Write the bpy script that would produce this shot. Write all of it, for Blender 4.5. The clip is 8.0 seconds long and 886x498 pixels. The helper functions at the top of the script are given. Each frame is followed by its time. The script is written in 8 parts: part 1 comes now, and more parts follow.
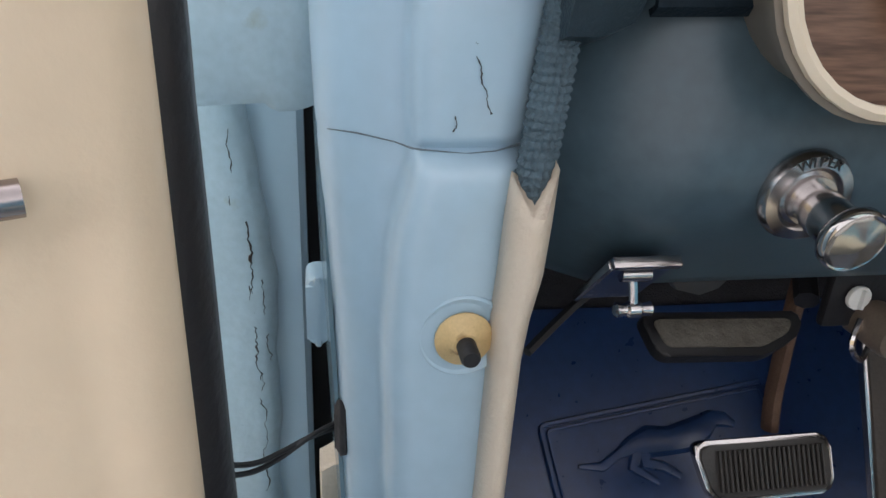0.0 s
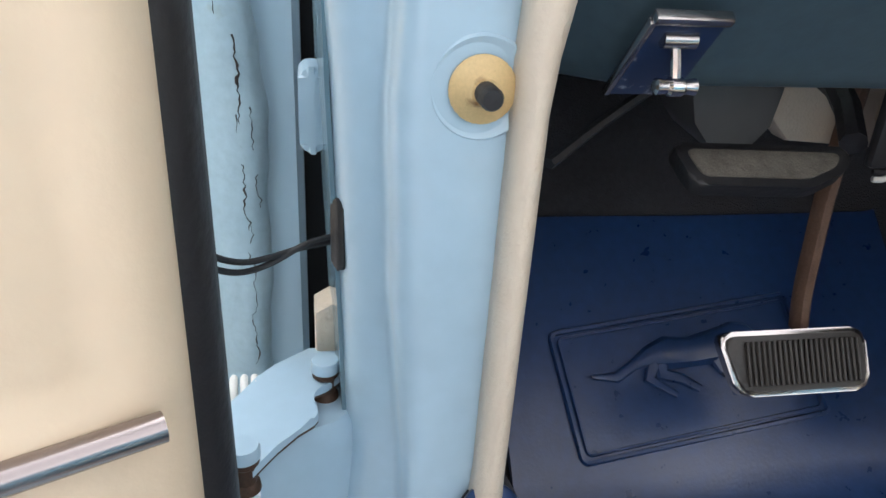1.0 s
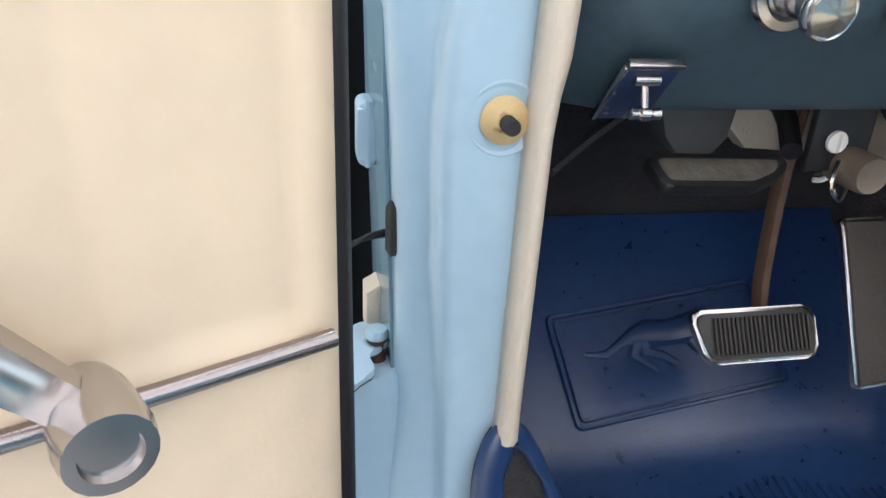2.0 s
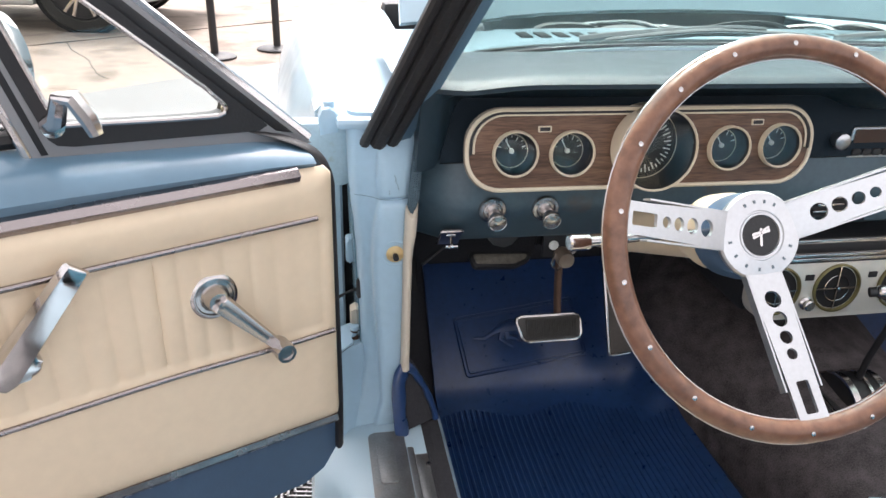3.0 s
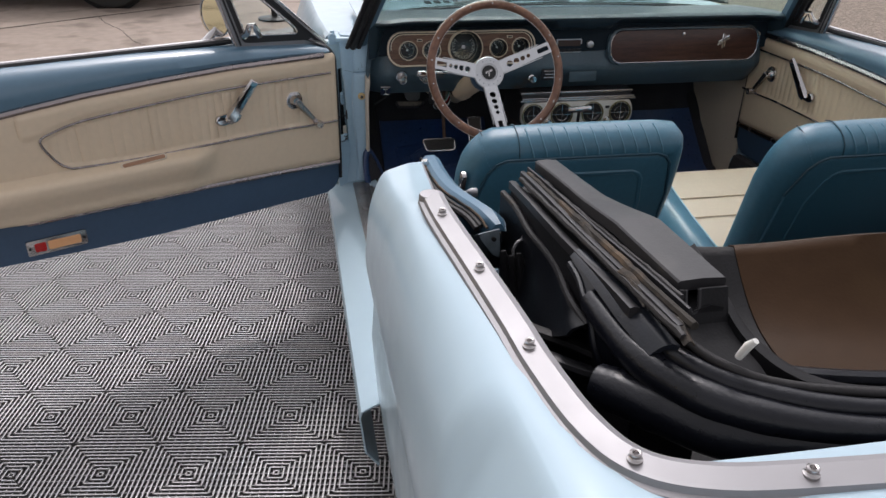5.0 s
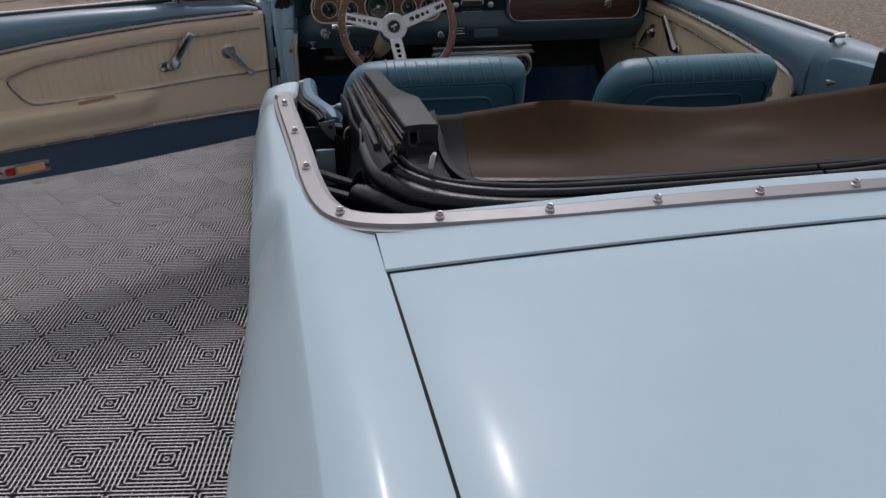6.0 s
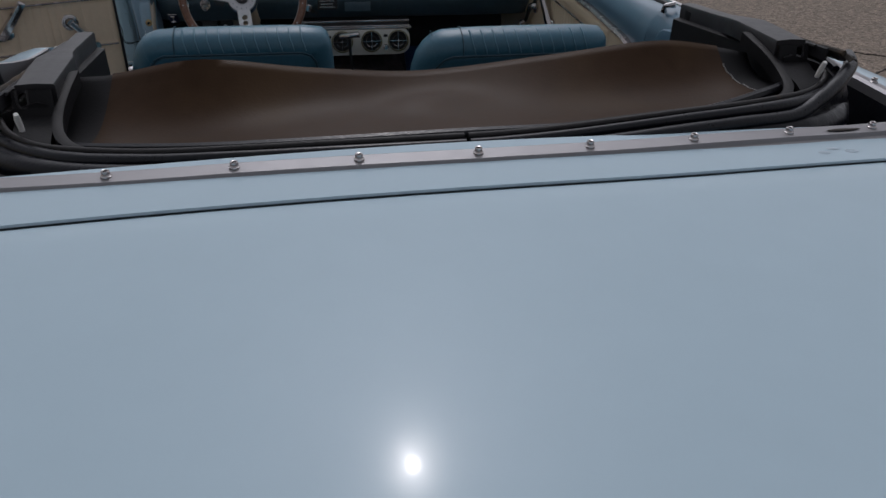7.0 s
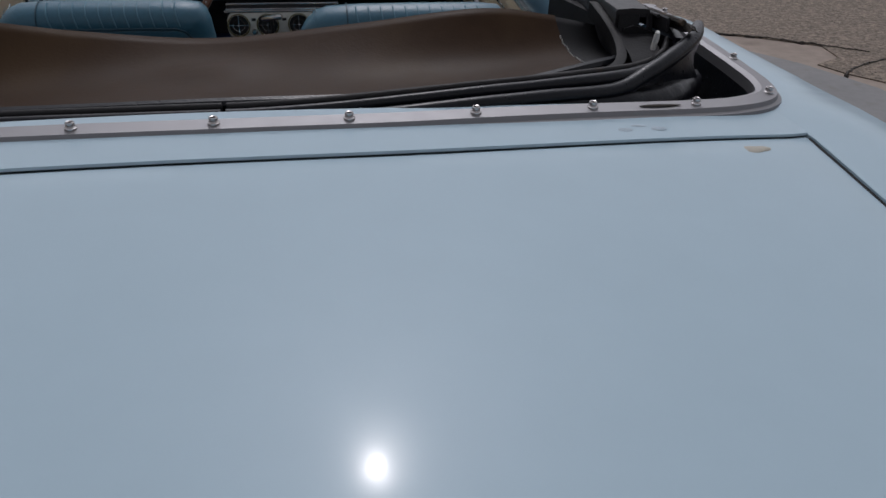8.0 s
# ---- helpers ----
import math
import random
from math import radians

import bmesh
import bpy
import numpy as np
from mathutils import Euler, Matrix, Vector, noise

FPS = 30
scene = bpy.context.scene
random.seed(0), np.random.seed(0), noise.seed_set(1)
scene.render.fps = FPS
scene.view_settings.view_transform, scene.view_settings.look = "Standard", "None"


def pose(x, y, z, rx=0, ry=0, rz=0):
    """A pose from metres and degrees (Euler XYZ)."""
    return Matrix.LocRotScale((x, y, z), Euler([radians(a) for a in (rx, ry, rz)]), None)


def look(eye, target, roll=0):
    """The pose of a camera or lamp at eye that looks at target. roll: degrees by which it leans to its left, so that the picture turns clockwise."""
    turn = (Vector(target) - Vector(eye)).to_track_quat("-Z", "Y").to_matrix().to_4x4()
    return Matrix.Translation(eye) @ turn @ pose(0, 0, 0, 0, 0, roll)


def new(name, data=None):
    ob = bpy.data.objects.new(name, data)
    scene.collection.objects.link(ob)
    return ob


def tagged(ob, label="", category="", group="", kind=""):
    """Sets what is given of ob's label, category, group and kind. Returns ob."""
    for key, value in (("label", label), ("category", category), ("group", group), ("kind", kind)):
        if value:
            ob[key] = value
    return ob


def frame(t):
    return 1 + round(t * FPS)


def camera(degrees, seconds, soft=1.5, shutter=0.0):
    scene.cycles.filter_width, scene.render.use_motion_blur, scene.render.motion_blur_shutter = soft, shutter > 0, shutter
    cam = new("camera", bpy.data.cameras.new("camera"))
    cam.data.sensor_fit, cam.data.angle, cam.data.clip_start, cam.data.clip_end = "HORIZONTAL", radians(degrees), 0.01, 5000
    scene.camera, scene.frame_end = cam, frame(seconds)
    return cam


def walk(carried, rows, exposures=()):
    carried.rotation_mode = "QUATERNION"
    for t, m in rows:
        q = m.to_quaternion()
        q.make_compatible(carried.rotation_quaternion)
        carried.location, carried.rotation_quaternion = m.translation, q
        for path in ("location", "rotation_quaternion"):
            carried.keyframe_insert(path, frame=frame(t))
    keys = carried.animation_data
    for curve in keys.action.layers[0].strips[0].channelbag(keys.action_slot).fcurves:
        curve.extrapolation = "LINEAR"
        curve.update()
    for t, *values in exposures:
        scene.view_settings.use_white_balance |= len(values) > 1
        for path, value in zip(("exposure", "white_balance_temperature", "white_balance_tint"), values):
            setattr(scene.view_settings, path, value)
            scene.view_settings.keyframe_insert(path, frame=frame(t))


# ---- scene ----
cam = camera(63.0, 8.0)
PATH = [
    (0, (-0.827, -0.262, 0.867), (-0.49, 1.525, 0.034), 3.0),
    (0.5, (-0.83, -0.258, 0.819), (-0.486, 1.531, -0.006), 3.1),
    (1, (-0.828, -0.26, 0.763), (-0.484, 1.523, -0.074), 3.2),
    (2.3, (-0.874, -0.449, 0.833), (-0.491, 1.334, 0.012), 2.6),
    (2.5, (-0.872, -0.568, 0.923), (-0.526, 1.211, 0.077), 2.5),
    (2.7, (-0.876, -0.7, 1.018), (-0.541, 1.078, 0.165), 2.3),
    (3, (-0.872, -0.926, 1.149), (-0.538, 0.854, 0.301), 2.0),
    (3.5, (-0.924, -1.358, 1.231), (-0.585, 0.435, 0.414), 1.0),
    (4, (-0.992, -1.732, 1.278), (-0.648, 0.053, 0.443), 0.8),
    (4.5, (-0.974, -2.074, 1.306), (-0.63, -0.312, 0.424), 0.8),
    (4.7, (-0.976, -2.217, 1.34), (-0.627, -0.464, 0.443), 0.9),
    (5.8, (-0.865, -2.832, 1.389), (-0.494, -1.112, 0.438), 0.9),
    (6, (-0.779, -2.907, 1.38), (-0.407, -1.19, 0.424), 0.9),
    (6.5, (-0.523, -2.957, 1.355), (-0.157, -1.247, 0.385), 0.9),
    (7, (-0.207, -2.929, 1.319), (0.128, -1.221, 0.334), 1.0),
    (7.5, (0.04, -2.953, 1.282), (0.354, -1.245, 0.291), 1.1),
    (8, (0.118, -2.895, 1.259), (0.428, -1.188, 0.265), 1.4),
]
EXPOSURES = [(0, 1.81, 6600, 15), (1.0, 2.4, 6500, 14), (2.5, 2.49, 6450, 14), (3.0, 1.91, 6550, 16), (3.5, 1.31, 6550, 16), (4.0, 0.86, 6480, 16), (4.7, 0.58, 6400, 16), (5.8, -0.08, 6350, 16), (6.0, -0.32, 6300, 16), (6.5, -0.74, 6150, 16), (7.0, -0.82, 6100, 15), (8, -0.76, 6100, 15)]
walk(cam, [(t, look(eye, target, roll)) for t, eye, target, roll in PATH], EXPOSURES)

# ---- light: hazy bright sky, veiled sun ahead of the car ----
SUN_AZ, SUN_EL = radians(7.1), radians(55.6)
world = bpy.data.worlds.new("sky")
scene.world = world
world.use_nodes = True
wn, wl = world.node_tree.nodes, world.node_tree.links
sky = wn.new("ShaderNodeTexSky")
sky.sky_type, sky.sun_disc = "NISHITA", False
sky.sun_elevation, sky.sun_rotation = SUN_EL, SUN_AZ
sky.dust_density, sky.air_density = 4.0, 1.0
grey = wn.new("ShaderNodeHueSaturation")
grey.inputs["Saturation"].default_value = 0.03
wl.new(sky.outputs[0], grey.inputs["Color"])
wl.new(grey.outputs[0], wn["Background"].inputs["Color"])
wn["Background"].inputs["Strength"].default_value = 0.15
sun_data = bpy.data.lights.new("sun", "SUN")
sun_data.energy, sun_data.angle, sun_data.color = 0.56, radians(0.6), (1.0, 0.93, 0.86)
sun = new("sun", sun_data)
sun.matrix_world = look((0, 0, 0), (-math.sin(SUN_AZ) * math.cos(SUN_EL), -math.cos(SUN_AZ) * math.cos(SUN_EL), -math.sin(SUN_EL)))
sun.location = (2, 6, 9)

# ---- materials ----
def material(name, color, rough=0.5, metal=0.0, vary=0.08, scale=6.0, bump=0.0, grain=300.0, coat=0.0, stain=None, stain_at=0.62, stain_scale=9.0, spec=0.5, stretch=(1, 1, 1)):
    """Principled surface with broad and fine variation, optional grain relief and stains of another colour."""
    m = bpy.data.materials.new(name)
    m.use_nodes = True
    n, l = m.node_tree.nodes, m.node_tree.links
    p = n["Principled BSDF"]
    co = n.new("ShaderNodeTexCoord")
    mp = n.new("ShaderNodeMapping")
    mp.inputs["Scale"].default_value = stretch
    l.new(co.outputs["Object"], mp.inputs["Vector"])
    broad, fine = n.new("ShaderNodeTexNoise"), n.new("ShaderNodeTexNoise")
    broad.inputs["Scale"].default_value, fine.inputs["Scale"].default_value = scale, scale * 14
    broad.inputs["Detail"].default_value = fine.inputs["Detail"].default_value = 4
    both = n.new("ShaderNodeMath")
    both.operation = "ADD"
    for t in (broad, fine):
        l.new(mp.outputs[0], t.inputs["Vector"])
    l.new(broad.outputs["Fac"], both.inputs[0])
    l.new(fine.outputs["Fac"], both.inputs[1])
    span = n.new("ShaderNodeMapRange")
    span.inputs["From Min"].default_value, span.inputs["From Max"].default_value = 0.6, 1.4
    span.inputs["To Min"].default_value, span.inputs["To Max"].default_value = 1 - vary, 1 + vary
    l.new(both.outputs[0], span.inputs["Value"])
    tone = n.new("ShaderNodeHueSaturation")
    tone.inputs["Color"].default_value = (*color, 1)
    l.new(span.outputs[0], tone.inputs["Value"])
    out = tone.outputs[0]
    if stain:
        blot = n.new("ShaderNodeTexNoise")
        blot.inputs["Scale"].default_value, blot.inputs["Detail"].default_value = stain_scale, 8
        l.new(mp.outputs[0], blot.inputs["Vector"])
        step = n.new("ShaderNodeMapRange")
        step.inputs["From Min"].default_value, step.inputs["From Max"].default_value = stain_at, stain_at + 0.12
        l.new(blot.outputs["Fac"], step.inputs["Value"])
        mix = n.new("ShaderNodeMix")
        mix.data_type = "RGBA"
        l.new(step.outputs[0], mix.inputs["Factor"])
        l.new(out, mix.inputs["A"])
        mix.inputs["B"].default_value = (*stain, 1)
        out = mix.outputs["Result"]
    l.new(out, p.inputs["Base Color"])
    rr = n.new("ShaderNodeMapRange")
    rr.inputs["To Min"].default_value, rr.inputs["To Max"].default_value = max(rough - 0.07, 0.02), min(rough + 0.07, 1)
    l.new(fine.outputs["Fac"], rr.inputs["Value"])
    l.new(rr.outputs[0], p.inputs["Roughness"])
    p.inputs["Metallic"].default_value = metal
    p.inputs["Specular IOR Level"].default_value = spec
    p.inputs["Coat Weight"].default_value = coat
    p.inputs["Coat Roughness"].default_value = 0.045
    if bump:
        g = n.new("ShaderNodeTexNoise")
        g.inputs["Scale"].default_value, g.inputs["Detail"].default_value = grain, 3
        l.new(mp.outputs[0], g.inputs["Vector"])
        b = n.new("ShaderNodeBump")
        b.inputs["Strength"].default_value, b.inputs["Distance"].default_value = bump, 0.002
        l.new(g.outputs["Fac"], b.inputs["Height"])
        l.new(b.outputs[0], p.inputs["Normal"])
    return m


def glass(name, color, rough=0.0):
    m = bpy.data.materials.new(name)
    m.use_nodes = True
    p = m.node_tree.nodes["Principled BSDF"]
    p.inputs["Base Color"].default_value = (*color, 1)
    p.inputs["Roughness"].default_value, p.inputs["Transmission Weight"].default_value = rough, 1.0
    p.inputs["IOR"].default_value = 1.45
    return m


def wood_grain(name, dark, light, stretch, rough=0.35, scale=9.0):
    m = bpy.data.materials.new(name)
    m.use_nodes = True
    n, l = m.node_tree.nodes, m.node_tree.links
    p = n["Principled BSDF"]
    co, mp = n.new("ShaderNodeTexCoord"), n.new("ShaderNodeMapping")
    mp.inputs["Scale"].default_value = stretch
    l.new(co.outputs["Object"], mp.inputs["Vector"])
    t, f = n.new("ShaderNodeTexNoise"), n.new("ShaderNodeTexNoise")
    t.inputs["Scale"].default_value, t.inputs["Detail"].default_value, t.inputs["Distortion"].default_value = scale, 6, 0.6
    f.inputs["Scale"].default_value, f.inputs["Detail"].default_value = scale * 6, 5
    l.new(mp.outputs[0], t.inputs["Vector"])
    l.new(mp.outputs[0], f.inputs["Vector"])
    mid = n.new("ShaderNodeMath")
    mid.operation = "ADD"
    l.new(t.outputs["Fac"], mid.inputs[0])
    l.new(f.outputs["Fac"], mid.inputs[1])
    r = n.new("ShaderNodeMapRange")
    r.inputs["From Min"].default_value, r.inputs["From Max"].default_value = 0.75, 1.25
    l.new(mid.outputs[0], r.inputs["Value"])
    mix = n.new("ShaderNodeMix")
    mix.data_type = "RGBA"
    mix.inputs["A"].default_value, mix.inputs["B"].default_value = (*dark, 1), (*light, 1)
    l.new(r.outputs[0], mix.inputs["Factor"])
    l.new(mix.outputs["Result"], p.inputs["Base Color"])
    p.inputs["Roughness"].default_value = rough
    return m


PAINT = material("light_blue_paint", (0.43, 0.555, 0.632), 0.17, vary=0.018, scale=1.4, coat=0.09, spec=0.13)
PAINT_JAMB = material("light_blue_jamb_paint", (0.395, 0.55, 0.66), 0.34, vary=0.045, scale=7.0, coat=0.3, bump=0.22, grain=30)
PAINT_OLD = material("pale_blue_sealed_paint", (0.41, 0.53, 0.585), 0.42, vary=0.10, scale=14.0, bump=0.6, grain=60, stain=(0.31, 0.33, 0.27), stain_at=0.62, stain_scale=30)
PAINT_SCUFF = material("scuffed_blue_paint", (0.33, 0.415, 0.48), 0.5, vary=0.2, scale=120)
VINYL = material("blue_vinyl", (0.044, 0.145, 0.214), 0.36, vary=0.12, scale=7.0, bump=0.20, grain=700, spec=0.60)
VINYL_DOOR = material("metallic_blue_door_paint", (0.095, 0.175, 0.245), 0.34, vary=0.07, scale=4.0, coat=0.35)
VINYL_NAVY = material("navy_lower_door", (0.047, 0.088, 0.150), 0.5, vary=0.10, scale=6.0, bump=0.1)
CREAM = material("cream_vinyl", (0.64, 0.520, 0.380), 0.45, vary=0.05, scale=5.0, bump=0.07, grain=420, stain=(0.42, 0.30, 0.18), stain_at=0.74, stain_scale=12)
CREAM_PLAIN = material("cream_plastic", (0.60, 0.52, 0.42), 0.45, vary=0.05, bump=0.35, grain=450, stain=(0.42, 0.33, 0.24), stain_at=0.70, stain_scale=45)
DASH = material("dark_teal_dash_paint", (0.056, 0.093, 0.117), 0.38, vary=0.20, scale=9.0, bump=0.04, grain=300, stain=(0.085, 0.066, 0.050), stain_at=0.63, stain_scale=13)
PAD = material("dark_blue_dash_pad", (0.014, 0.030, 0.042), 0.40, spec=0.40, vary=0.10, scale=6.0, bump=0.3, grain=600)
MAT = material("blue_rubber_mat", (0.0140, 0.043, 0.130), 0.30, spec=0.9, vary=0.32, scale=6.0, bump=0.07, grain=300)
# dark padding colour, deepened for the shade under the dash lip
DASH_FACE = material("shaded_navy_padding", (0.011, 0.020, 0.029), 0.60, spec=0.12, vary=0.15, scale=8.0, bump=0.25, grain=500)
CARPET = material("dark_carpet", (0.034, 0.033, 0.038), 0.95, vary=0.3, scale=12.0, bump=1.0, grain=450)
CARPET_TUNNEL = material("brown_black_carpet", (0.066, 0.055, 0.058), 0.95, vary=0.85, scale=34.0, bump=1.0, grain=230)
BLACK = material("black_rubber", (0.012, 0.012, 0.014), 0.5, vary=0.2, scale=10.0, bump=0.2)
BLACK_GLOSS = material("black_vinyl", (0.0065, 0.0075, 0.0115), 0.30, spec=0.38, vary=0.25, scale=9.0, bump=0.25, grain=200, stain=(0.05, 0.05, 0.05), stain_at=0.68)
# near-black colour standing in for shade in hollows, slots and gaps
DARK = material("near_black_shade", (0.006, 0.006, 0.007), 0.8, vary=0.2)
SEAL = material("worn_rubber_seal", (0.02, 0.019, 0.02), 0.55, spec=0.3, vary=0.3, scale=18.0, bump=0.5, grain=120, stain=(0.08, 0.055, 0.035), stain_at=0.66, stain_scale=22)
RAIL = material("grey_black_top_frame", (0.022, 0.022, 0.025), 0.4, spec=0.3, vary=0.2, scale=8.0, bump=0.15, stain=(0.09, 0.085, 0.08), stain_at=0.66)
BROWN = material("brown_boot_vinyl", (0.046, 0.0260, 0.0145), 0.40, spec=0.07, vary=0.14, scale=3.0, bump=0.12, grain=260, stain=(0.060, 0.036, 0.019), stain_at=0.60, stain_scale=3.5)
CHROME = material("chrome", (0.58, 0.56, 0.56), 0.13, 1.0, vary=0.02, scale=6)
CHROME_WORN = material("worn_chrome", (0.50, 0.475, 0.47), 0.22, 1.0, vary=0.04, scale=9, stain=(0.42, 0.38, 0.35), stain_at=0.62, stain_scale=14)
ALUMINIUM = material("dull_aluminium", (0.55, 0.56, 0.58), 0.35, 1.0, vary=0.08, scale=15)
SCUFF = material("scuffed_aluminium", (0.29, 0.285, 0.285), 0.47, 0.85, vary=0.22, scale=22, bump=0.2, grain=160, stain=(0.30, 0.26, 0.24), stain_at=0.62, stain_scale=18)
STEEL_TRIM = material("brushed_trim", (0.315, 0.310, 0.320), 0.58, 1.0, vary=0.03, scale=4)
WOOD_RIM = wood_grain("walnut_rim", (0.095, 0.042, 0.026), (0.20, 0.095, 0.058), (1, 1, 1), 0.3, 14)
WOOD_DASH = wood_grain("walnut_dash", (0.055, 0.026, 0.016), (0.19, 0.105, 0.065), (1.2, 6, 14), 0.4, 7)
IVORY = material("ivory_line", (0.68, 0.60, 0.47), 0.35, vary=0.04)
GAUGE = material("gauge_face", (0.010, 0.012, 0.014), 0.55, vary=0.1)
WHITE = material("white_mark", (0.75, 0.75, 0.72), 0.5, vary=0.03)
YELLOWED = material("yellowed_nylon", (0.62, 0.45, 0.22), 0.45, vary=0.12, scale=60, stain=(0.22, 0.10, 0.03), stain_at=0.6, stain_scale=90)
RUST = material("rusty_steel", (0.075, 0.042, 0.027), 0.6, 0.4, vary=0.3, scale=40, bump=0.4)
RED = material("red_lens", (0.45, 0.02, 0.02), 0.15, vary=0.04)
WIRE_GREEN = material("green_wire", (0.05, 0.22, 0.14), 0.45, vary=0.1)
AMBER = material("amber_lens", (0.80, 0.42, 0.20), 0.2, vary=0.05)
GLASS = glass("clear_glass", (0.93, 0.97, 0.96))
GLASS_VENT = glass("vent_glass", (0.87, 0.925, 0.895))
GLASS_TINT = glass("tinted_glass", (0.76, 0.96, 0.90))
MIRROR = material("mirror_glass", (0.9, 0.9, 0.9), 0.03, 1.0, vary=0.0)
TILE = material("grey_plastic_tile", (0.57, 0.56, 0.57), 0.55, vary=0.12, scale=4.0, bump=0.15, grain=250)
# one grey plastic; gap floor and rib sides darkened in colour for shade
TILE_GAP_SHADE = material("tile_gap_shade", (0.008, 0.008, 0.008), 0.9, spec=0.1)
TILE_SIDE_SHADE = material("rib_side_shade", (0.105, 0.103, 0.104), 0.7)
CONCRETE = material("brown_concrete", (0.31, 0.25, 0.208), 0.85, vary=0.22, scale=0.8, bump=0.8, grain=40, stain=(0.19, 0.15, 0.122), stain_at=0.55, stain_scale=2.2)
GREY_SLAB = material("grey_concrete", (0.225, 0.222, 0.222), 0.8, vary=0.14, scale=1.5, bump=0.3, grain=80, stain=(0.20, 0.19, 0.18), stain_at=0.6)
GRAVEL = material("pebble_concrete", (0.22, 0.175, 0.135), 0.9, vary=0.85, scale=22.0, bump=1.0, grain=55, stain=(0.075, 0.057, 0.043), stain_at=0.50, stain_scale=55)
SILVER = material("silver_paint", (0.45, 0.46, 0.48), 0.3, 0.6, vary=0.04, coat=0.6)
TYRE = material("tyre_rubber", (0.02, 0.02, 0.02), 0.75, vary=0.2, bump=0.3)
SEAT_CREAM = material("cream_seat_vinyl", (0.49, 0.420, 0.322), 0.45, vary=0.05, scale=5.0, bump=0.2, grain=420)

BLACK_MATTE = material("dull_black_metal", (0.011, 0.011, 0.0125), 0.55, spec=0.2, vary=0.3, scale=14.0, bump=0.2, stain=(0.02, 0.018, 0.016), stain_at=0.66)
MOULDING = material("dulled_bright_moulding", (0.32, 0.285, 0.285), 0.26, 1.0, vary=0.02, scale=2)
CRACK = material("crack_shadow", (0.030, 0.024, 0.019), 0.8, vary=0.3, scale=60)
SEAM_GREY = material("grey_blue_seam", (0.13, 0.165, 0.19), 0.6, vary=0.3, scale=50)
PEDAL = material("worn_pedal_rubber", (0.050, 0.046, 0.043), 0.48, vary=0.25, scale=20.0, bump=0.3, grain=200)

# ---- mesh tools ----
def rounded(outline, r, n=4):
    """An outline with each corner turned in an arc."""
    out, k = [], len(outline)
    for i in range(k):
        a, p, c = (Vector(outline[(i + j) % k]) for j in (-1, 0, 1))
        q0, q1 = p + (a - p).normalized() * r, p + (c - p).normalized() * r
        for j in range(n + 1):
            f = j / n
            out.append(tuple(q0 * (1 - f) ** 2 + p * 2 * f * (1 - f) + q1 * f * f))
    return out



def join(bm, other, m=None):
    if m is not None:
        other.transform(m)
    data = bpy.data.meshes.new("piece")
    other.to_mesh(data)
    other.free()
    bm.from_mesh(data)
    bpy.data.meshes.remove(data)


def axes(o, x, y):
    """A pose at o with the given x axis and a y axis as near as can be to y."""
    x = Vector(x).normalized()
    z = x.cross(Vector(y)).normalized()
    y = z.cross(x)
    return Matrix(((x.x, y.x, z.x, o[0]), (x.y, y.y, z.y, o[1]), (x.z, y.z, z.z, o[2]), (0, 0, 0, 1)))


def box(bm, lo, hi, bev=0.0, seg=2, m=None):
    b = bmesh.new()
    bmesh.ops.create_cube(b, size=1)
    s = [max(h - a, 1e-4) for a, h in zip(lo, hi)]
    b.transform(Matrix.Translation([(a + h) / 2 for a, h in zip(lo, hi)]) @ Matrix.Diagonal((*s, 1)))
    if bev:
        bmesh.ops.bevel(b, geom=b.edges[:], offset=min(bev, min(s) * 0.45), segments=seg, profile=0.5, affect="EDGES")
    join(bm, b, m)


def skin(bm, rings, closed=True, caps=True):
    """Faces between rings of equal length."""
    vs = [[bm.verts.new(p) for p in r] for r in rings]
    k = len(vs[0])
    for a, b in zip(vs, vs[1:]):
        for i in range(k if closed else k - 1):
            j = (i + 1) % k
            bm.faces.new((a[i], a[j], b[j], b[i]))
    if caps and closed:
        bm.faces.new(vs[0][::-1])
        bm.faces.new(vs[-1])
    return vs


def tube(bm, pts, r, n=10, loop=False, flat=1.0, up=(0, 0, 1)):
    pts = [Vector(p) for p in pts]
    k = len(pts)
    rings, last = [], None
    for i, p in enumerate(pts):
        a, b = pts[(i - 1) % k] if loop or i else pts[i], pts[(i + 1) % k] if loop or i < k - 1 else pts[i]
        d = (b - a).normalized()
        s = d.cross(Vector(up))
        if last is not None and (flat == 1.0 or s.length < 0.3):
            s = last - d * last.dot(d)
        elif s.length < 1e-3:
            s = d.cross(Vector((1, 0, 0)))
        s.normalize()
        last = s
        q = s.cross(d)
        rad = r[i] if isinstance(r, (list, tuple)) else r
        rings.append([p + (s * math.cos(2 * math.pi * j / n) + q * flat * math.sin(2 * math.pi * j / n)) * rad for j in range(n)])
    if loop:
        rings.append(rings[0])
        vs = [[bm.verts.new(p) for p in g] for g in rings[:-1]]
        vs.append(vs[0])
        for a, b in zip(vs, vs[1:]):
            for i in range(n):
                j = (i + 1) % n
                bm.faces.new((a[i], a[j], b[j], b[i]))
    else:
        skin(bm, rings)


def lathe(bm, prof, m=None, n=28):
    """A turned solid round z; prof: (radius, height) from end to end."""
    b = bmesh.new()
    skin(b, [[(max(r, 1e-4) * math.cos(2 * math.pi * j / n), max(r, 1e-4) * math.sin(2 * math.pi * j / n), h) for j in range(n)] for r, h in prof])
    join(bm, b, m)


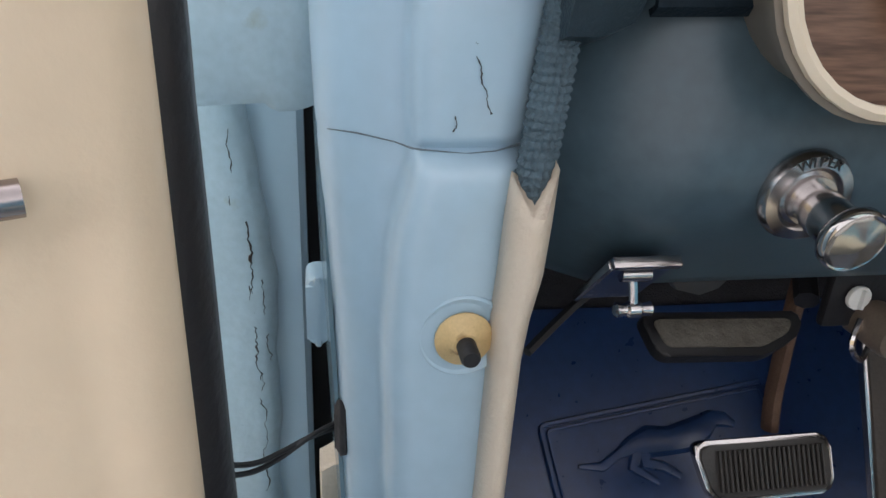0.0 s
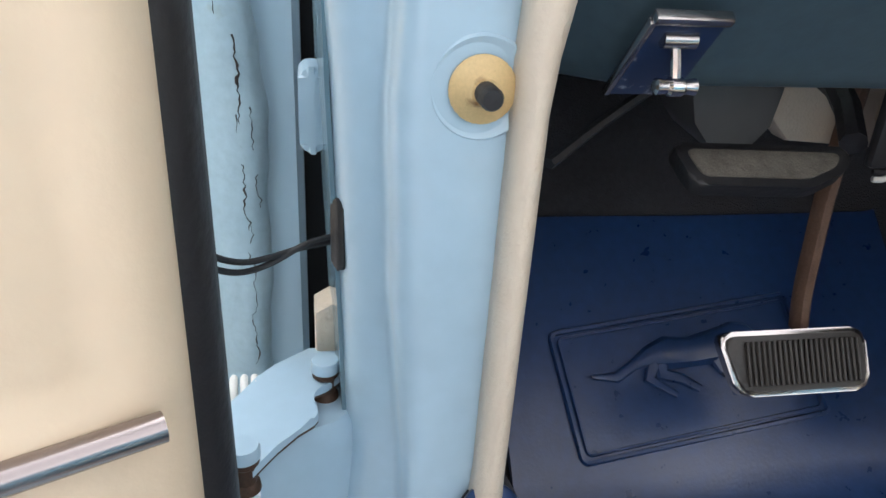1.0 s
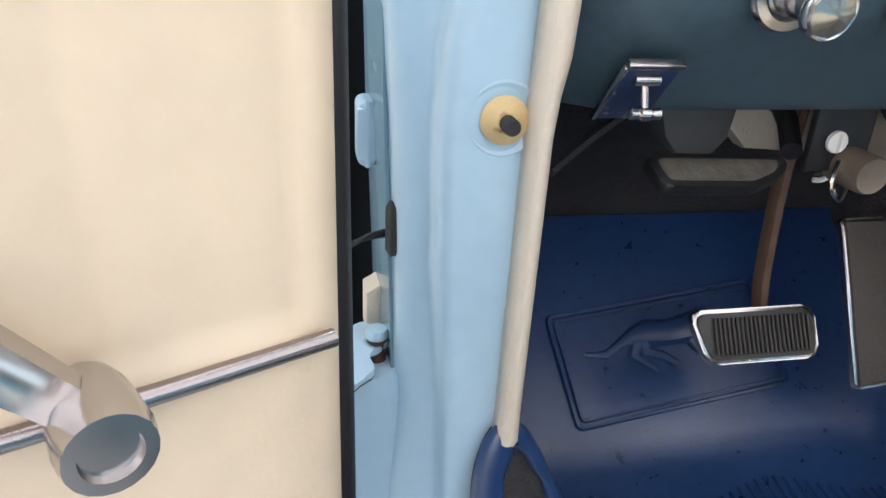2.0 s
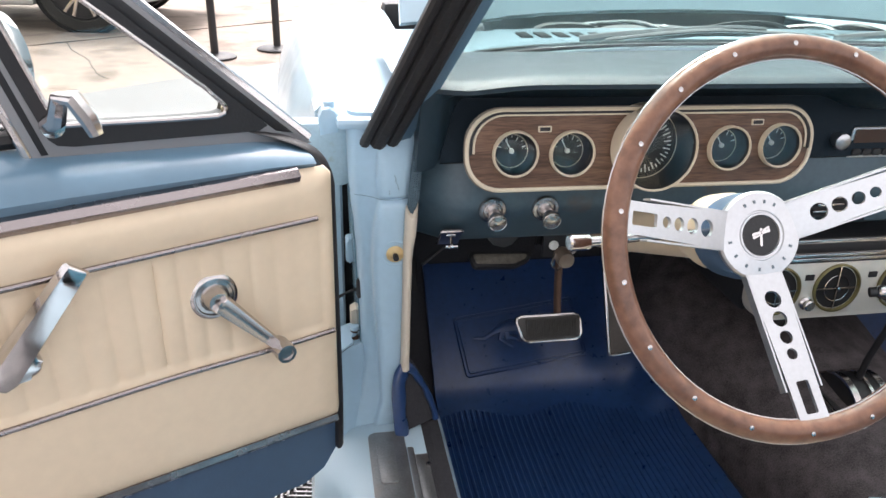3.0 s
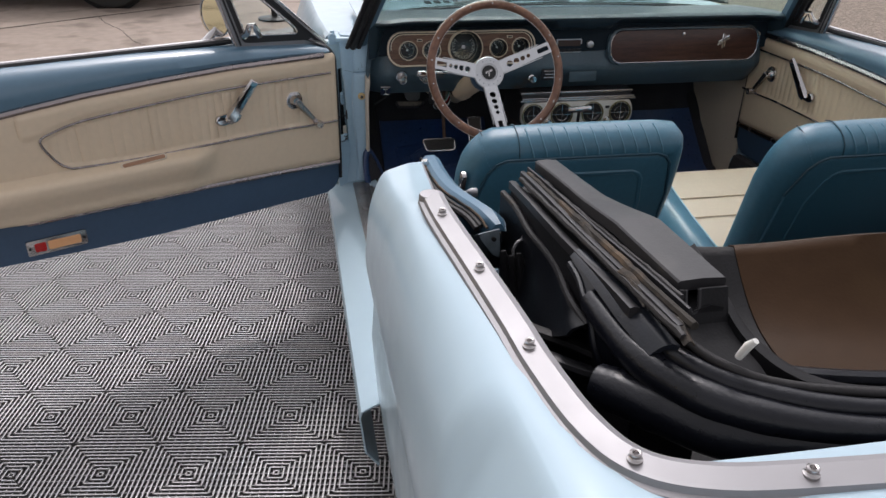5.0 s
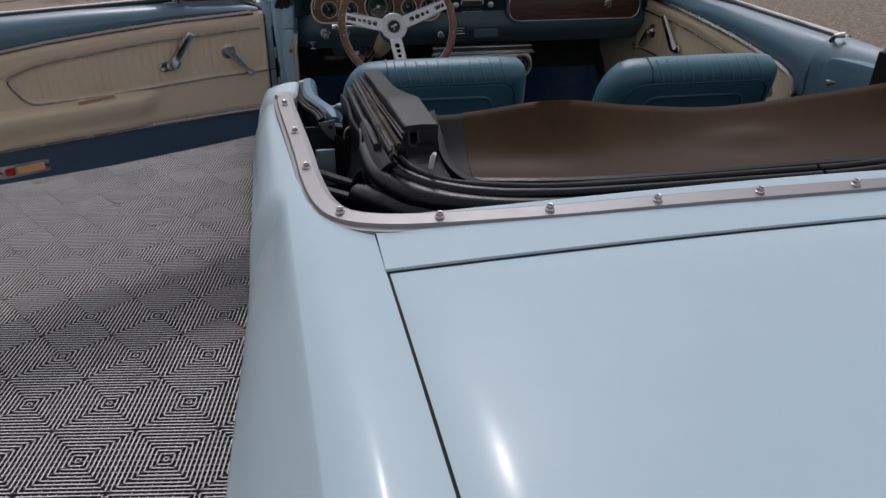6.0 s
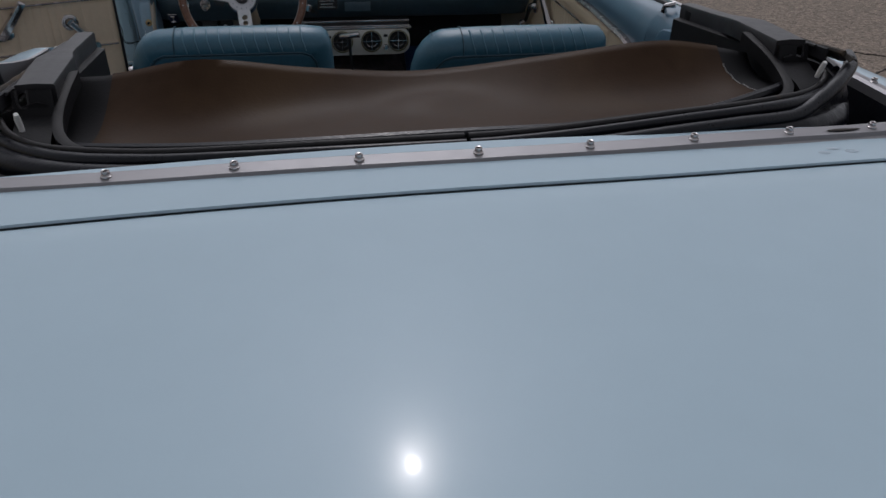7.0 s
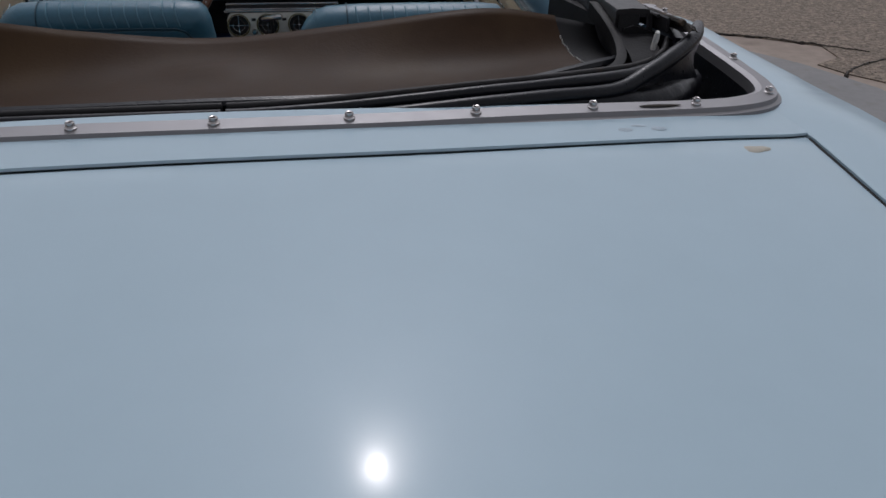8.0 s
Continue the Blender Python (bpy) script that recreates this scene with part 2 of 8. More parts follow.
def slab(bm, outline, depth, m=None, bev=0.0, seg=2):
    """An outline in x, y raised by depth along z; its upper edge rounded."""
    b = bmesh.new()
    low, top = [b.verts.new((x, y, 0)) for x, y in outline], [b.verts.new((x, y, depth)) for x, y in outline]
    k = len(outline)
    for i in range(k):
        b.faces.new((low[i], low[(i + 1) % k], top[(i + 1) % k], top[i]))
    b.faces.new(low[::-1])
    face = b.faces.new(top)
    if bev:
        bmesh.ops.bevel(b, geom=list(face.edges), offset=bev, segments=seg, profile=0.5, affect="EDGES")
    join(bm, b, m)


def rrect(w, h, r, n=5, cx=0.0, cy=0.0):
    out = []
    for sx, sy, a0 in ((1, -1, -90), (1, 1, 0), (-1, 1, 90), (-1, -1, 180)):
        for i in range(n + 1):
            a = radians(a0 + 90 * i / n)
            out.append((cx + sx * (w / 2 - r) + r * math.cos(a), cy + sy * (h / 2 - r) + r * math.sin(a)))
    return out


def pierced_plate(bm, outline, holes, z, depth, m, n=36):
    """A plate with round holes: holes (x, y, radius); its edges turned back by depth."""
    b = bmesh.new()
    edges = []
    for line in [outline] + [[(x + r * math.cos(2 * math.pi * k / n), y + r * math.sin(2 * math.pi * k / n)) for k in range(n)] for x, y, r in holes]:
        v = [b.verts.new((x, y, z)) for x, y in line]
        edges += [b.edges.new((v[k], v[(k + 1) % len(v)])) for k in range(len(v))]
    bmesh.ops.triangle_fill(b, use_beauty=True, use_dissolve=False, edges=edges)
    rim = bmesh.ops.extrude_edge_only(b, edges=edges)["geom"]
    for v in rim:
        if isinstance(v, bmesh.types.BMVert):
            v.co.z -= depth
    join(bm, b, m)


def inset(outline, d):
    """An outline moved inwards by d."""
    out, k = [], len(outline)
    for i in range(k):
        a, p, b = (Vector(outline[(i + j) % k]) for j in (-1, 0, 1))
        e, f = (p - a), (b - p)
        e, f = (e.normalized() if e.length > 1e-9 else f.normalized()), (f.normalized() if f.length > 1e-9 else e.normalized())
        nrm = Vector((-(e.y + f.y), e.x + f.x))
        out.append(tuple(p + nrm.normalized() * d) if nrm.length > 1e-6 else tuple(p))
    return out


def pillow(bm, outline, depth, bev, m=None, crown=0.0, steps=4):
    """A padded slab: rounded edges on both faces and a slight swell (outline counter-clockwise)."""
    rings = []
    for i in range(steps + 1):
        a = math.pi / 2 * i / steps
        rings.append([(x, y, bev * (1 - math.cos(a))) for x, y in inset(outline, bev * (1 - math.sin(a)))])
    for i in range(steps + 1):
        a = math.pi / 2 * i / steps
        rings.append([(x, y, depth - bev + bev * math.sin(a)) for x, y in inset(outline, bev * (1 - math.cos(a)))])
    cx, cy = sum(p[0] for p in outline) / len(outline), sum(p[1] for p in outline) / len(outline)
    for f in (0.85, 0.6, 0.3):
        rings.append([(cx + (x - cx) * f, cy + (y - cy) * f, depth + crown * (1 - f * f)) for x, y, _ in rings[2 * steps + 1]])
    b = bmesh.new()
    skin(b, rings)
    join(bm, b, m)


def shell(bm, rows, t):
    """A sheet of thickness t through a grid of points."""
    rows = [[Vector(p) for p in r] for r in rows]
    a, b = len(rows), len(rows[0])
    back = []
    for i in range(a):
        line = []
        for j in range(b):
            u = rows[min(i + 1, a - 1)][j] - rows[max(i - 1, 0)][j]
            v = rows[i][min(j + 1, b - 1)] - rows[i][max(j - 1, 0)]
            line.append(rows[i][j] - u.cross(v).normalized() * t)
        back.append(line)
    f = [[bm.verts.new(p) for p in r] for r in rows]
    g = [[bm.verts.new(p) for p in r] for r in back]
    for i in range(a - 1):
        for j in range(b - 1):
            bm.faces.new((f[i][j], f[i + 1][j], f[i + 1][j + 1], f[i][j + 1]))
            bm.faces.new((g[i][j], g[i][j + 1], g[i + 1][j + 1], g[i + 1][j]))
    for i in range(a - 1):
        bm.faces.new((f[i][0], g[i][0], g[i + 1][0], f[i + 1][0]))
        bm.faces.new((f[i][-1], f[i + 1][-1], g[i + 1][-1], g[i][-1]))
    for j in range(b - 1):
        bm.faces.new((f[0][j], f[0][j + 1], g[0][j + 1], g[0][j]))
        bm.faces.new((f[-1][j], g[-1][j], g[-1][j + 1], f[-1][j + 1]))


def spline(pts, n):
    """n points on a smooth line through pts."""
    pts = [Vector(p) for p in pts]
    out = []
    for i in range(n):
        u = i / (n - 1) * (len(pts) - 1)
        k = min(int(u), len(pts) - 2)
        f = u - k
        p0, p1, p2, p3 = pts[max(k - 1, 0)], pts[k], pts[k + 1], pts[min(k + 2, len(pts) - 1)]
        out.append(0.5 * (2 * p1 + (p2 - p0) * f + (2 * p0 - 5 * p1 + 4 * p2 - p3) * f * f + (3 * p1 - p0 - 3 * p2 + p3) * f ** 3))
    return out


def lerp_at(table, v):
    """Linear reading of a table of (key, values...)."""
    if v <= table[0][0]:
        return table[0][1:]
    for a, b in zip(table, table[1:]):
        if v <= b[0]:
            f = (v - a[0]) / (b[0] - a[0])
            return tuple(p + (q - p) * f for p, q in zip(a[1:], b[1:]))
    return table[-1][1:]


def thing(name, at, label, category, group=""):
    ob = new(name)
    ob.location = at
    ob.empty_display_size = 0.1
    return tagged(ob, label, category, group)


def part(name, bm, mat, parent=None, label="", m=None, flat=False, sharp=38):
    """Links a bmesh as one mesh object under a thing or a part."""
    if m is not None:
        bm.transform(m)
    bmesh.ops.remove_doubles(bm, verts=bm.verts[:], dist=1e-6)
    bmesh.ops.recalc_face_normals(bm, faces=bm.faces[:])
    data = bpy.data.meshes.new(name)
    bm.to_mesh(data)
    bm.free()
    data.materials.append(mat)
    if not flat:
        data.polygons.foreach_set("use_smooth", [True] * len(data.polygons))
        data.set_sharp_from_angle(angle=radians(sharp))
    ob = new(name, data)
    if parent is not None:
        while parent.parent is not None and parent.parent.parent is not None:
            parent = parent.parent
        ob.parent = parent
        if parent.type == "EMPTY":
            ob.matrix_parent_inverse = Matrix.Translation(parent.location).inverted()
    if label:
        ob["label"] = label
    return ob


def words(name, text, size, m, mat, parent, depth=0.0006):
    """Raised lettering in the built-in font, as a mesh."""
    c = bpy.data.curves.new(name, "FONT")
    c.body, c.size, c.extrude, c.align_x, c.align_y = text, size, depth, "CENTER", "CENTER"
    tmp = bpy.data.objects.new(name, c)
    data = bpy.data.meshes.new_from_object(tmp)
    bpy.data.objects.remove(tmp)
    b = bmesh.new()
    b.from_mesh(data)
    bpy.data.meshes.remove(data)
    return part(name, b, mat, parent, m=m, flat=True)


def single(bm_call, *args, **kw):
    b = bmesh.new()
    bm_call(b, *args, **kw)
    return b

# ---- ground ----
def ground_sheet():
    b = bmesh.new()
    box(b, (-300, -300, -0.4), (300, 300, -0.02))
    ground = tagged(part("ground", b, CONCRETE, flat=True), "worn brown concrete yard around the car", "ground", kind="structure")
    b = bmesh.new()
    slab(b, [(-9, -9), (2.75, -9), (3.46, 0.87), (3.30, 1.44), (3.05, 1.90), (2.2, 3.0), (0.5, 6.6), (-1.6, 4.8), (-3.1, 3.5), (-9, -1.5)], 0.006, Matrix.Translation((0, 0, -0.02)))
    tagged(part("pavement", b, GREY_SLAB, flat=True), "smooth grey concrete slab under the display mat", "pavement", kind="structure")
    b = bmesh.new()
    slab(b, [(2.9, -9), (30, -9), (30, 40), (2.9, 40), (3.02, 2.40), (3.13, 2.27), (3.42, 2.12), (3.74, 1.86), (3.66, 1.55), (3.40, 1.40), (3.46, 1.18), (3.62, 0.92)], 0.008, Matrix.Translation((0, 0, -0.0196)))
    tagged(part("gravel_pavement", b, GRAVEL, flat=True), "rough brown exposed-pebble concrete beside the slab", "pavement", kind="structure")
    for line, r in (([(-7.0, 3.0), (-3.02, 6.15), (-2.10, 6.86), (1.0, 9.2)], 0.011), ([(-3.02, 6.15), (-2.86, 5.75), (-2.62, 5.30), (-2.44, 4.79), (-2.30, 4.60)], 0.006), ([(2.95, 2.45), (3.13, 2.275), (3.42, 2.125), (3.76, 1.85), (3.98, 1.66)], 0.016), ([(3.40, 1.12), (3.58, 1.28), (3.80, 1.40), (4.10, 1.52)], 0.013)):
        b = bmesh.new()
        pts = spline([(x, y, -0.0125 if x > 2.5 else -0.0205) for x, y in line], 60)
        tube(b, [p + Vector((0.02 * noise.noise((k * 0.4, r * 900, 0.0)), 0.02 * noise.noise((k * 0.4, r * 900, 5.0)), 0)) * (0.3 if r == 0.011 else 1) for k, p in enumerate(pts)], [r * (0.5 + 0.8 * abs(noise.noise((k * 0.5, r * 500, 2.0)))) for k in range(60)], 5)
        part("ground_crack", b, CRACK, ground)


ground_sheet()

CELL, MAT_ANGLE, MAT_AT = 0.2227, radians(-9.44), (-1.0325, -0.5324)


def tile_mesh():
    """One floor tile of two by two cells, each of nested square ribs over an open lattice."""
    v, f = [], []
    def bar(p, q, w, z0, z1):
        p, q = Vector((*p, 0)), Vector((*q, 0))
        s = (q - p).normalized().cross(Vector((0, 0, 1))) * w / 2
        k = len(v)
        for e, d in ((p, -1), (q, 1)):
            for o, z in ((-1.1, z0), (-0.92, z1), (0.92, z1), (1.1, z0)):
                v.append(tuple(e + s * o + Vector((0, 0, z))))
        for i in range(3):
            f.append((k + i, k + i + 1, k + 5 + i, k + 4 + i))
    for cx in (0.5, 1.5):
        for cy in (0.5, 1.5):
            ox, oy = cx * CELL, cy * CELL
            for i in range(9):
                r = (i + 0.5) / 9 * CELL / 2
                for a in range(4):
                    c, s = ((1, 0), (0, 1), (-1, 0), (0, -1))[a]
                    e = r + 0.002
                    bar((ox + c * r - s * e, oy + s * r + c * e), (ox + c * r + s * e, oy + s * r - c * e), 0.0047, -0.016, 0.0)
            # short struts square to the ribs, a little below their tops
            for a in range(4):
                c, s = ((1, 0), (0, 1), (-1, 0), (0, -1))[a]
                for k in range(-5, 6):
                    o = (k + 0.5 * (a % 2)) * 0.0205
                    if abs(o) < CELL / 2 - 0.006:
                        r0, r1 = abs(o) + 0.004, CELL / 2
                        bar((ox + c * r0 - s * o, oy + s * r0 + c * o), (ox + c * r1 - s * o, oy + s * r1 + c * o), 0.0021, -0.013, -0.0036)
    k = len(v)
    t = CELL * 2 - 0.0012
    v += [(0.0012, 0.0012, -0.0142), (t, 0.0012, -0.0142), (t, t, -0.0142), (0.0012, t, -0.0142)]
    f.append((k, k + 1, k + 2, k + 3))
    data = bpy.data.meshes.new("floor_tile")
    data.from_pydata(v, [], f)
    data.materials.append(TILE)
    data.materials.append(TILE_GAP_SHADE)
    data.materials.append(TILE_SIDE_SHADE)
    # sides and gap floor take the shade colours, rib tops stay light
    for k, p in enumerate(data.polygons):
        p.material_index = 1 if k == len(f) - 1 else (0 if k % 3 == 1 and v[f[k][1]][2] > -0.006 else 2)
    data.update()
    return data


def tile_mat():
    b = bmesh.new()
    m = Matrix.Translation((*MAT_AT, 0)) @ Matrix.Rotation(MAT_ANGLE, 4, "Z")
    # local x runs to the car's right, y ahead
    # near-black base stands in for the shade under the tiles
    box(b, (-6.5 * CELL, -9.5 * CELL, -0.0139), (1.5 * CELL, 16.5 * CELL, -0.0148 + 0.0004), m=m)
    mat = tagged(part("tile_floor", b, TILE_GAP_SHADE, flat=True), "display mat of grey ribbed plastic floor tiles", "floor", kind="structure")
    data = tile_mesh()
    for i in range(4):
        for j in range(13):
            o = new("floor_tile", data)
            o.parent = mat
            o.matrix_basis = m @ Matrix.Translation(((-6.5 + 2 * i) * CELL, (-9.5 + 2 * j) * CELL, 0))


# ---- car body ----
CAR = thing("convertible_car", (0, -1.0, 0), "light blue vintage two-door convertible, driver's door open, top folded", "car")
FRONT_AXLE, REAR_AXLE, BODY_W = 0.62, -2.10, 0.872


def floor_of_side(y):
    """Height of a side panel's lower edge: raised round the wheels."""
    z = 0.24
    for c in (FRONT_AXLE, REAR_AXLE):
        if abs(y - c) < 0.36:
            z = max(z, 0.30 + math.sqrt(0.36 ** 2 - (y - c) ** 2) * 0.98)
    return z


def smooth(a, b, v):
    t = min(max((v - a) / (b - a), 0), 1)
    return t * t * (3 - 2 * t)


def side_section(s, y, inner, crest, z_in, z_crest, wide=0.0):
    """Outer skin from its inner top edge over the crest down to the sill, as points."""
    zl = floor_of_side(y)
    pts = [(inner, z_in), ((inner + crest) / 2, (z_in + z_crest) / 2 + 0.004), (crest, z_crest), (crest + 0.016, z_crest - 0.007), (crest + (BODY_W - crest) * 0.55, z_crest - 0.03), (crest + (BODY_W - crest) * 0.82, z_crest - 0.075)]
    bw = max(BODY_W, crest + 0.012) + wide
    if wide:
        pts[3:] = [(crest + 0.012, z_crest - 0.012), (crest + (bw - crest) * 0.5, z_crest - 0.06), (crest + (bw - crest) * 0.85, z_crest - 0.12)]
    low = [(bw - 0.002, min(0.78, z_crest - 0.14)), (bw, 0.70), (BODY_W - 0.012 + wide * 0.8, 0.62), (BODY_W - 0.006, 0.54), (BODY_W - 0.012, 0.42), (BODY_W - 0.03, 0.24)]
    for x, z in low:
        pts.append((x, max(z, zl + (z - 0.24) * 0.02)))
    return [(s * x, y, z) for x, z in pts]


QUARTER = [  # y, inner edge, crest, heights
    (-3.02, 0.658, 0.745, 0.860, 0.864), (-2.9, 0.662, 0.760, 0.884, 0.888), (-2.5, 0.6744, 0.780, 0.917, 0.922), (-2.152, 0.6855, 0.792, 0.934, 0.938),
    (-2.04, 0.6885, 0.795, 0.938, 0.940), (-2.0, 0.70, 0.796, 0.938, 0.940), (-1.95, 0.752, 0.798, 0.939, 0.940), (-1.8, 0.770, 0.802, 0.940, 0.940), (-1.55, 0.785, 0.812, 0.944, 0.940),
    (-1.45, 0.784, 0.815, 0.942, 0.937), (-1.38, 0.778, 0.816, 0.926, 0.921), (-1.30, 0.770, 0.817, 0.912, 0.908), (-1.19, 0.765, 0.818, 0.906, 0.898)]


def quarter_panel(s):
    b = bmesh.new()
    ys = sorted({round(-3.02 + 1.83 * i / 60, 4) for i in range(61)})
    rows = []
    for y in ys:
        inner, crest, z_in, z_crest = lerp_at(QUARTER, y)
        k = smooth(-1.95, -2.15, y)
        if s > 0:
            inner += (0.7225 - 0.126 * max(-2.128 - y, 0.0) - inner) * smooth(-1.98, -2.12, y)
        up = 0.006 if s > 0 else 0.0
        rows.append(side_section(s, y, inner, max(crest, inner + 0.03), z_in + up + (deck_side(y) - 0.001 - z_in) * k, z_crest + up + (deck_side(y) + 0.003 - z_crest) * k, 0.018 * smooth(-1.9, -2.5, y)))
    if s > 0:
        for i, r in enumerate(rows):
            k = 0.048 * smooth(-1.19, -1.48, r[0][1])
            x0, x1 = r[0][0], r[2][0]
            rows[i] = [(x + k * min(max((x - x0) / (x1 - x0), 0.0), 1.0), y, z) for x, y, z in r]
    full = [r[:2] + [tuple(p) for p in spline(r[2:9], 19)] + r[9:] for r in rows]
    shell(b, full if s < 0 else full[::-1], 0.004)
    q = part("quarter_panel", b, PAINT, CAR, sharp=60)
    # return flange of the door opening and the inner lip along the top
    b = bmesh.new()
    edge = rows[-1]
    shell(b, [[(x, y, z) for x, y, z in edge], [(s * max(abs(x) * 0.985, 0.755), y + 0.004, z) for x, y, z in edge], [(s * max(abs(x) - 0.10, 0.750), y + 0.004, z) for x, y, z in edge]], 0.003)
    part("door_jamb", b, PAINT_JAMB, q)
    b = bmesh.new()
    lip = [r[0] for r in rows if r[0][1] > -1.44]
    shell(b, [lip, [(x - s * 0.004, y, z - 0.002) for x, y, z in lip], [(x - s * 0.004, y, z - 0.06) for x, y, z in lip]], 0.002)
    part("inner_lip", b, STEEL_TRIM, q, "thin bright lip beside the window slot")
    return q


FENDER = [(0.03, 0.80, 0.852, 0.868, 0.880), (0.25, 0.74, 0.866, 0.880, 0.888), (0.5, 0.68, 0.882, 0.884, 0.890), (1.0, 0.665, 0.896, 0.880, 0.886), (1.35, 0.655, 0.900, 0.874, 0.880), (1.43, 0.655, 0.896, 0.864, 0.866)]


def fender(s):
    b = bmesh.new()
    ys = [0.15 + 1.28 * i / 50 for i in range(51)]
    rows = [side_section(s, y, *lerp_at(FENDER, y), wide=0.055 * smooth(0.03, 0.45, y)) for y in ys]
    shell(b, rows if s < 0 else rows[::-1], 0.004)
    f = part("front_fender", b, PAINT, CAR)
    b = bmesh.new()
    front = rows[-1]
    shell(b, [front, [(x * 0.985, y + 0.03, 0.55 + (z - 0.55) * 0.93) for x, y, z in front], [(s * 0.60, y + 0.005, 0.55 + (z - 0.55) * 0.9) for x, y, z in front]], 0.004)
    part("headlight_panel", b, PAINT, f)
    b = bmesh.new()
    lathe(b, [(0.095, 0), (0.098, 0.02), (0.088, 0.028), (0.07, 0.012), (0.0, 0.03)], axes((s * 0.70, 1.46, 0.66), (1, 0, 0), (0, 0, 1)) @ Matrix.Rotation(math.pi, 4, "X"))
    part("headlight", b, CHROME, f)
    return f


def wheel_part(x, y, parent=CAR):
    s = 1 if x > 0 else -1
    m = axes((x, y, 0.315), (0, 1, 0), (0, 0, 1)) if s > 0 else axes((x, y, 0.315), (0, -1, 0), (0, 0, 1))
    b = single(lathe, [(0.19, -0.09), (0.27, -0.095), (0.312, -0.075), (0.315, 0.0), (0.312, 0.065), (0.27, 0.085), (0.195, 0.08)], m, 40)
    w = part("wheel", b, TYRE, parent)
    b = single(lathe, [(0.195, 0.07), (0.19, 0.085), (0.17, 0.06), (0.10, 0.045), (0.08, 0.07), (0.0, 0.075)], m, 32)
    part("rim", b, CHROME_WORN, w, "styled steel wheel rim")


def deck_side(y):
    d = max(-(y + 2.0), 0.0)
    return 0.9412 - 0.030 * d - 0.045 * d * d


def deck():
    def z_top(x, y):
        return deck_side(y) + 0.006 * smooth(0.15, 0.65, x) + 0.030 * (1 - min(abs(x) / 0.70, 1.0) ** 2)
    def seam_y(x):
        return -2.176 + (0.024 if x < 0 else 0.048) * (abs(x) / 0.69) ** 2
    xs = [(-0.684 + 1.368 * i / 48) * (1.054 if i > 24 else 1.0) for i in range(49)]
    # tonneau strip between the chrome trim and the lid
    b = bmesh.new()
    rows = []
    for k in (0, 0.05, 0.2, 1, 2, 3, 4, 5):
        row = []
        for x in xs:
            y = seam_y(x) + 0.0015 + ((-2.045 + 0.03 * (abs(x) / 0.69) ** 3) - seam_y(x)) * k / 5
            row.append((x * 1.003, y, z_top(x, y) - (0.003 if k == 0 else 0)))
        rows.append(row)
    shell(b, rows[::-1], 0.004)
    tonneau = part("rear_deck_panel", b, PAINT, CAR)
    b = bmesh.new()
    shell(b, [[(x, seam_y(x) + dy, z_top(x, seam_y(x)) - 0.0085) for x in xs] for dy in (-0.010, 0.0, 0.010)], 0.002)
    part("seam_channel", b, SEAM_GREY, tonneau, "painted channel under the lid's edge")
    b = bmesh.new()
    rows = []
    n = 30
    for k in range(n + 1):
        f = k / n
        row = []
        for i, x in enumerate(xs):
            xx = x * (0.996 - (0.14 if x > 0 else 0.035) * f)
            y = seam_y(x) - 0.0024 + (-2.93 - seam_y(x)) * f
            drop = 0.004 if k in (0, n) or i in (0, 48) else 0.0
            row.append((xx, y, z_top(xx, y) - drop - (0.02 * max(0, f - 0.93) / 0.07)))
        rows.append(row)
    shell(b, rows, 0.012)
    lid = part("deck_lid", b, PAINT, CAR, "light blue boot lid with small paint chips")
    # near-black channels under the side seams, put there as the gap's shade
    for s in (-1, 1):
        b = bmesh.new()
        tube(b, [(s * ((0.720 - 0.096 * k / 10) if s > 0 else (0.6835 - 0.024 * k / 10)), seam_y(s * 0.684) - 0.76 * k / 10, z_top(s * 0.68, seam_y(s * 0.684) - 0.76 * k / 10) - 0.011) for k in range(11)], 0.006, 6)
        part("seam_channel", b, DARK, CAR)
    b = bmesh.new()
    for cx, cy, r in ((0.612, -2.176, 0.017), (0.626, -2.173, 0.013)):
        lathe(b, [(r, 0), (r * 0.9, 0.0006), (0, 0.0007)], Matrix.Translation((cx, cy, z_top(cx, cy) - 0.0002)) @ Matrix.Rotation(0.045, 4, "X") @ Matrix.Diagonal((1, 0.55, 1, 1)), 14)
    part("paint_chip", b, material("bare_filler", (0.42, 0.40, 0.34), 0.6, vary=0.1), lid, "small chip of bare beige filler")
    for cx, cy, r, sx in ((0.476, -2.122, 0.010, 1.0), (0.497, -2.110, 0.007, 1.6), (0.52, -2.118, 0.011, 1.1)):
        b = single(lathe, [(r, 0), (r * 0.8, 0.0004), (0, 0.0005)], Matrix.Translation((cx, cy, z_top(cx, cy) + 0.0001)) @ Matrix.Diagonal((sx, 0.6, 1, 1)), 14)
        part("paint_scuff", b, PAINT_SCUFF, tonneau, "dull grey scuff in the paint")
    # tail panel, lamps and bumper
    b = bmesh.new()
    shell(b, [[(x, -2.94 - 0.05 * k, 0.86 - 0.09 * k) for x in (-0.80, -0.5, 0, 0.5, 0.80)] for k in range(5)], 0.004)
    tail = part("tail_panel", b, PAINT, CAR)
    for s in (-1, 1):
        for k in range(3):
            b = single(slab, rrect(0.045, 0.14, 0.012), 0.02, axes((s * (0.52 + 0.07 * k), -3.05, 0.66), (1, 0, 0), (0, 0, 1)), 0.006)
            part("tail_lamp", b, RED, tail)
    b = bmesh.new()
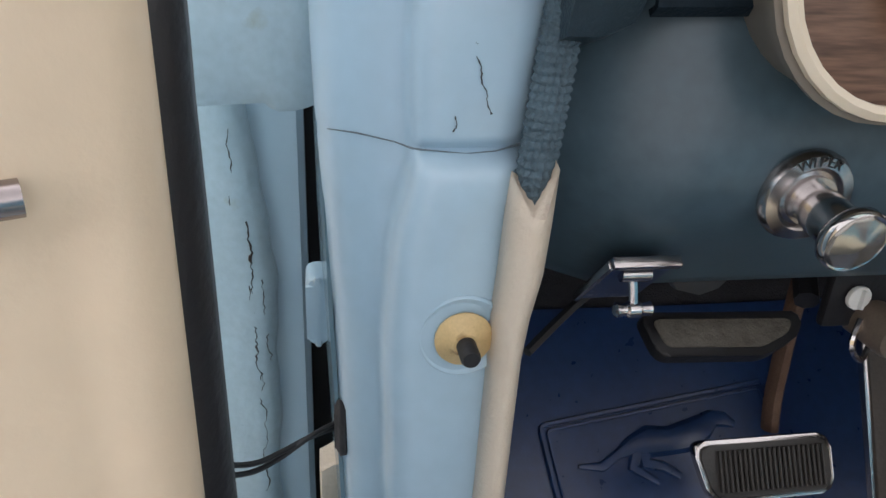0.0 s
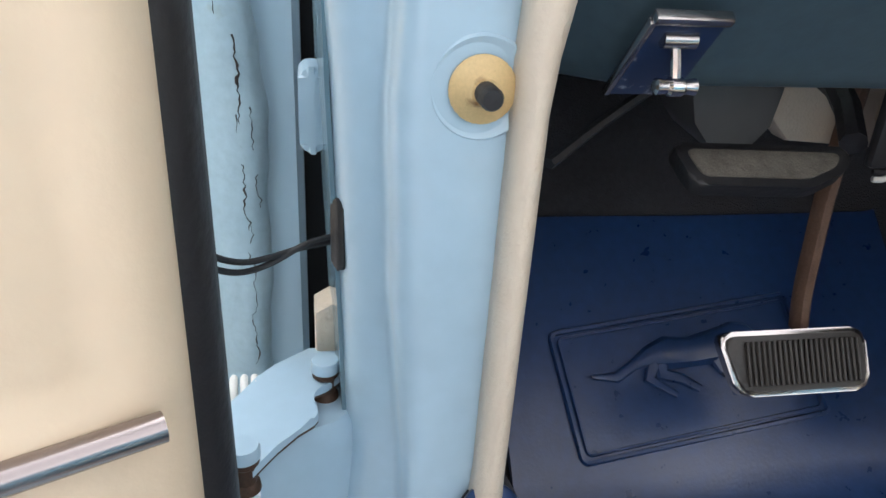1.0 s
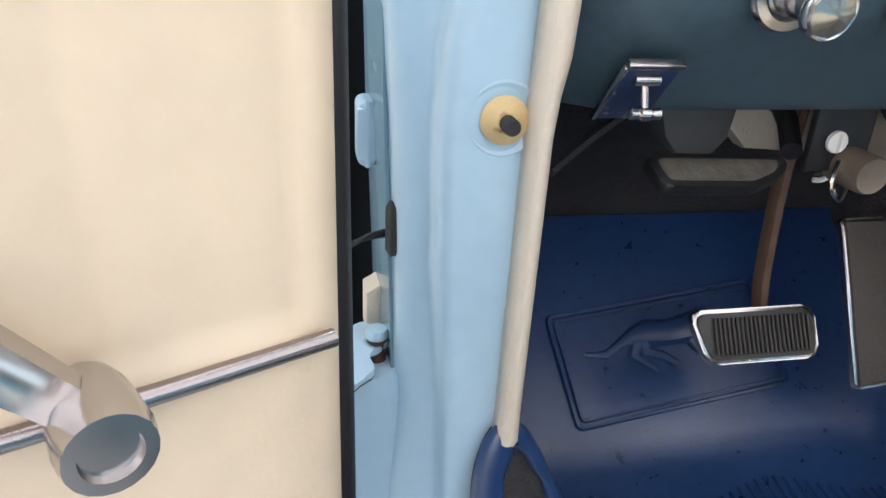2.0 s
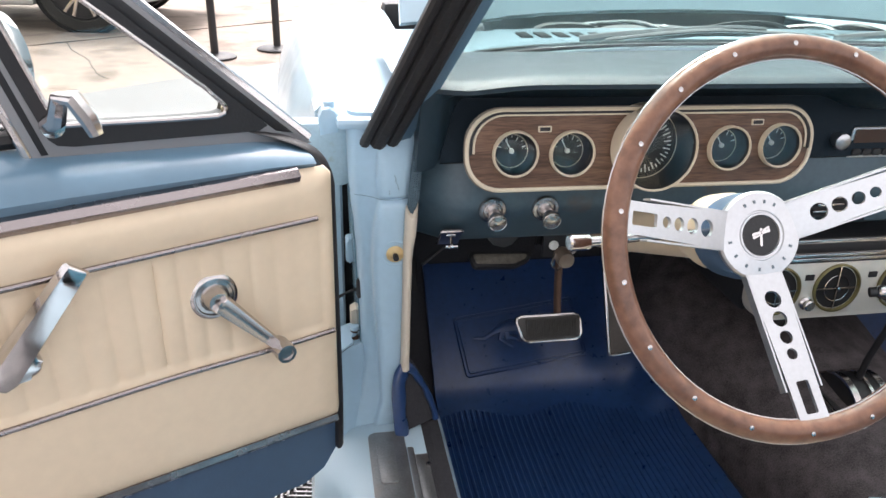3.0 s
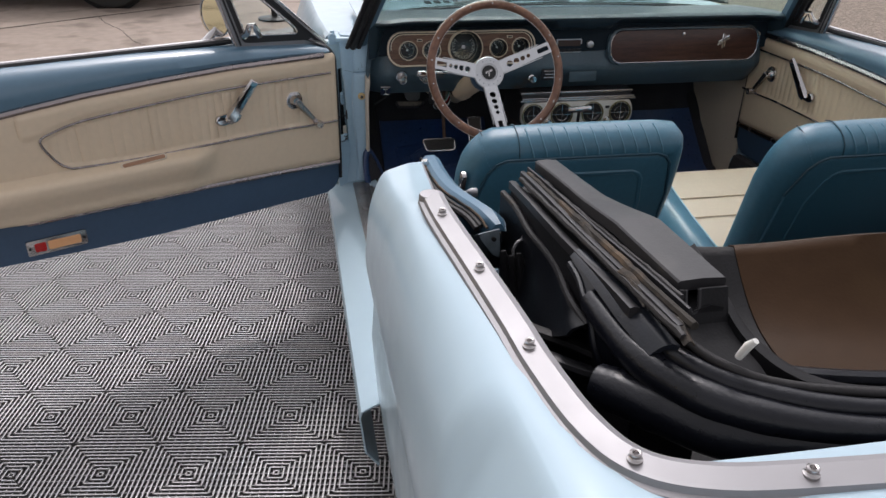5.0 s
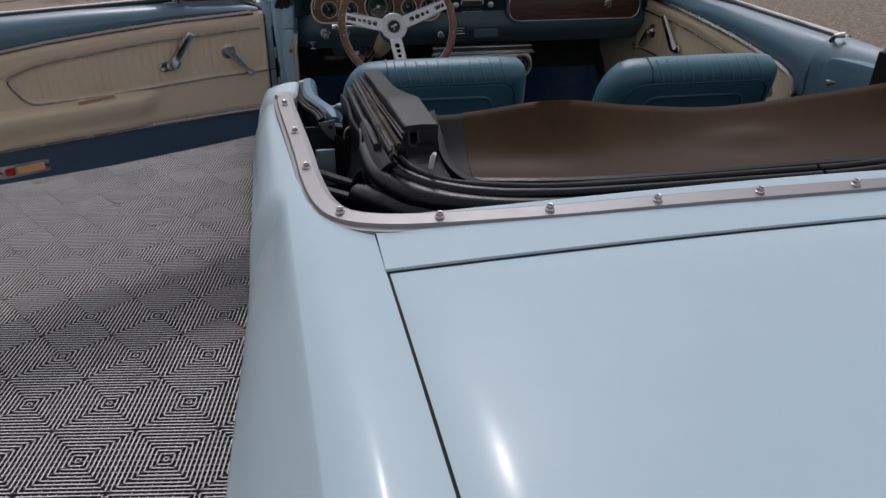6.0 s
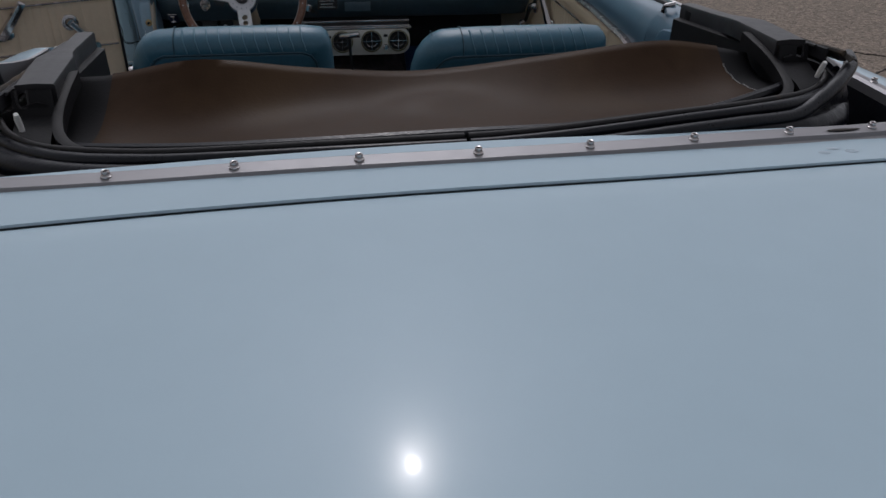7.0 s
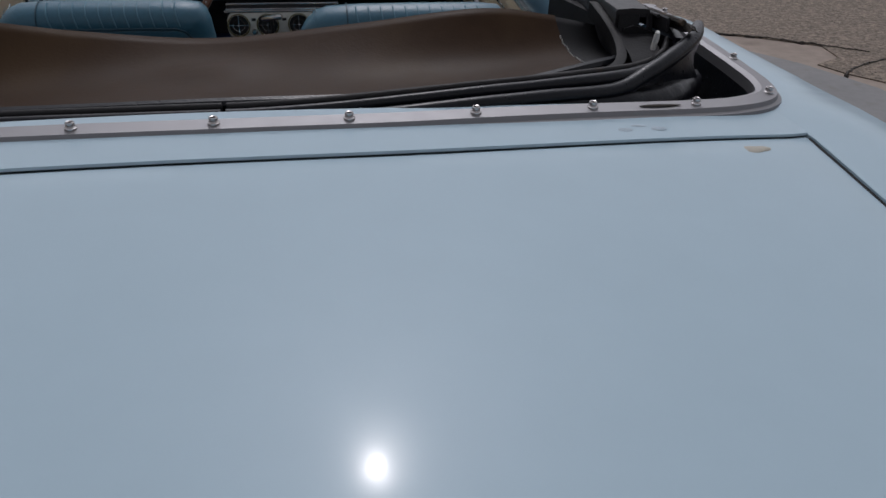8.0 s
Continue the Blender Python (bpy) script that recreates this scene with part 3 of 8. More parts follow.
    tube(b, [(-0.86, -2.85, 0.50), (-0.84, -3.10, 0.50), (-0.6, -3.17, 0.50), (0.6, -3.17, 0.50), (0.84, -3.10, 0.50), (0.86, -2.85, 0.50)], 0.05, 10)
    part("bumper", b, CHROME, CAR)


def raised_bonnet():
    b = bmesh.new()
    rows = []
    for k in range(15):
        f = k / 12
        y, z = 0.69 + 0.45 * f, 0.925 + 0.91 * f - 0.05 * f * f
        rows.append([(x, y + 0.02 * (1 - (x / 0.68) ** 2), z + (0.015 + 0.022 * max(0, 1 - f)) * (1 - (x / 0.68) ** 2)) for x in [-0.68 + 1.36 * i / 24 for i in range(25)]])
    shell(b, rows[::-1], 0.02)
    part("bonnet", b, PAINT, CAR, "light blue bonnet standing raised")
    for x in (-0.25, 0.25):
        b = single(tube, [(x * 1.1, 0.67, 1.03), (x, 1.03, 1.62)], 0.012, 6)
        part("bonnet_ridge", b, PAINT, CAR)
    # near-black block for the shaded depth of the engine bay
    b = bmesh.new()
    box(b, (-0.66, 0.60, 0.28), (0.66, 1.38, 0.62), 0.05)
    bay = part("engine_bay", b, DARK, CAR)
    b = bmesh.new()
    box(b, (-0.20, 0.75, 0.6), (0.20, 1.3, 0.78), 0.03)
    part("engine_block", b, RAIL, bay)
    b = single(lathe, [(0.13, 0.78), (0.175, 0.80), (0.18, 0.845), (0.172, 0.86), (0.14, 0.866), (0.10, 0.862), (0.02, 0.868), (0.0, 0.868)], Matrix.Translation((0.06, 0.95, 0.012)), 36)
    cleaner = part("air_cleaner", b, RAIL, bay, "dark round air cleaner lid")
    b = single(lathe, [(0.012, 0.868), (0.012, 0.880), (0.0, 0.884)], Matrix.Translation((0.06, 0.95, 0.012)), 12)
    part("wing_nut", b, CHROME, cleaner)
    for sgn in (-1, 1):
        b = bmesh.new()
        tube(b, [(sgn * 0.18, 0.64, 0.905), (sgn * 0.34, 0.76, 0.897), (sgn * 0.56, 0.96, 0.870)], [0.016, 0.014, 0.018], 8, flat=0.6)
        part("brace_bar", b, PAINT_JAMB, bay, "painted brace between bulkhead and spring tower")
        b = bmesh.new()
        lathe(b, [(0.12, 0.55), (0.11, 0.80), (0.09, 0.855), (0.03, 0.862), (0.0, 0.862)], Matrix.Translation((sgn * 0.55, 0.98, 0.0)), 20)
        part("spring_tower", b, BLACK, bay)
        b = bmesh.new()
        tube(b, spline([(sgn * 0.60, 0.68, 0.885), (sgn * 0.50, 0.74, 0.915), (sgn * 0.52, 0.86, 0.90), (sgn * 0.48, 0.98, 0.86)], 14), 0.011, 7)
        part("bonnet_hinge", b, RAIL, bay)
    for pts, r, mt in (([(-0.42, 0.66, 0.86), (-0.36, 0.72, 0.912), (-0.22, 0.80, 0.905), (-0.12, 0.90, 0.87)], 0.012, BLACK), ([(0.30, 0.66, 0.87), (0.26, 0.74, 0.918), (0.14, 0.78, 0.915), (0.02, 0.80, 0.88)], 0.010, BLACK), ([(0.42, 0.67, 0.88), (0.40, 0.78, 0.915), (0.30, 0.92, 0.88)], 0.007, CHROME_WORN), ([(-0.05, 0.66, 0.89), (-0.10, 0.76, 0.925), (-0.26, 0.86, 0.90)], 0.006, CHROME_WORN)):
        b = single(tube, spline(pts, 14), r, 7)
        part("engine_hose", b, mt, bay)
    b = bmesh.new()
    box(b, (-0.66, 1.30, 0.45), (0.66, 1.38, 0.90), 0.02)
    part("radiator_support", b, BLACK, bay)
    b = bmesh.new()
    box(b, (-0.64, 1.40, 0.42), (0.64, 1.44, 0.80), 0.02)
    part("grille", b, BLACK, CAR)
    b = bmesh.new()
    tube(b, [(-0.90, 1.25, 0.47), (-0.86, 1.46, 0.47), (-0.5, 1.53, 0.47), (0.5, 1.53, 0.47), (0.86, 1.46, 0.47), (0.90, 1.25, 0.47)], 0.045, 10)
    part("bumper", b, CHROME, CAR)


def cowl():
    b = bmesh.new()
    rows = []
    for k in range(6):
        rows.append([(x, 0.62 - 0.26 * k / 5 - (0.16 * (abs(x) / 0.74) ** 3 if k else 0.0), 0.915 + 0.012 * (1 - (x / 0.74) ** 2)) for x in [-0.75 + 1.5 * i / 30 for i in range(31)]])
    shell(b, rows[::-1], 0.006)
    c = part("cowl_panel", b, PAINT, CAR)
    # black bars in place of the shade in the air slots
    b = bmesh.new()
    for i in range(24):
        x = -0.45 + 0.9 * i / 23
        box(b, (x - 0.012, 0.50, 0.922), (x + 0.012, 0.56, 0.932), 0.002)
    part("air_slot_shade", b, DARK, c)
    for arm, blade in (([(-0.36, 0.45, 0.934), (-0.24, 0.425, 0.952), (-0.08, 0.405, 0.964), (0.0, 0.40, 0.963)], [(-0.335, 0.385, 0.944), (-0.12, 0.398, 0.960), (0.09, 0.398, 0.953)]),
                       ([(0.20, 0.46, 0.936), (0.36, 0.425, 0.958), (0.47, 0.400, 0.975), (0.53, 0.385, 0.974)], [(0.35, 0.385, 0.957), (0.56, 0.350, 0.966), (0.70, 0.27, 0.957)])):
        b = bmesh.new()
        tube(b, spline(arm, 12), [0.008, 0.008, 0.007, 0.007, 0.006, 0.006, 0.006, 0.005, 0.005, 0.005, 0.004, 0.004], 6)
        w = part("wiper", b, STEEL_TRIM, CAR, "dull bright wiper arm")
        b = bmesh.new()
        tube(b, spline(blade, 12), [0.003] + [0.006] * 10 + [0.003], 6, flat=0.6)
        part("bridge", b, STEEL_TRIM, w)
        b = bmesh.new()
        tube(b, [p + Vector((0, -0.004, -0.007)) for p in spline(blade, 12)], 0.0035, 5)
        part("blade", b, BLACK, w)


def windscreen():
    base = [(s * 1.0, y, z) for s, y, z in ((-0.755, 0.03, 0.905), (-0.72, 0.13, 0.918), (-0.62, 0.27, 0.928), (-0.35, 0.365, 0.932), (0, 0.39, 0.933))]
    base = spline(base, 15)
    base = base + [Vector((-p.x, p.y, p.z)) for p in base[-2::-1]]
    top = []
    for p in base:
        f = p.x / 0.755
        top.append(Vector((f * 0.635, -0.33 + 0.14 * (1 - f * f), 1.285 + 0.012 * (1 - f * f))))
    b = bmesh.new()
    rows = [[a + (t - a) * k / 8 for a, t in zip(base, top)] for k in range(9)]
    shell(b, rows, 0.005)
    g = part("windscreen", b, GLASS_TINT, CAR)
    g.visible_shadow = False
    b = bmesh.new()
    tube(b, top, 0.02, 8)
    part("windscreen_header", b, STEEL_TRIM, CAR)
    b = bmesh.new()
    tube(b, [p + Vector((0, 0.004, 0.004)) for p in base], 0.009, 6)
    part("windscreen_gasket", b, BLACK, CAR)
    b = bmesh.new()
    tube(b, [p + Vector((-p.x * 0.012, -0.014, 0.006)) for p in base], 0.0042, 6)
    part("gasket_trim", b, STEEL_TRIM, CAR, "dull bright strip along the foot of the windscreen")
    for s in (-1, 1):
        lo, hi = Vector((s * 0.772, 0.0, 0.895)), Vector((s * 0.648, -0.335, 1.285))
        d = (hi - lo).normalized()
        inn = Vector((-s * 1.0, 0.25, 0)).normalized()
        out = d.cross(inn).normalized()
        b = bmesh.new()
        prof = [(-0.022, -0.02), (0.026, -0.018), (0.03, 0.01), (0.0, 0.028), (-0.024, 0.015)]
        skin(b, [[p + inn * u + out * v * (1 if s < 0 else -1) for u, v in prof] for p in (lo - d * 0.02, hi)])
        post = part("windscreen_post", b, VINYL_DOOR, CAR, "dark painted windscreen pillar")
        back = Vector((0, -1, 0))
        for o, r in ((-0.012, 0.012), (0.008, 0.010), (-0.030, 0.007)):
            b = bmesh.new()
            off = inn * o + back * 0.022
            tube(b, [lo + off - d * 0.035, lo + off + d * 0.15, hi + off], r, 8)
            part("pillar_seal", b, SEAL, post, "cracked black rubber door seal")


def hinge_pillar(s):
    """Front door post with its pressed rear face."""
    b = bmesh.new()
    prof = [  # height, outer edge, crease, inner edge, stand-off of the raised field
        (0.30, 0.862, 0.82, 0.78, 0.0), (0.36, 0.845, 0.805, 0.765, 0.006), (0.45, 0.822, 0.787, 0.754, 0.014), (0.52, 0.812, 0.790, 0.750, 0.017), (0.62, 0.815, 0.797, 0.748, 0.018), (0.70, 0.818, 0.800, 0.748, 0.018),
        (0.745, 0.821, 0.797, 0.748, 0.017), (0.774, 0.823, 0.792, 0.747, 0.0165), (0.7805, 0.823, 0.790, 0.746, 0.0145), (0.7855, 0.823, 0.790, 0.746, 0.004), (0.7905, 0.824, 0.790, 0.746, 0.009), (0.82, 0.825, 0.791, 0.744, 0.012), (0.88, 0.826, 0.790, 0.738, 0.009), (0.905, 0.826, 0.79, 0.735, 0.0)]
    rows = []
    fine = [prof[0][0] + (prof[-1][0] - prof[0][0]) * k / 80 for k in range(81)] + [0.7775, 0.7805, 0.783, 0.7855, 0.788, 0.7905]
    for z in sorted(fine):
        xo, xc, xi, h = lerp_at(prof, z)
        wave = 0.0007 * noise.noise((z * 30, s, 0.0))
        h += 0.0012 * noise.noise((z * 45, 3.0, 0.0))
        xc += 0.0015 * noise.noise((z * 25, 6.0, 0.0))
        front = 0.012 + wave
        rows.append([(s * (xo + 0.004), 0.10, z), (s * (xo + 0.0038), 0.06, z), (s * (xo + 0.003), front + 0.018, z), (s * (xo - 0.002), front + 0.009, z), (s * (xo - 0.008), front + 0.0045, z), (s * (xc + 0.0045), front + 0.0015, z), (s * (xc + 0.0022), front + 0.0012, z), (s * (xc + 0.0008), front - 0.45 * h, z),
                     (s * (xc - 0.0006), front - 0.92 * h, z), (s * (xc - 0.003), front - h - 0.0012, z), (s * (xc - 0.010), front - h - 0.0025, z), (s * (xi + 0.012), front - h - 0.001, z), (s * (xi + 0.002), front - h + 0.002, z), (s * (xi - 0.006), front + 0.01, z), (s * (xi - 0.008), 0.20, z)])
    shell(b, rows if s > 0 else rows[::-1], 0.003)
    p = p_ob = part("hinge_pillar", b, PAINT_JAMB, CAR, "light blue painted door hinge post", sharp=75)
    # grey-blue line draws the fold's shadow and crack along the welded seam
    b = bmesh.new()
    tube(b, [(s * x, y, z) for x, y, z in ((0.823, 0.010, 0.792), (0.812, 0.0115, 0.790), (0.797, 0.0112, 0.7865), (0.790, 0.0085, 0.7845), (0.786, 0.0035, 0.7855), (0.770, 0.0035, 0.784), (0.758, 0.0035, 0.785), (0.748, 0.006, 0.787))], [0.0002, 0.0004, 0.0003, 0.0005, 0.0004, 0.0002, 0.0003, 0.0006], 5)
    part("seam_crack_shade", b, SEAM_GREY, p, "crack and fold's shade drawn along the welded seam")
    for line in ([(0.7725, 0.838), (0.7712, 0.834), (0.7715, 0.830), (0.7690, 0.826)], [(0.7692, 0.822), (0.7672, 0.818), (0.7668, 0.813), (0.7645, 0.809), (0.7640, 0.805), (0.7622, 0.801)], [(0.7760, 0.800), (0.7752, 0.7965), (0.7765, 0.794)]):
        b = bmesh.new()
        pts = spline([(s * x, -0.0017 + 0.0012 * smooth(0.82, 0.86, z), z) for x, z in line], 22)
        tube(b, [p + Vector((0.0006 * noise.noise((k * 0.9, p.z * 60, 1.0)), 0, 0)) for k, p in enumerate(pts)], [0.00012 + 0.0006 * abs(noise.noise((k * 0.6, pts[0].z * 50, 4.0))) for k in range(22)], 5)
        part("seam_crack_shade", b, CRACK, p_ob)
    b = bmesh.new()
    box(b, (min(s * 0.845, s * 0.74), 0.0, 0.885), (max(s * 0.845, s * 0.74), 0.10, 0.90), 0.006)
    part("pillar_cap", b, PAINT_JAMB, p)
    return p


def sill(s):
    b = bmesh.new()
    ys = [0.03 - 1.24 * i / 30 for i in range(31)]
    prof = [(0.86, 0.21), (0.888, 0.25), (0.897, 0.345), (0.893, 0.36), (0.87, 0.372), (0.83, 0.385), (0.80, 0.392), (0.79, 0.398), (0.70, 0.398), (0.694, 0.39), (0.69, 0.30)]
    rows = [[(s * x, y, z) for x, z in prof] for y in ys]
    shell(b, rows if s > 0 else rows[::-1], 0.004)
    q = part("sill", b, PAINT, CAR, "light blue door sill")
    # scuff plate with raised pads
    b = bmesh.new()
    outline = rrect(0.056, 1.10, 0.010)
    slab(b, outline, 0.004, Matrix.Translation((s * 0.784, -0.570, 0.3995)), 0.0015)
    sp = part("scuff_plate", b, SCUFF, CAR, "worn aluminium sill plate")
    for k in range(8):
        y = -0.085 - 0.128 * k
        b = bmesh.new()
        slab(b, rrect(0.026, 0.098, 0.006), 0.003, Matrix.Translation((s * 0.788, y, 0.4034)), 0.0012)
        pad = part("plate_pad", b, SCUFF, sp)
    b = bmesh.new()
    lathe(b, [(0.011, 0), (0.010, 0.003), (0, 0.0035)], Matrix.Translation((s * 0.788, -0.532, 0.4064)), 16)
    part("plate_badge", b, BLACK, sp)
    b = bmesh.new()
    box(b, (min(s * 0.752, s * 0.724), -1.12, 0.392), (max(s * 0.752, s * 0.724), -0.075, 0.4025), 0.002)
    inner = part("inner_plate", b, SCUFF, sp)
    b = single(box, (min(s * 0.755, s * 0.745), -1.12, 0.396), (max(s * 0.755, s * 0.745), -0.06, 0.4045), 0.002)
    part("plate_ridge", b, SCUFF, sp)
    for k in range(8):
        b = single(slab, rrect(0.012, 0.085, 0.005), 0.003, Matrix.Translation((s * 0.739, -0.130 - 0.128 * k, 0.4025)), 0.0012)
        part("plate_pad", b, SCUFF, sp)
    for k in range(9):
        b = single(lathe, [(0.004, 0), (0.0035, 0.002), (0, 0.0025)], Matrix.Translation((s * 0.7275, -0.10 - 0.12 * k, 0.4025)), 10)
        part("plate_screw", b, CHROME_WORN, sp)


for side in (-1, 1):
    quarter_panel(side)
    fender(side)
    hinge_pillar(side)
    sill(side)
    for axle in (FRONT_AXLE, REAR_AXLE):
        wheel_part(side * 0.76, axle)
deck()
raised_bonnet()
cowl()
windscreen()


# ---- chrome trim round the top well ----
def well_line(n=60):
    """Centre line of the trim from the driver's side round the back to the passenger's side."""
    half = [(-0.795, -1.452, 0.946), (-0.794, -1.53, 0.948), (-0.780, -1.684, 0.946), (-0.770, -1.80, 0.944), (-0.765, -1.87, 0.942), (-0.752, -1.96, 0.941), (-0.727, -2.014, 0.941), (-0.675, -2.042, 0.942),
            (-0.592, -2.056, 0.944), (-0.444, -2.074, 0.951), (-0.296, -2.085, 0.958), (-0.148, -2.092, 0.962), (0, -2.095, 0.963)]
    pts = spline(half, n)
    return pts + [Vector((-p.x, p.y, p.z + 0.008 * smooth(0.15, 0.5, -p.x))) for p in pts[-2::-1]]


def well_trim():
    line = well_line()
    rings = []
    prof = [(-0.0195, -0.004), (-0.0185, 0.001), (-0.0135, 0.003), (-0.0115, 0.009), (0.010, 0.013), (0.018, 0.010), (0.020, -0.012), (0.014, -0.012), (-0.010, -0.003)]
    for i, p in enumerate(line):
        d = (line[min(i + 1, len(line) - 1)] - line[max(i - 1, 0)]).normalized()
        inn = Vector((0, 0, 1)).cross(d).normalized()
        rings.append([p + inn * u + Vector((0, 0, v)) for u, v in prof])
    b = bmesh.new()
    skin(b, rings)
    trim = part("well_trim", b, STEEL_TRIM, CAR, "bright metal trim strip with studs round the top well", sharp=9)
    for i in (0, -1):
        p = line[i]
        b = single(lathe, [(0.0185, -0.004), (0.018, 0.008), (0.0165, 0.0105), (0, 0.011)], Matrix.Translation(p), 20)
        part("trim_end", b, STEEL_TRIM, trim)
    spots = [Vector((i * 0.148 - 0.74, 0, 0)) for i in range(1, 10)]
    at = []
    for q in spots:
        at.append(min((p for p in line if p.y < -2.0), key=lambda p: abs(p.x - q.x)))
    for s in (-1, 1):
        for y in (-1.529, -1.684, -1.845):
            at.append(min((p for p in line if p.x * s > 0.7), key=lambda p: abs(p.y - y)))
        at.append(Vector((s * 0.729, -2.012, 0.941 + (0.008 if s > 0 else 0.0))))
    for p in at:
        b = single(lathe, [(0.0080, 0.009), (0.0080, 0.0125), (0.0062, 0.0135), (0.0054, 0.015), (0.0060, 0.0165), (0.0060, 0.0195), (0.0048, 0.0205), (0.0034, 0.020), (0.0032, 0.0160), (0, 0.0160)], Matrix.Translation(p + Vector((0, 0, 0.002))) @ Matrix.Diagonal((0.84, 0.84, 0.84, 1)), 14)
        part("stud", b, CHROME_WORN, trim, "round snap stud")
    # torn gouge in the strip beside a stud
    cut = [p for p in line if p.y < -2.0 and 0.495 < p.x < 0.585]
    b = bmesh.new()
    tube(b, spline([p + Vector((0, -0.003, 0.0118)) for p in cut], 9), [0.0008, 0.0022, 0.0030, 0.0036, 0.0034, 0.0030, 0.0024, 0.0016, 0.0006], 6, flat=0.45)
    part("trim_gouge", b, CRACK, trim, "dark torn gouge in the bright strip")


well_trim()

# ---- doors ----
DOOR_O, DOOR_TURN = Vector((-0.86, -0.112, 0)), radians(64.5)
XD = Vector((-math.sin(DOOR_TURN), -math.cos(DOOR_TURN), 0))
MD = axes(DOOR_O, XD, (math.cos(DOOR_TURN), -math.sin(DOOR_TURN), 0))  # x along the door, y inwards, z up


Z_STRIP = [(0.0, 0.877), (0.03, 0.877), (0.34, 0.876), (0.55, 0.866), (0.74, 0.854), (0.88, 0.839), (1.0, 0.825), (1.05, 0.812), (1.08, 0.790), (1.097, 0.752)]
Z_PANEL_TOP = [(0.0, 0.822), (0.30, 0.8205), (0.455, 0.816), (0.61, 0.805), (0.75, 0.793), (0.82, 0.777), (0.860, 0.757)]
Z_PANEL_LOW = [(0.0, 0.667), (0.1, 0.667), (0.21, 0.670), (0.37, 0.668), (0.60, 0.665), (0.77, 0.670), (0.812, 0.678), (0.84, 0.708), (0.860, 0.750)]
Z_LOW = [(0.0, 0.530), (0.15, 0.535), (0.40, 0.543), (0.94, 0.550), (1.0, 0.556), (1.1, 0.575)]


def pierced(bm, outline, holes, depth, m=None):
    """A plate with holes through it."""
    b = bmesh.new()
    edges = []
    for loop in [outline, *holes]:
        vs = [b.verts.new((x, y, 0)) for x, y in loop]
        edges += [b.edges.new((vs[i], vs[(i + 1) % len(vs)])) for i in range(len(vs))]
    bmesh.ops.triangle_fill(b, use_beauty=True, use_dissolve=False, edges=edges)
    out = bmesh.ops.extrude_face_region(b, geom=b.faces[:])
    bmesh.ops.translate(b, vec=(0, 0, depth), verts=[v for v in out["geom"] if isinstance(v, bmesh.types.BMVert)])
    join(bm, b, m)


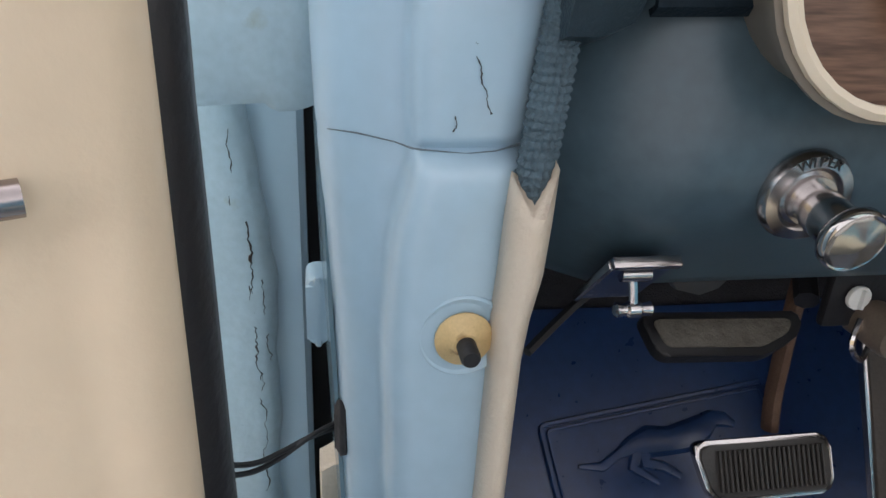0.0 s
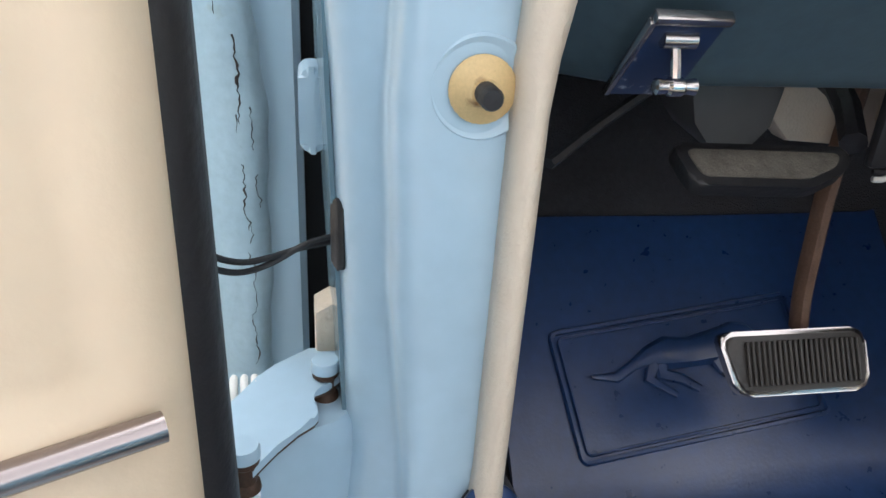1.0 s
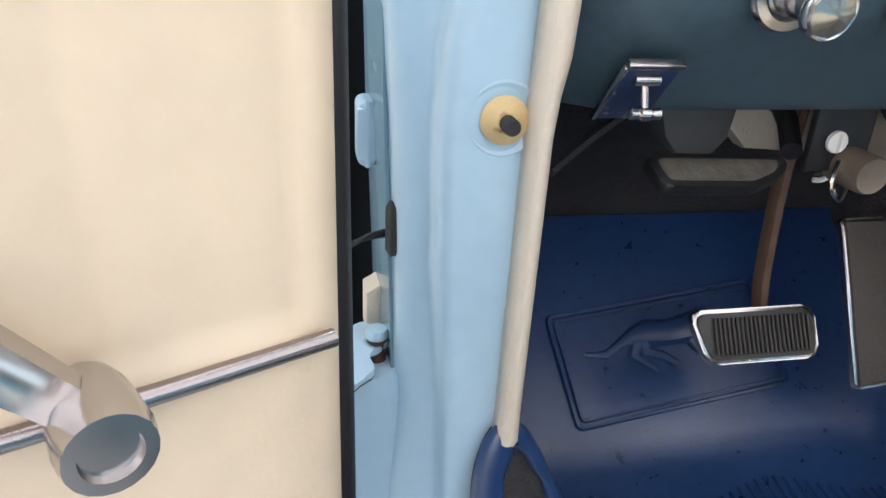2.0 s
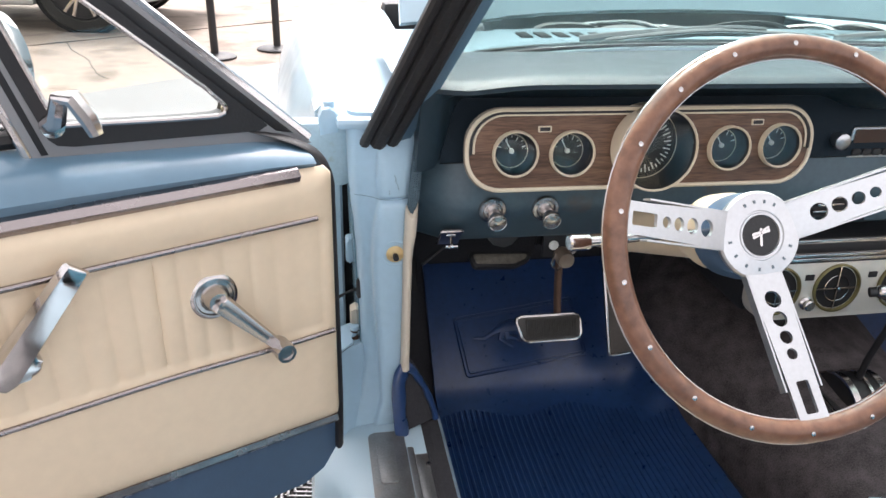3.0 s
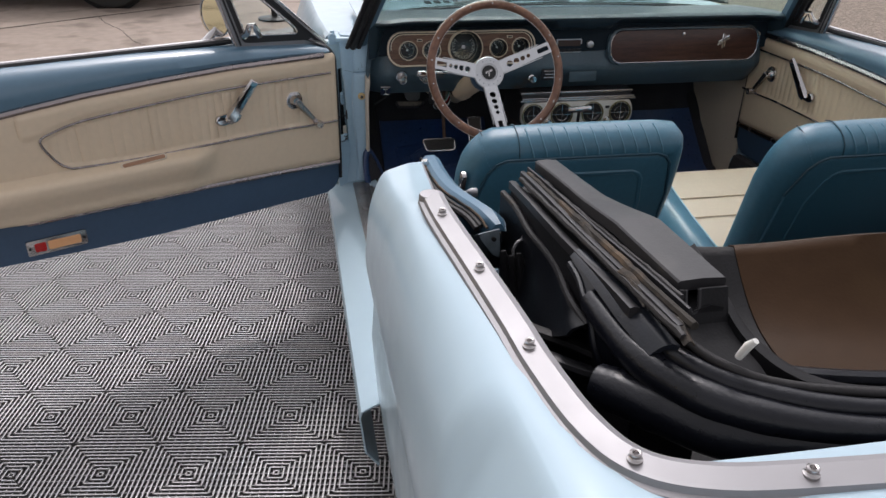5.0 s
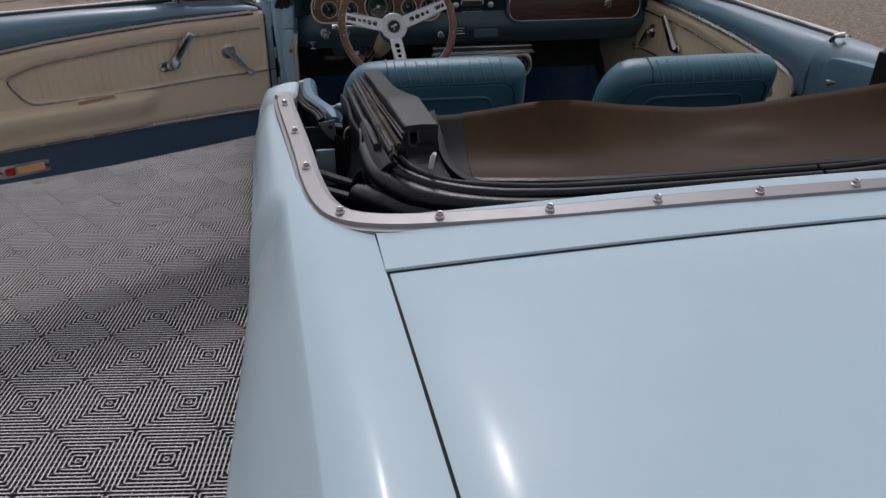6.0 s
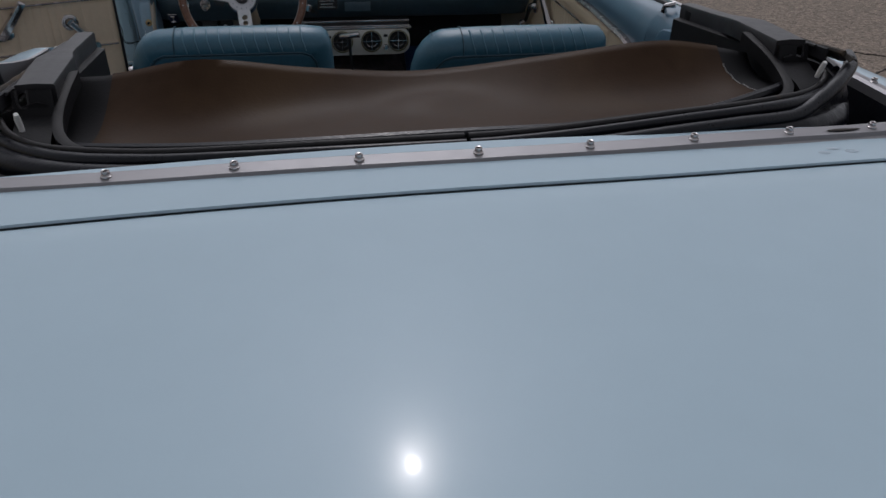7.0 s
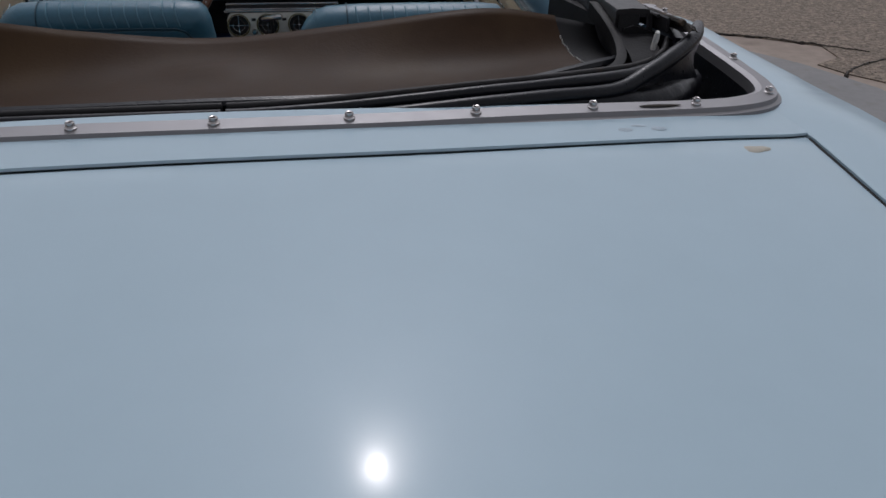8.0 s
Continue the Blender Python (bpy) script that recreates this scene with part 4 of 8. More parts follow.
def door(name, m, label):
    """A door in its own axes: x from hinge to latch, y inwards, z up."""
    def face(outline, at_y=0.0):
        return [(-x, z) for x, z in outline], m @ axes((0, at_y, 0), (-1, 0, 0), (0, 0, 1))
    def at(v):
        return (m @ Vector(v))
    b = bmesh.new()
    outline = [(-0.004, 0.46), (0.02, 0.434), (0.06, 0.4125), (0.30, 0.4115), (0.60, 0.4115), (0.92, 0.424), (1.10, 0.434), (1.13, 0.46), (1.135, 0.60), (1.135, 0.885), (0.30, 0.895), (0.03, 0.872), (-0.004, 0.84)]
    rows = []
    for x, z in outline:
        rows.append([(x, -0.012, z), (x, -0.10, z), (x * 0.998, -0.138, z * 0.995 + 0.003), (0.56 + (x - 0.56) * 0.97, -0.15, 0.64 + (z - 0.64) * 0.94)])
    rows.append(rows[0])
    bb = bmesh.new()
    skin(bb, [[r[k] for r in rows[:-1]] for k in range(4)])
    d = part(name, bb, PAINT, CAR, label, m)
    # inner steel panel
    b = bmesh.new()
    o, fm = face([(0.0, 0.46), (0.02, 0.431), (0.05, 0.4165), (0.30, 0.4155), (0.60, 0.4155), (0.80, 0.4225), (0.92, 0.428), (1.09, 0.437), (1.12, 0.455), (1.125, 0.84), (0.0, 0.86)], -0.012)
    slab(b, o, 0.010, fm, 0.003)
    part("lower_panel", b, VINYL_NAVY, d, "navy blue painted lower door panel")
    # padded top roll
    b = bmesh.new()
    rings = []
    for i in range(41):
        x = 0.018 + 1.10 * i / 40
        lift = lerp_at([(0.018, -0.036), (0.06, -0.026), (0.3, -0.008), (0.6, 0.0), (1.2, 0.0)], x)[0]
        low = lerp_at(Z_STRIP, x)[0]
        top = 0.932 + lift
        h = top - low
        rings.append([at((x, n, z)) for n, z in ((-0.012, low - 0.01), (0.004, low), (0.010, low + 0.35 * h), (0.002, low + 0.68 * h), (-0.022, low + 0.92 * h), (-0.05, top), (-0.085, top - 0.002), (-0.092, top - 0.02), (-0.092, low - 0.01))])
    skin(b, rings)
    part("door_top", b, VINYL_DOOR, d, "metallic blue painted door top")
    b = bmesh.new()
    tube(b, [at((0.25 + 0.88 * i / 20, -0.093, 0.934)) for i in range(21)], 0.010, 8, flat=0.6)
    part("belt_trim", b, CHROME, d, "bright belt moulding")
    b = bmesh.new()
    tube(b, [at((0.25 + 0.88 * i / 20, -0.066, 0.932)) for i in range(21)], 0.008, 6)
    part("window_sweep", b, BLACK, d, "black felt window seal")
    # moulded card
    def height(x, z):
        zt, zl = lerp_at(Z_PANEL_TOP, x)[0], lerp_at(Z_PANEL_LOW, x)[0]
        inside = 0.0
        if x < 0.862:
            inside = smooth(0.0, 0.010, min(zt - z, z - zl, (0.866 - x) * 0.8, (x - 0.011) * 0.9))
        h = 0.009 + 0.006 * smooth(0.0, 0.02, min(lerp_at(Z_STRIP, x)[0] - 0.002 - z, z - lerp_at(Z_LOW, x)[0], (x - 0.0045) * 0.6 + 0.004, 1.095 - x))
        pleat = abs(math.sin(math.pi * (x + 0.004 * math.sin(31 * x)) / 0.0265)) ** 0.45
        h -= inside * (0.0085 - 0.0045 - 0.0040 * (pleat - 1.0) * smooth(0.03, 0.10, x))
        arm = smooth(0.40, 0.50, x - 0.35 * max(0.0, 0.618 - z)) * smooth(0.667, 0.643, z) * (1 - 0.55 * smooth(0.632, 0.57, z))
        h += 0.042 * arm * smooth(1.09, 1.0, x)
        upper = smooth(0.0, 0.022, z - zt) * smooth(0.0, 0.02, lerp_at(Z_STRIP, x)[0] - z)
        h += 0.005 * upper * smooth(0.02, 0.10, x) if x < 0.9 else 0
        return h
    b = bmesh.new()
    nx, nz = 280, 64
    rows = []
    for i in range(nx + 1):
        x = 0.0045 + 1.0915 * i / nx
        zl, zt = lerp_at(Z_LOW, x)[0], lerp_at(Z_STRIP, x)[0] - 0.002
        if x > 1.02:
            zl += 0.06 * smooth(1.02, 1.097, x) ** 2
        rows.append([at((x, height(x, zl + (zt - zl) * j / nz) * (0.35 if i in (0, nx) or j in (0, nz) else 1), zl + (zt - zl) * j / nz)) for j in range(nz + 1)])
    shell(b, rows, 0.006)
    card = part("door_card", b, CREAM, d, "cream vinyl door card with pleated centre panel", sharp=80)
    # bright mouldings
    b = bmesh.new()
    line = [(x, z) for x, z in Z_PANEL_TOP if x > 0.1]
    line = [(0.0262, 0.8228)] + line + [(x, z) for x, z in Z_PANEL_LOW[::-1][1:-1]] + [(0.0095, 0.667)]
    tube(b, [at((x, 0.0222, z)) for x, z, _ in spline([(x, z, 0) for x, z in line], 140)], 0.0033, 12)
    part("panel_moulding", b, MOULDING, d, "thin bright moulding round the pleats")
    b = bmesh.new()
    skin(b, [[at((x, n, lerp_at(Z_STRIP, x)[0] + dz)) for n, dz in ((-0.004, -0.008), (0.020, -0.007), (0.024, 0.0), (0.018, 0.007), (-0.004, 0.008))] for x in [0.044 + 1.050 * i / 44 for i in range(45)]])
    part("upper_moulding", b, MOULDING, d)
    b = bmesh.new()
    skin(b, [[at((x, n, lerp_at(Z_LOW, x)[0] - 0.008 + dz)) for n, dz in ((-0.004, -0.007), (0.012, -0.007), (0.017, 0.0), (0.014, 0.007), (-0.004, 0.007))] for x in [0.005 + 0.93 * i / 30 for i in range(31)]])
    part("lower_moulding", b, MOULDING, d)
    # weather seal on the hinge edge and along the foot
    b = bmesh.new()
    pts = [(-0.006, -0.006, 0.462), (-0.008, -0.006, 0.55), (-0.007, -0.006, 0.70), (-0.006, -0.006, 0.82), (-0.005, -0.008, 0.862), (0.008, -0.016, 0.890), (0.035, -0.03, 0.906), (0.07, -0.045, 0.918)]
    lines = [spline([(q[0] + ds, q[1] + dn, q[2]) for q in pts], 30) for ds, dn in ((0.010, -0.006), (0.008, 0.012), (0.004, 0.0125), (-0.003, 0.006), (-0.0062, -0.002), (-0.005, -0.008))]
    skin(b, [[at(l[i]) for l in lines] for i in range(30)])
    part("door_seal", b, BLACK, d, "flat black rubber door seal", sharp=60)
    # winder
    c = Vector((0.152, 0.013, 0.753))
    fm = m @ axes(c, (-1, 0, 0), (0, 0, 1))
    b = single(lathe, [(0.0275, -0.01), (0.0275, 0.003), (0.025, 0.0055), (0.0215, 0.006), (0.0205, 0.0045), (0.0165, 0.0055), (0.014, 0.009), (0.011, 0.020), (0.0, 0.021)], fm, 36)
    w = part("window_winder", b, CHROME_WORN, d, "chrome window winder")
    b = bmesh.new()
    e = Vector((0.086, 0.034, 0.674))
    k = c + Vector((0, 0.022, 0))
    dirv = (e - k).normalized()
    sidev = dirv.cross(Vector((0, 1, 0))).normalized()
    upv = sidev.cross(dirv)
    rings = []
    for f, wd, th in ((-0.012, 0.011, 0.005), (0.0, 0.012, 0.007), (0.25, 0.0105, 0.006), (0.6, 0.0085, 0.005), (0.95, 0.007, 0.0045), (1.02, 0.006, 0.004)):
        p = k + dirv * (f * (e - k).length)
        rings.append([at(p + sidev * u * wd + upv * v * th) for u, v in ((-1, -0.7), (-0.8, 0.9), (-0.3, 0.6), (0.3, 0.6), (0.8, 0.9), (1, -0.7))])
    skin(b, rings)
    part("winder_arm", b, CHROME_WORN, w)
    b = single(lathe, [(0.010, -0.012), (0.0115, -0.006), (0.0125, 0.012), (0.0115, 0.018), (0.008, 0.018), (0.0075, 0.0155), (0.0, 0.0155)], m @ axes(e, (-1, 0, 0), (0, 0, 1)), 20)
    part("winder_knob", b, CHROME_WORN, w)
    b = single(lathe, [(0.0045, 0.024), (0.004, 0.028), (0, 0.0285)], fm, 8)
    part("screw", b, CHROME_WORN, w)
    # pull lever
    b = bmesh.new()
    slab(b, rrect(0.078, 0.030, 0.0148, 8), 0.012, m @ axes((0.366, 0.014, 0.733), (-1, 0, 0.10), (0.10, 0, 1)), 0.005, 3)
    lv = part("door_lever", b, CHROME, d, "chrome inside door lever")
    b = bmesh.new()
    p0, p1 = Vector((0.362, 0.030, 0.733)), Vector((0.283, 0.046, 0.836))
    dv = (p1 - p0).normalized()
    sv = dv.cross(Vector((0, 1, 0))).normalized()
    uv = sv.cross(dv)
    rings = []
    for f, wd, th in ((-0.10, 0.012, 0.005), (0.0, 0.017, 0.010), (0.4, 0.0155, 0.007), (0.85, 0.0135, 0.006), (0.98, 0.0125, 0.005), (1.0, 0.011, 0.003)):
        p = p0 + dv * f * (p1 - p0).length
        rings.append([at(p + sv * a * wd + uv * c2 * th) for a, c2 in ((-1, -0.6), (-0.7, 0.8), (0, 1), (0.7, 0.8), (1, -0.6), (0, -0.9))])
    skin(b, rings)
    part("lever_arm", b, CHROME, lv)
    # armrest ashtray
    b = bmesh.new()
    slab(b, rrect(0.125, 0.016, 0.007), 0.004, m @ axes((0.625, 0.042, 0.6615), (-1, 0, 0.06), (0, -0.57, 0.82)), 0.0015)
    a = part("pull_cup", b, CREAM_PLAIN, d, "tan-edged armrest pull cup")
    b = bmesh.new()
    slab(b, rrect(0.114, 0.011, 0.005), 0.0048, m @ axes((0.625, 0.042, 0.6615), (-1, 0, 0.06), (0, -0.57, 0.82)))
    part("cup_recess", b, material("tan_recess", (0.30, 0.16, 0.09), 0.5), a)
    # courtesy lamp
    b = bmesh.new()
    slab(b, rrect(0.150, 0.043, 0.004), 0.007, m @ axes((0.876, -0.001, 0.468), (-1, 0, 0), (0, 0, 1)), 0.002)
    lamp = part("courtesy_lamp", b, CHROME_WORN, d, "chrome courtesy lamp with red and amber lenses")
    b = single(slab, rrect(0.028, 0.024, 0.003), 0.010, m @ axes((0.918, -0.001, 0.468), (-1, 0, 0), (0, 0, 1)), 0.002)
    part("red_lens", b, RED, lamp)
    b = single(slab, rrect(0.082, 0.024, 0.003), 0.010, m @ axes((0.858, -0.001, 0.468), (-1, 0, 0), (0, 0, 1)), 0.002)
    part("amber_lens", b, AMBER, lamp)
    for x in (0.808, 0.944):
        b = single(lathe, [(0.004, 0.006), (0.0035, 0.009), (0, 0.009)], m @ axes((x, 0, 0.468), (-1, 0, 0), (0, 0, 1)), 8)
        part("lamp_screw", b, RAIL, lamp)
    # vent window
    def rod(p, q, r, mat_, nm, par, flat=1.0):
        bb = bmesh.new()
        tube(bb, [at(p), at(q)], r, 8, flat=flat)
        return part(nm, bb, mat_, par)
    n = -0.045
    def bar(pts4, nm, mat_, par, th=0.012, dn=0.0):
        bb = bmesh.new()
        slab(bb, [(-x, z) for x, z in pts4], th, m @ axes((0, n - th / 2 + dn, 0), (-1, 0, 0), (0, 0, 1)), 0.003)
        return part(nm, bb, mat_, par)
    def plate(outer, hole, nm, mat_, par, th):
        bb = bmesh.new()
        pierced(bb, [(-x, z) for x, z in outer], [[(-x, z) for x, z in hole]] if hole else [], th, m @ axes((0, n - th / 2, 0), (-1, 0, 0), (0, 0, 1)))
        return part(nm, bb, mat_, par)
    outer = [(0.002, 0.894), (0.288, 0.904), (0.384, 1.236), (0.371, 1.236)]
    middle = [(0.056, 0.923), (0.066, 0.918), (0.255, 0.928), (0.270, 0.931), (0.277, 0.938), (0.353, 1.180), (0.350, 1.187), (0.340, 1.184), (0.062, 0.930)]
    pane = [(0.104, 0.943), (0.112, 0.9405), (0.162, 0.943), (0.244, 0.949), (0.262, 0.950), (0.268, 0.955), (0.320, 1.125), (0.318, 1.130), (0.302, 1.128), (0.202, 1.042), (0.122, 0.972), (0.106, 0.955), (0.102, 0.949)]
    vw = plate(outer, middle, "vent_window", STEEL_TRIM, d, 0.020)
    vw["label"] = "bright framed pivoting vent window with thick black seal"
    plate(middle, pane, "vent_seal", BLACK, vw, 0.025)
    bar([(0.2780, 0.922), (0.2860, 0.922), (0.3735, 1.222), (0.3655, 1.222)], "division_groove", BLACK, vw, 0.0225)
    bar([(0.022, 0.908), (0.046, 0.914), (0.356, 1.196), (0.360, 1.214), (0.354, 1.213)], "front_groove", BLACK, vw, 0.0225)
    rod((0.004, n, 0.898), (0.373, n, 1.236), 0.0085, CHROME, "frame_bead", vw)
    rod((0.291, n + 0.004, 0.906), (0.385, n + 0.004, 1.232), 0.006, CHROME, "frame_bead", vw)
    b = bmesh.new()
    tube(b, [at((x, n + 0.0125, z)) for x, z in pane], 0.0026, 6, loop=True)
    part("pane_bead", b, CHROME_WORN, vw, "thin bright bead round the pane")
    g = plate(pane, None, "vent_pane", GLASS_VENT, vw, 0.004)
    g.visible_shadow = False
    b = bmesh.new()
    tube(b, [at((0.276, -0.028, 0.952)), at((0.270, -0.008, 0.962)), at((0.266, 0.004, 0.984)), at((0.256, 0.010, 0.986)), at((0.246, 0.012, 0.966)), at((0.241, 0.012, 0.950))], [0.008, 0.009, 0.008, 0.009, 0.009, 0.007], 8)
    lathe(b, [(0.011, 0), (0.011, 0.012), (0, 0.014)], m @ axes((0.272, -0.036, 0.952), (-1, 0, 0), (0, 0, 1)), 12)
    part("vent_latch", b, CHROME, vw)
    return d


DOOR_L = door("driver_door", MD, "open light blue driver's door with cream card")
MRIGHT = Matrix(((0, -1, 0, 0.722), (-1, 0, 0, 0.07), (0, 0, 1, 0), (0, 0, 0, 1)))
DOOR_R = door("passenger_door", MRIGHT, "closed light blue passenger's door with cream card")


def door_mirror():
    p = Vector((-1.198, -0.148, 1.000))
    nrm = Vector((-0.70, -0.714, 0.0)).normalized()
    m = axes(p, nrm.cross(Vector((0, 0, 1))).normalized(), (0, 0, 1))
    if (m.to_3x3() @ Vector((0, 0, 1))).dot(nrm) < 0:
        m = axes(p, -nrm.cross(Vector((0, 0, 1))).normalized(), (0, 0, 1))
    b = single(lathe, [(0.02, -0.045), (0.047, -0.035), (0.060, -0.012), (0.062, 0.0), (0.060, 0.004), (0.0565, 0.003), (0.0555, -0.002), (0.0, -0.002)], m, 36)
    mir = part("door_mirror", b, CHROME, DOOR_L, "round chrome door mirror")
    b = single(lathe, [(0.055, -0.0018), (0.055, 0.0005), (0.0, 0.0006)], m, 36)
    part("mirror_glass", b, MIRROR, mir)
    b = bmesh.new()
    foot = MD @ Vector((0.36, -0.11, 0.925))
    tube(b, [p - nrm * 0.03, (p - nrm * 0.03 + foot) / 2 - nrm * 0.01, foot], [0.010, 0.009, 0.016], 10)
    part("mirror_arm", b, CHROME, mir)


door_mirror()


def hinge_area():
    """Fender's inner edge behind the open door, lower hinge, spring, wires and the courtesy switch."""
    edge = [(0.30, -0.861), (0.49, -0.861), (0.577, -0.858), (0.66, -0.8565), (0.70, -0.8585), (0.732, -0.865), (0.771, -0.869), (0.84, -0.870)]
    b = bmesh.new()
    rows = []
    for i in range(61):
        z = 0.30 + 0.54 * i / 60
        r = lerp_at(edge, z)[0] + 0.0010 * math.sin(z * 70) + 0.0006 * math.sin(z * 173)
        lump = 0.0016 * noise.noise((z * 22, 0.3, 1.0)) + 0.0008 * noise.noise((z * 70, 2.0, 1.0))
        rows.append([(-0.935, 0.150, z), (-0.906, 0.148, z), (-0.899, 0.143, z), (-0.893, 0.1415 + lump, z), (r - 0.020, 0.1405 + lump, z), (r - 0.012, 0.139 - lump, z), (r - 0.005, 0.1395 + lump, z), (r - 0.001, 0.1425, z), (r, 0.150, z)])
    shell(b, rows, 0.003)
    e = part("fender_flange", b, PAINT_OLD, CAR, "pale blue fender edge with cracked seam sealer", sharp=60)
    random.seed(4)
    for z0, z1, x0, thick in ((0.50, 0.598, -0.8655, 0.45), (0.592, 0.660, -0.8680, 0.7), (0.655, 0.702, -0.8675, 0.9), (0.712, 0.757, -0.874, 0.6), (0.640, 0.664, -0.8620, 0.4), (0.606, 0.626, -0.8610, 0.35)):
        n = max(int((z1 - z0) / 0.0022), 6)
        pts = [(x0 + 0.0036 * noise.noise((k * 0.20, z0 * 9, 0.0)) + 0.0016 * noise.noise((k * 0.8, z0 * 5, 3.0)), 0.1372, z0 + (z1 - z0) * k / n) for k in range(n + 1)]
        for mt, wide, y in ((RUST, 1.5, 0.1366), (CRACK, 1.0, 0.1361)):
            b = bmesh.new()
            tube(b, [(q[0], y, q[2]) for q in pts], [thick * wide * (0.00025 + 0.0009 * abs(noise.noise((k * 0.33, z0 * 7, 7.0)))) for k in range(n + 1)], 5)
            part("sealer_crack", b, mt, e, "brown cracks in the seam sealer")
    b = bmesh.new()
    rows = [[(-0.874, 0.156, z), (-0.856, 0.152, z), (-0.8385, 0.152, z), (-0.8372, 0.154, z), (-0.8366, 0.21, z)] for z in (0.30, 0.45, 0.60, 0.80, 0.84)]
    shell(b, rows, 0.003)
    part("inner_fender", b, PAINT, CAR, "smooth light blue inner fender edge")
    # upper flange that hangs in front of the gap
    b = bmesh.new()
    low = [(-0.935, 0.790), (-0.900, 0.787), (-0.876, 0.7875), (-0.862, 0.7885), (-0.8495, 0.7890), (-0.846, 0.7862), (-0.8435, 0.7850), (-0.837, 0.7855), (-0.832, 0.7868), (-0.8285, 0.7880), (-0.8262, 0.790)]
    rows = []
    for k, (x, z) in enumerate(low):
        back = 0.022 * smooth(-0.8285, -0.8255, x)
        rows.append([(x, 0.092 + back, z + 0.001), (x, 0.075 + back, z), (x, 0.0735 + back + 0.0012 * noise.noise((k * 0.9, 1.0, 0.0)), z + 0.004), (x, 0.074 + back, 0.82), (x, 0.074 + back, 0.85), (x, 0.078 + back, 0.872), (x, 0.092 + back, 0.876)])
    shell(b, rows[::-1], 0.003)
    up = part("upper_flange", b, PAINT_OLD, CAR, "pale blue cracked upper flange", sharp=60)
    for x0, z0, z1, a in ((-0.8505, 0.802, 0.816, 0.004), (-0.8475, 0.793, 0.803, 0.003), (-0.8485, 0.822, 0.836, 0.005), (-0.843, 0.790, 0.797, 0.002), (-0.846, 0.812, 0.8125, 0.004), (-0.864, 0.806, 0.8065, 0.003)):
        b = bmesh.new()
        n = 8
        tube(b, [(x0 - a * (k / n - 0.5) + 0.0012 * noise.noise((k * 0.8, z0 * 40, 0.0)), 0.0719, z0 + (z1 - z0) * k / n) for k in range(n + 1)], [0.0003 + 0.0013 * abs(noise.noise((k * 0.7, z0 * 30, 2.0))) for k in range(n + 1)], 4)
        part("sealer_crack", b, CRACK, up)
    # upper hinge between the post and the vent window
    b = single(slab, [(-0.866, 0.872), (-0.841, 0.876), (-0.839, 0.898), (-0.846, 0.905), (-0.852, 0.9105), (-0.862, 0.908), (-0.868, 0.895)], 0.03, axes((0, 0.05, 0), (1, 0, 0), (0, 0, 1)), 0.003)
    uh = part("upper_hinge", b, PAINT_JAMB, CAR, "light blue painted upper door hinge")
    b = single(lathe, [(0.007, 0.0), (0.007, 0.008), (0.0, 0.009)], Matrix.Translation((-0.853, 0.035, 0.908)), 14)
    part("hinge_pin", b, PAINT_JAMB, uh)
    # solid black box standing in for the shade behind the hinge gap
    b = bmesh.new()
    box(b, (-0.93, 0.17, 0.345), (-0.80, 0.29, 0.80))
    part("hinge_gap_shade", b, DARK, CAR)
    # glossy flank of the door post, its shade put into a darker colour
    b = bmesh.new()
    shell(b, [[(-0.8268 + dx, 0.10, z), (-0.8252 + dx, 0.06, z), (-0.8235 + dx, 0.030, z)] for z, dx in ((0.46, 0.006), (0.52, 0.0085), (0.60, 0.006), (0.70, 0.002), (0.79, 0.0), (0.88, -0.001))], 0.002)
    part("post_flank", b, material("shaded_flank_paint", (0.12, 0.21, 0.26), 0.25, vary=0.08, coat=0.5), CAR, "door post flank, shade put into its greenish blue")
    # tabs in the gap
    b = single(slab, rrect(0.012, 0.040, 0.005), 0.02, axes((-0.8285, 0.085, 0.680), (1, 0, 0), (0, 0, 1)), 0.004)
    part("hinge_tab", b, PAINT_JAMB, CAR)
    b = single(slab, [(-0.006, -0.020), (0.007, -0.022), (0.0085, 0.010), (0.004, 0.014), (-0.006, 0.008)], 0.02, axes((-0.824, 0.085, 0.568), (1, 0, 0), (0, 0, 1)), 0.003)
    part("hinge_tab", b, CREAM_PLAIN, CAR)
    # lower hinge: bracket on the post, swinging leaf, two pins and the hold-open spring
    b = bmesh.new()
    rings = []
    for z, k in ((0.30, 0.0), (0.44, 0.0), (0.528, 0.0), (0.5375, 0.0012), (0.5415, 0.005)):
        o = [(-0.8115, 0.064), (-0.8115, 0.036), (-0.8125, 0.026), (-0.820, 0.019), (-0.838, 0.013), (-0.848, 0.004), (-0.856, 0.002), (-0.860, 0.012), (-0.852, 0.045), (-0.835, 0.062)]
        cx, cy = -0.836, 0.035
        rings.append([(cx + (x - cx) * (1 - k / 0.035), cy + (y - cy) * (1 - k / 0.05), z) for x, y in o])
    skin(b, rings)
    h = part("door_hinge", b, PAINT_JAMB, CAR, "light blue painted lower door hinge")
    b = bmesh.new()
    leaf = [(-0.880, 0.010), (-0.867, -0.002), (-0.862, -0.020), (-0.856, -0.021), (-0.8525, -0.0155), (-0.8467, -0.0067), (-0.8382, 0.0038), (-0.831, 0.010), (-0.8287, 0.0145), (-0.8296, 0.0215), (-0.8322, 0.0274), (-0.8305, 0.032), (-0.8257, 0.0345), (-0.8195, 0.041),
            (-0.8152, 0.0495), (-0.8145, 0.0598), (-0.8185, 0.066), (-0.825, 0.0694), (-0.8335, 0.0696), (-0.8501, 0.0553), (-0.8597, 0.0453), (-0.8635, 0.033)]
